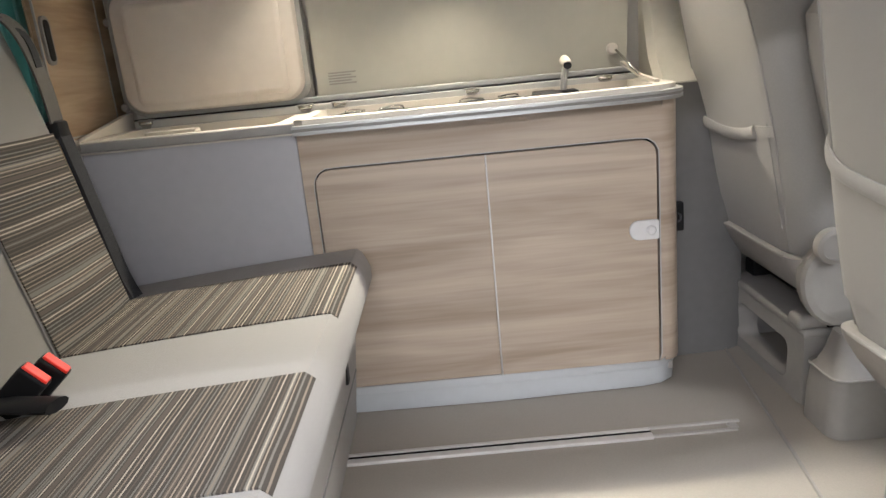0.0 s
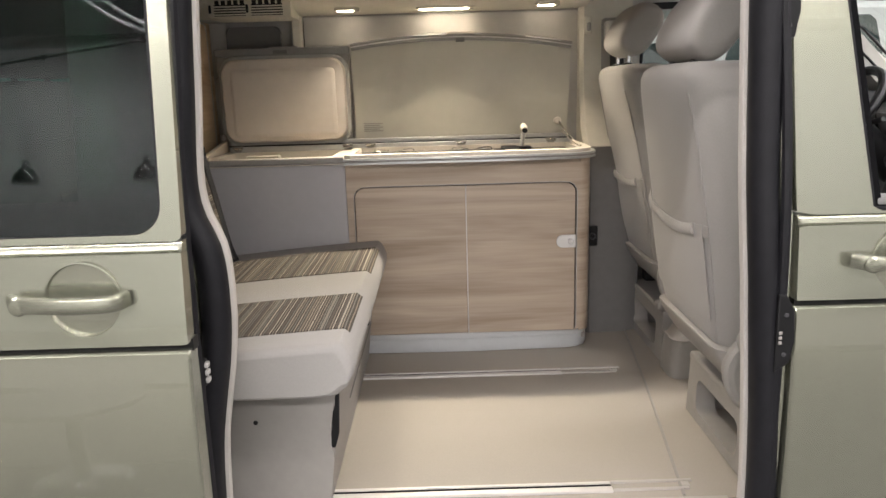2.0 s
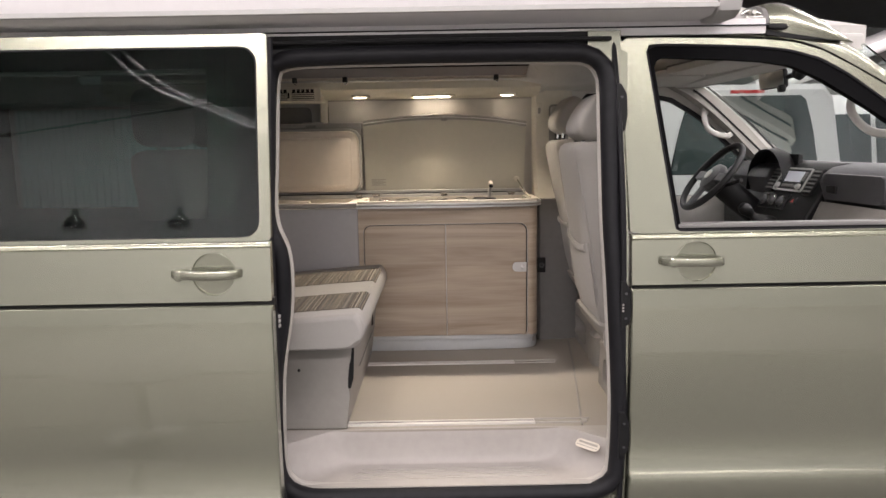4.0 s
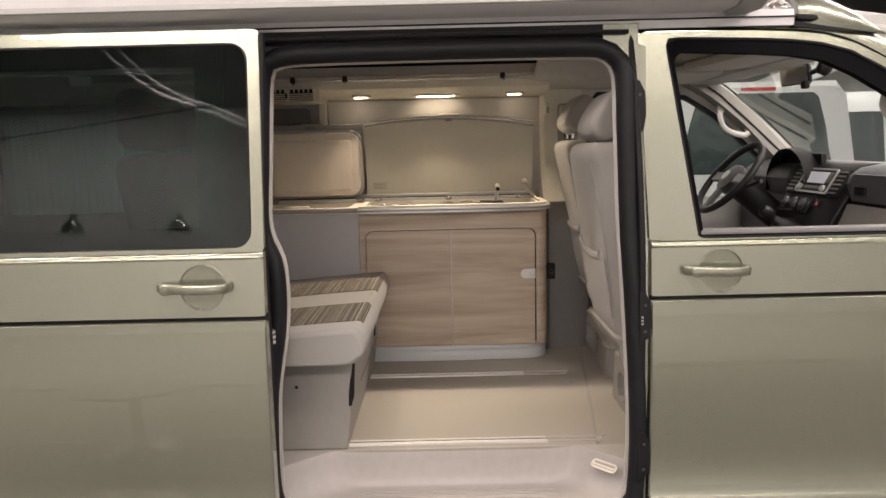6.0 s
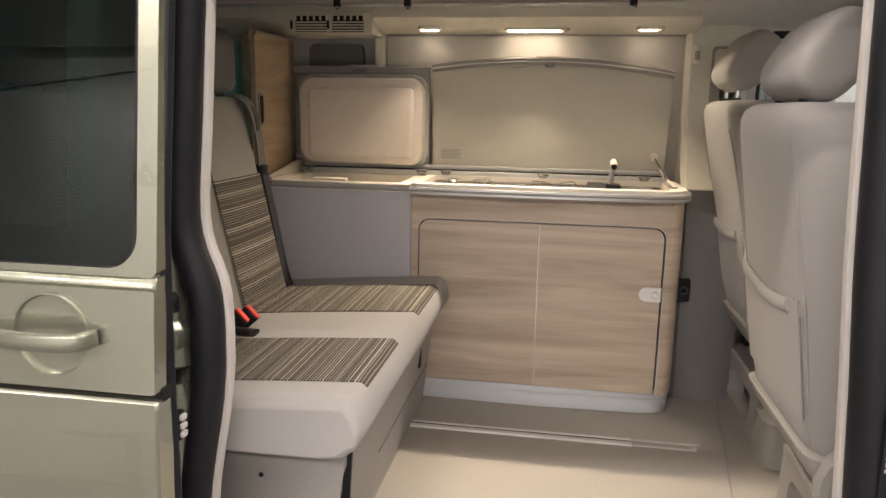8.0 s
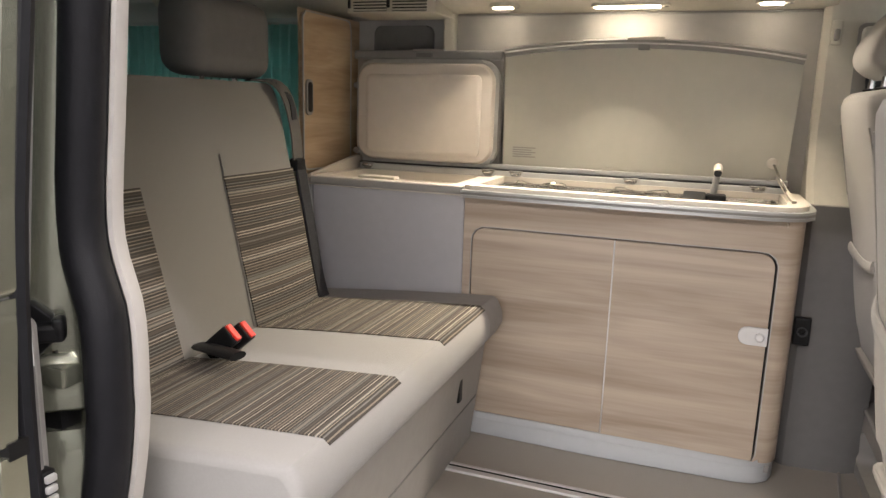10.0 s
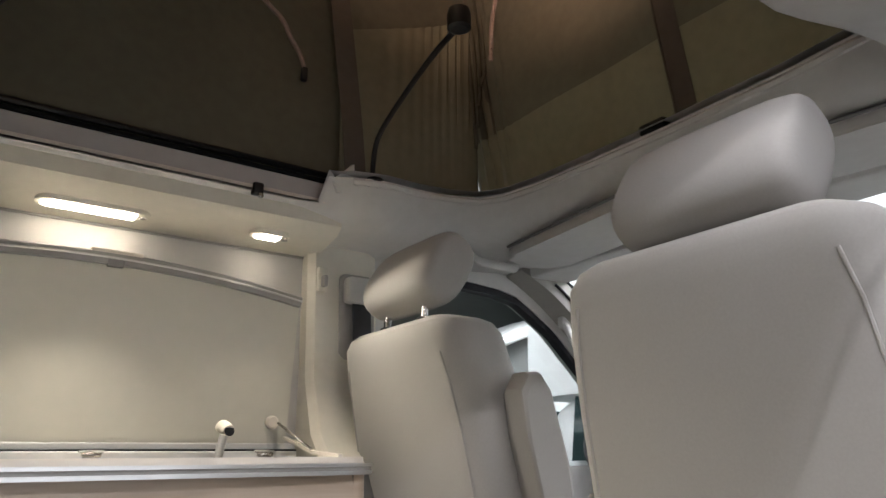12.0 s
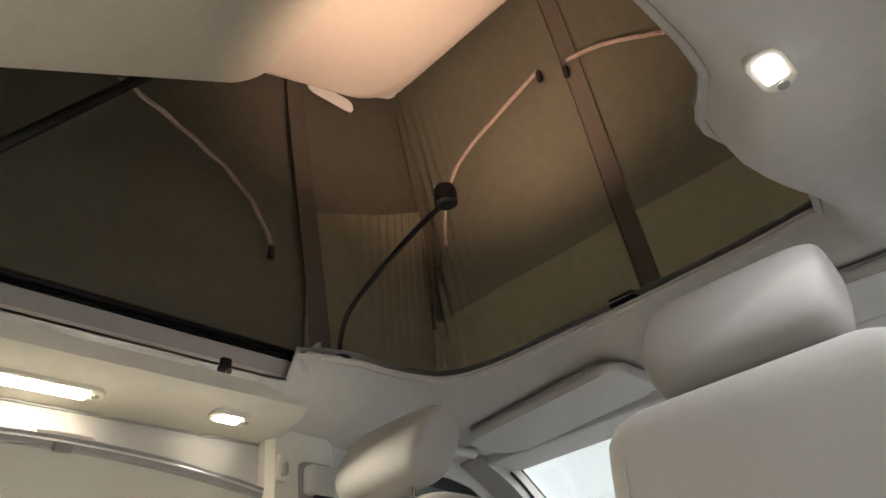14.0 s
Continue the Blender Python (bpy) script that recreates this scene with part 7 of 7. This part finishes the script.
table = thing("low_table", (-1.18, -1.62, 0.012), "low round dark table with chrome foot on carpet", "table")
part("top", lathe(B(), [(0.02, 0.46), (0.275, 0.46), (0.28, 0.472), (0.275, 0.485), (0, 0.485)], 36, pose(-1.18, -1.62, 0)), DARKTRIM, table)
part("column", rod(B(), (-1.18, -1.62, 0.03), (-1.18, -1.62, 0.46), 0.03, 16), GREYTRIM, table)
part("foot", lathe(B(), [(0.19, 0.013), (0.19, 0.022), (0.06, 0.04), (0.03, 0.05)], 32, pose(-1.18, -1.62, 0)), CHROME, table)
pend = None
for px, py in ((-3.04, -4.6), (-2.07, -4.6)):
    if pend is None:
        pend = thing("pendant_lamp", (px, py, 1.96), "chrome bell-shaped pendant lamp with lit bulb", "lamp", "pendant lamps")
        bell = [(0.105, 1.955), (0.108, 1.975), (0.095, 2.015), (0.06, 2.065), (0.03, 2.09), (0.024, 2.15), (0.0, 2.15), (0.0, 2.14), (0.02, 2.085), (0.055, 2.055), (0.088, 2.01), (0.098, 1.96)]
        part("shade", lathe(B(), bell, 28, pose(px, py, 0)), CHROME, pend)
        part("bulb", lathe(B(), [(0.010, 2.03), (0.018, 1.995), (0.020, 1.975), (0.014, 1.962), (0, 1.958)], 16, pose(px, py, 0)), LENS_COOL, pend, "lit bulb")
        part("cord", rod(B(), (px, py, 2.12), (px, py, 4.2), 0.0015, 6), GREYTRIM, pend)
    else:
        copy_thing(pend, pose(px, py, 1.96))

cable = thing("hanging_cable", (-2.8, -4.6, 3.0), "thin dark cable with knots strung across hall", "cable")
line = spline([(-4.6, -4.6, 2.74), (-3.9, -4.6, 2.84), (-2.8, -4.6, 2.99), (-1.68, -4.6, 3.15)], 30)
part("line", tube(B(), line, 0.010, 6), BLACK, cable)
for k in (9, 17, 25):
    part("knot", lathe(B(), [(0.004, -0.03), (0.022, -0.015), (0.022, 0.015), (0.004, 0.03)], 10, Matrix.Translation(line[k])), BLACK, cable)
part("drop", rod(B(), line[-1], (-1.68, -4.6, 4.2), 0.005, 6), BLACK, cable)
part("drop", rod(B(), line[0], (-4.6, -4.6, 4.2), 0.005, 6), BLACK, cable)
hose = thing("ceiling_hose", (-2.2, -4.9, 3.4), "pair of pale flexible hoses sagging from hall ceiling", "hose")
for d in (0.0, 0.15):
    part("hose", tube(B(), spline([(-3.3 + d, -4.9, 4.2), (-2.95 + d, -4.9, 3.80), (-2.5 + d, -4.9, 3.42), (-2.0 + d, -4.9, 3.20), (-1.3 + d, -4.9, 2.92), (-0.6 + d, -4.9, 2.85), (0.6 + d, -4.9, 3.3), (1.4 + d, -4.9, 4.2)], 50), 0.018, 8), WHITE_PAINT, hose)
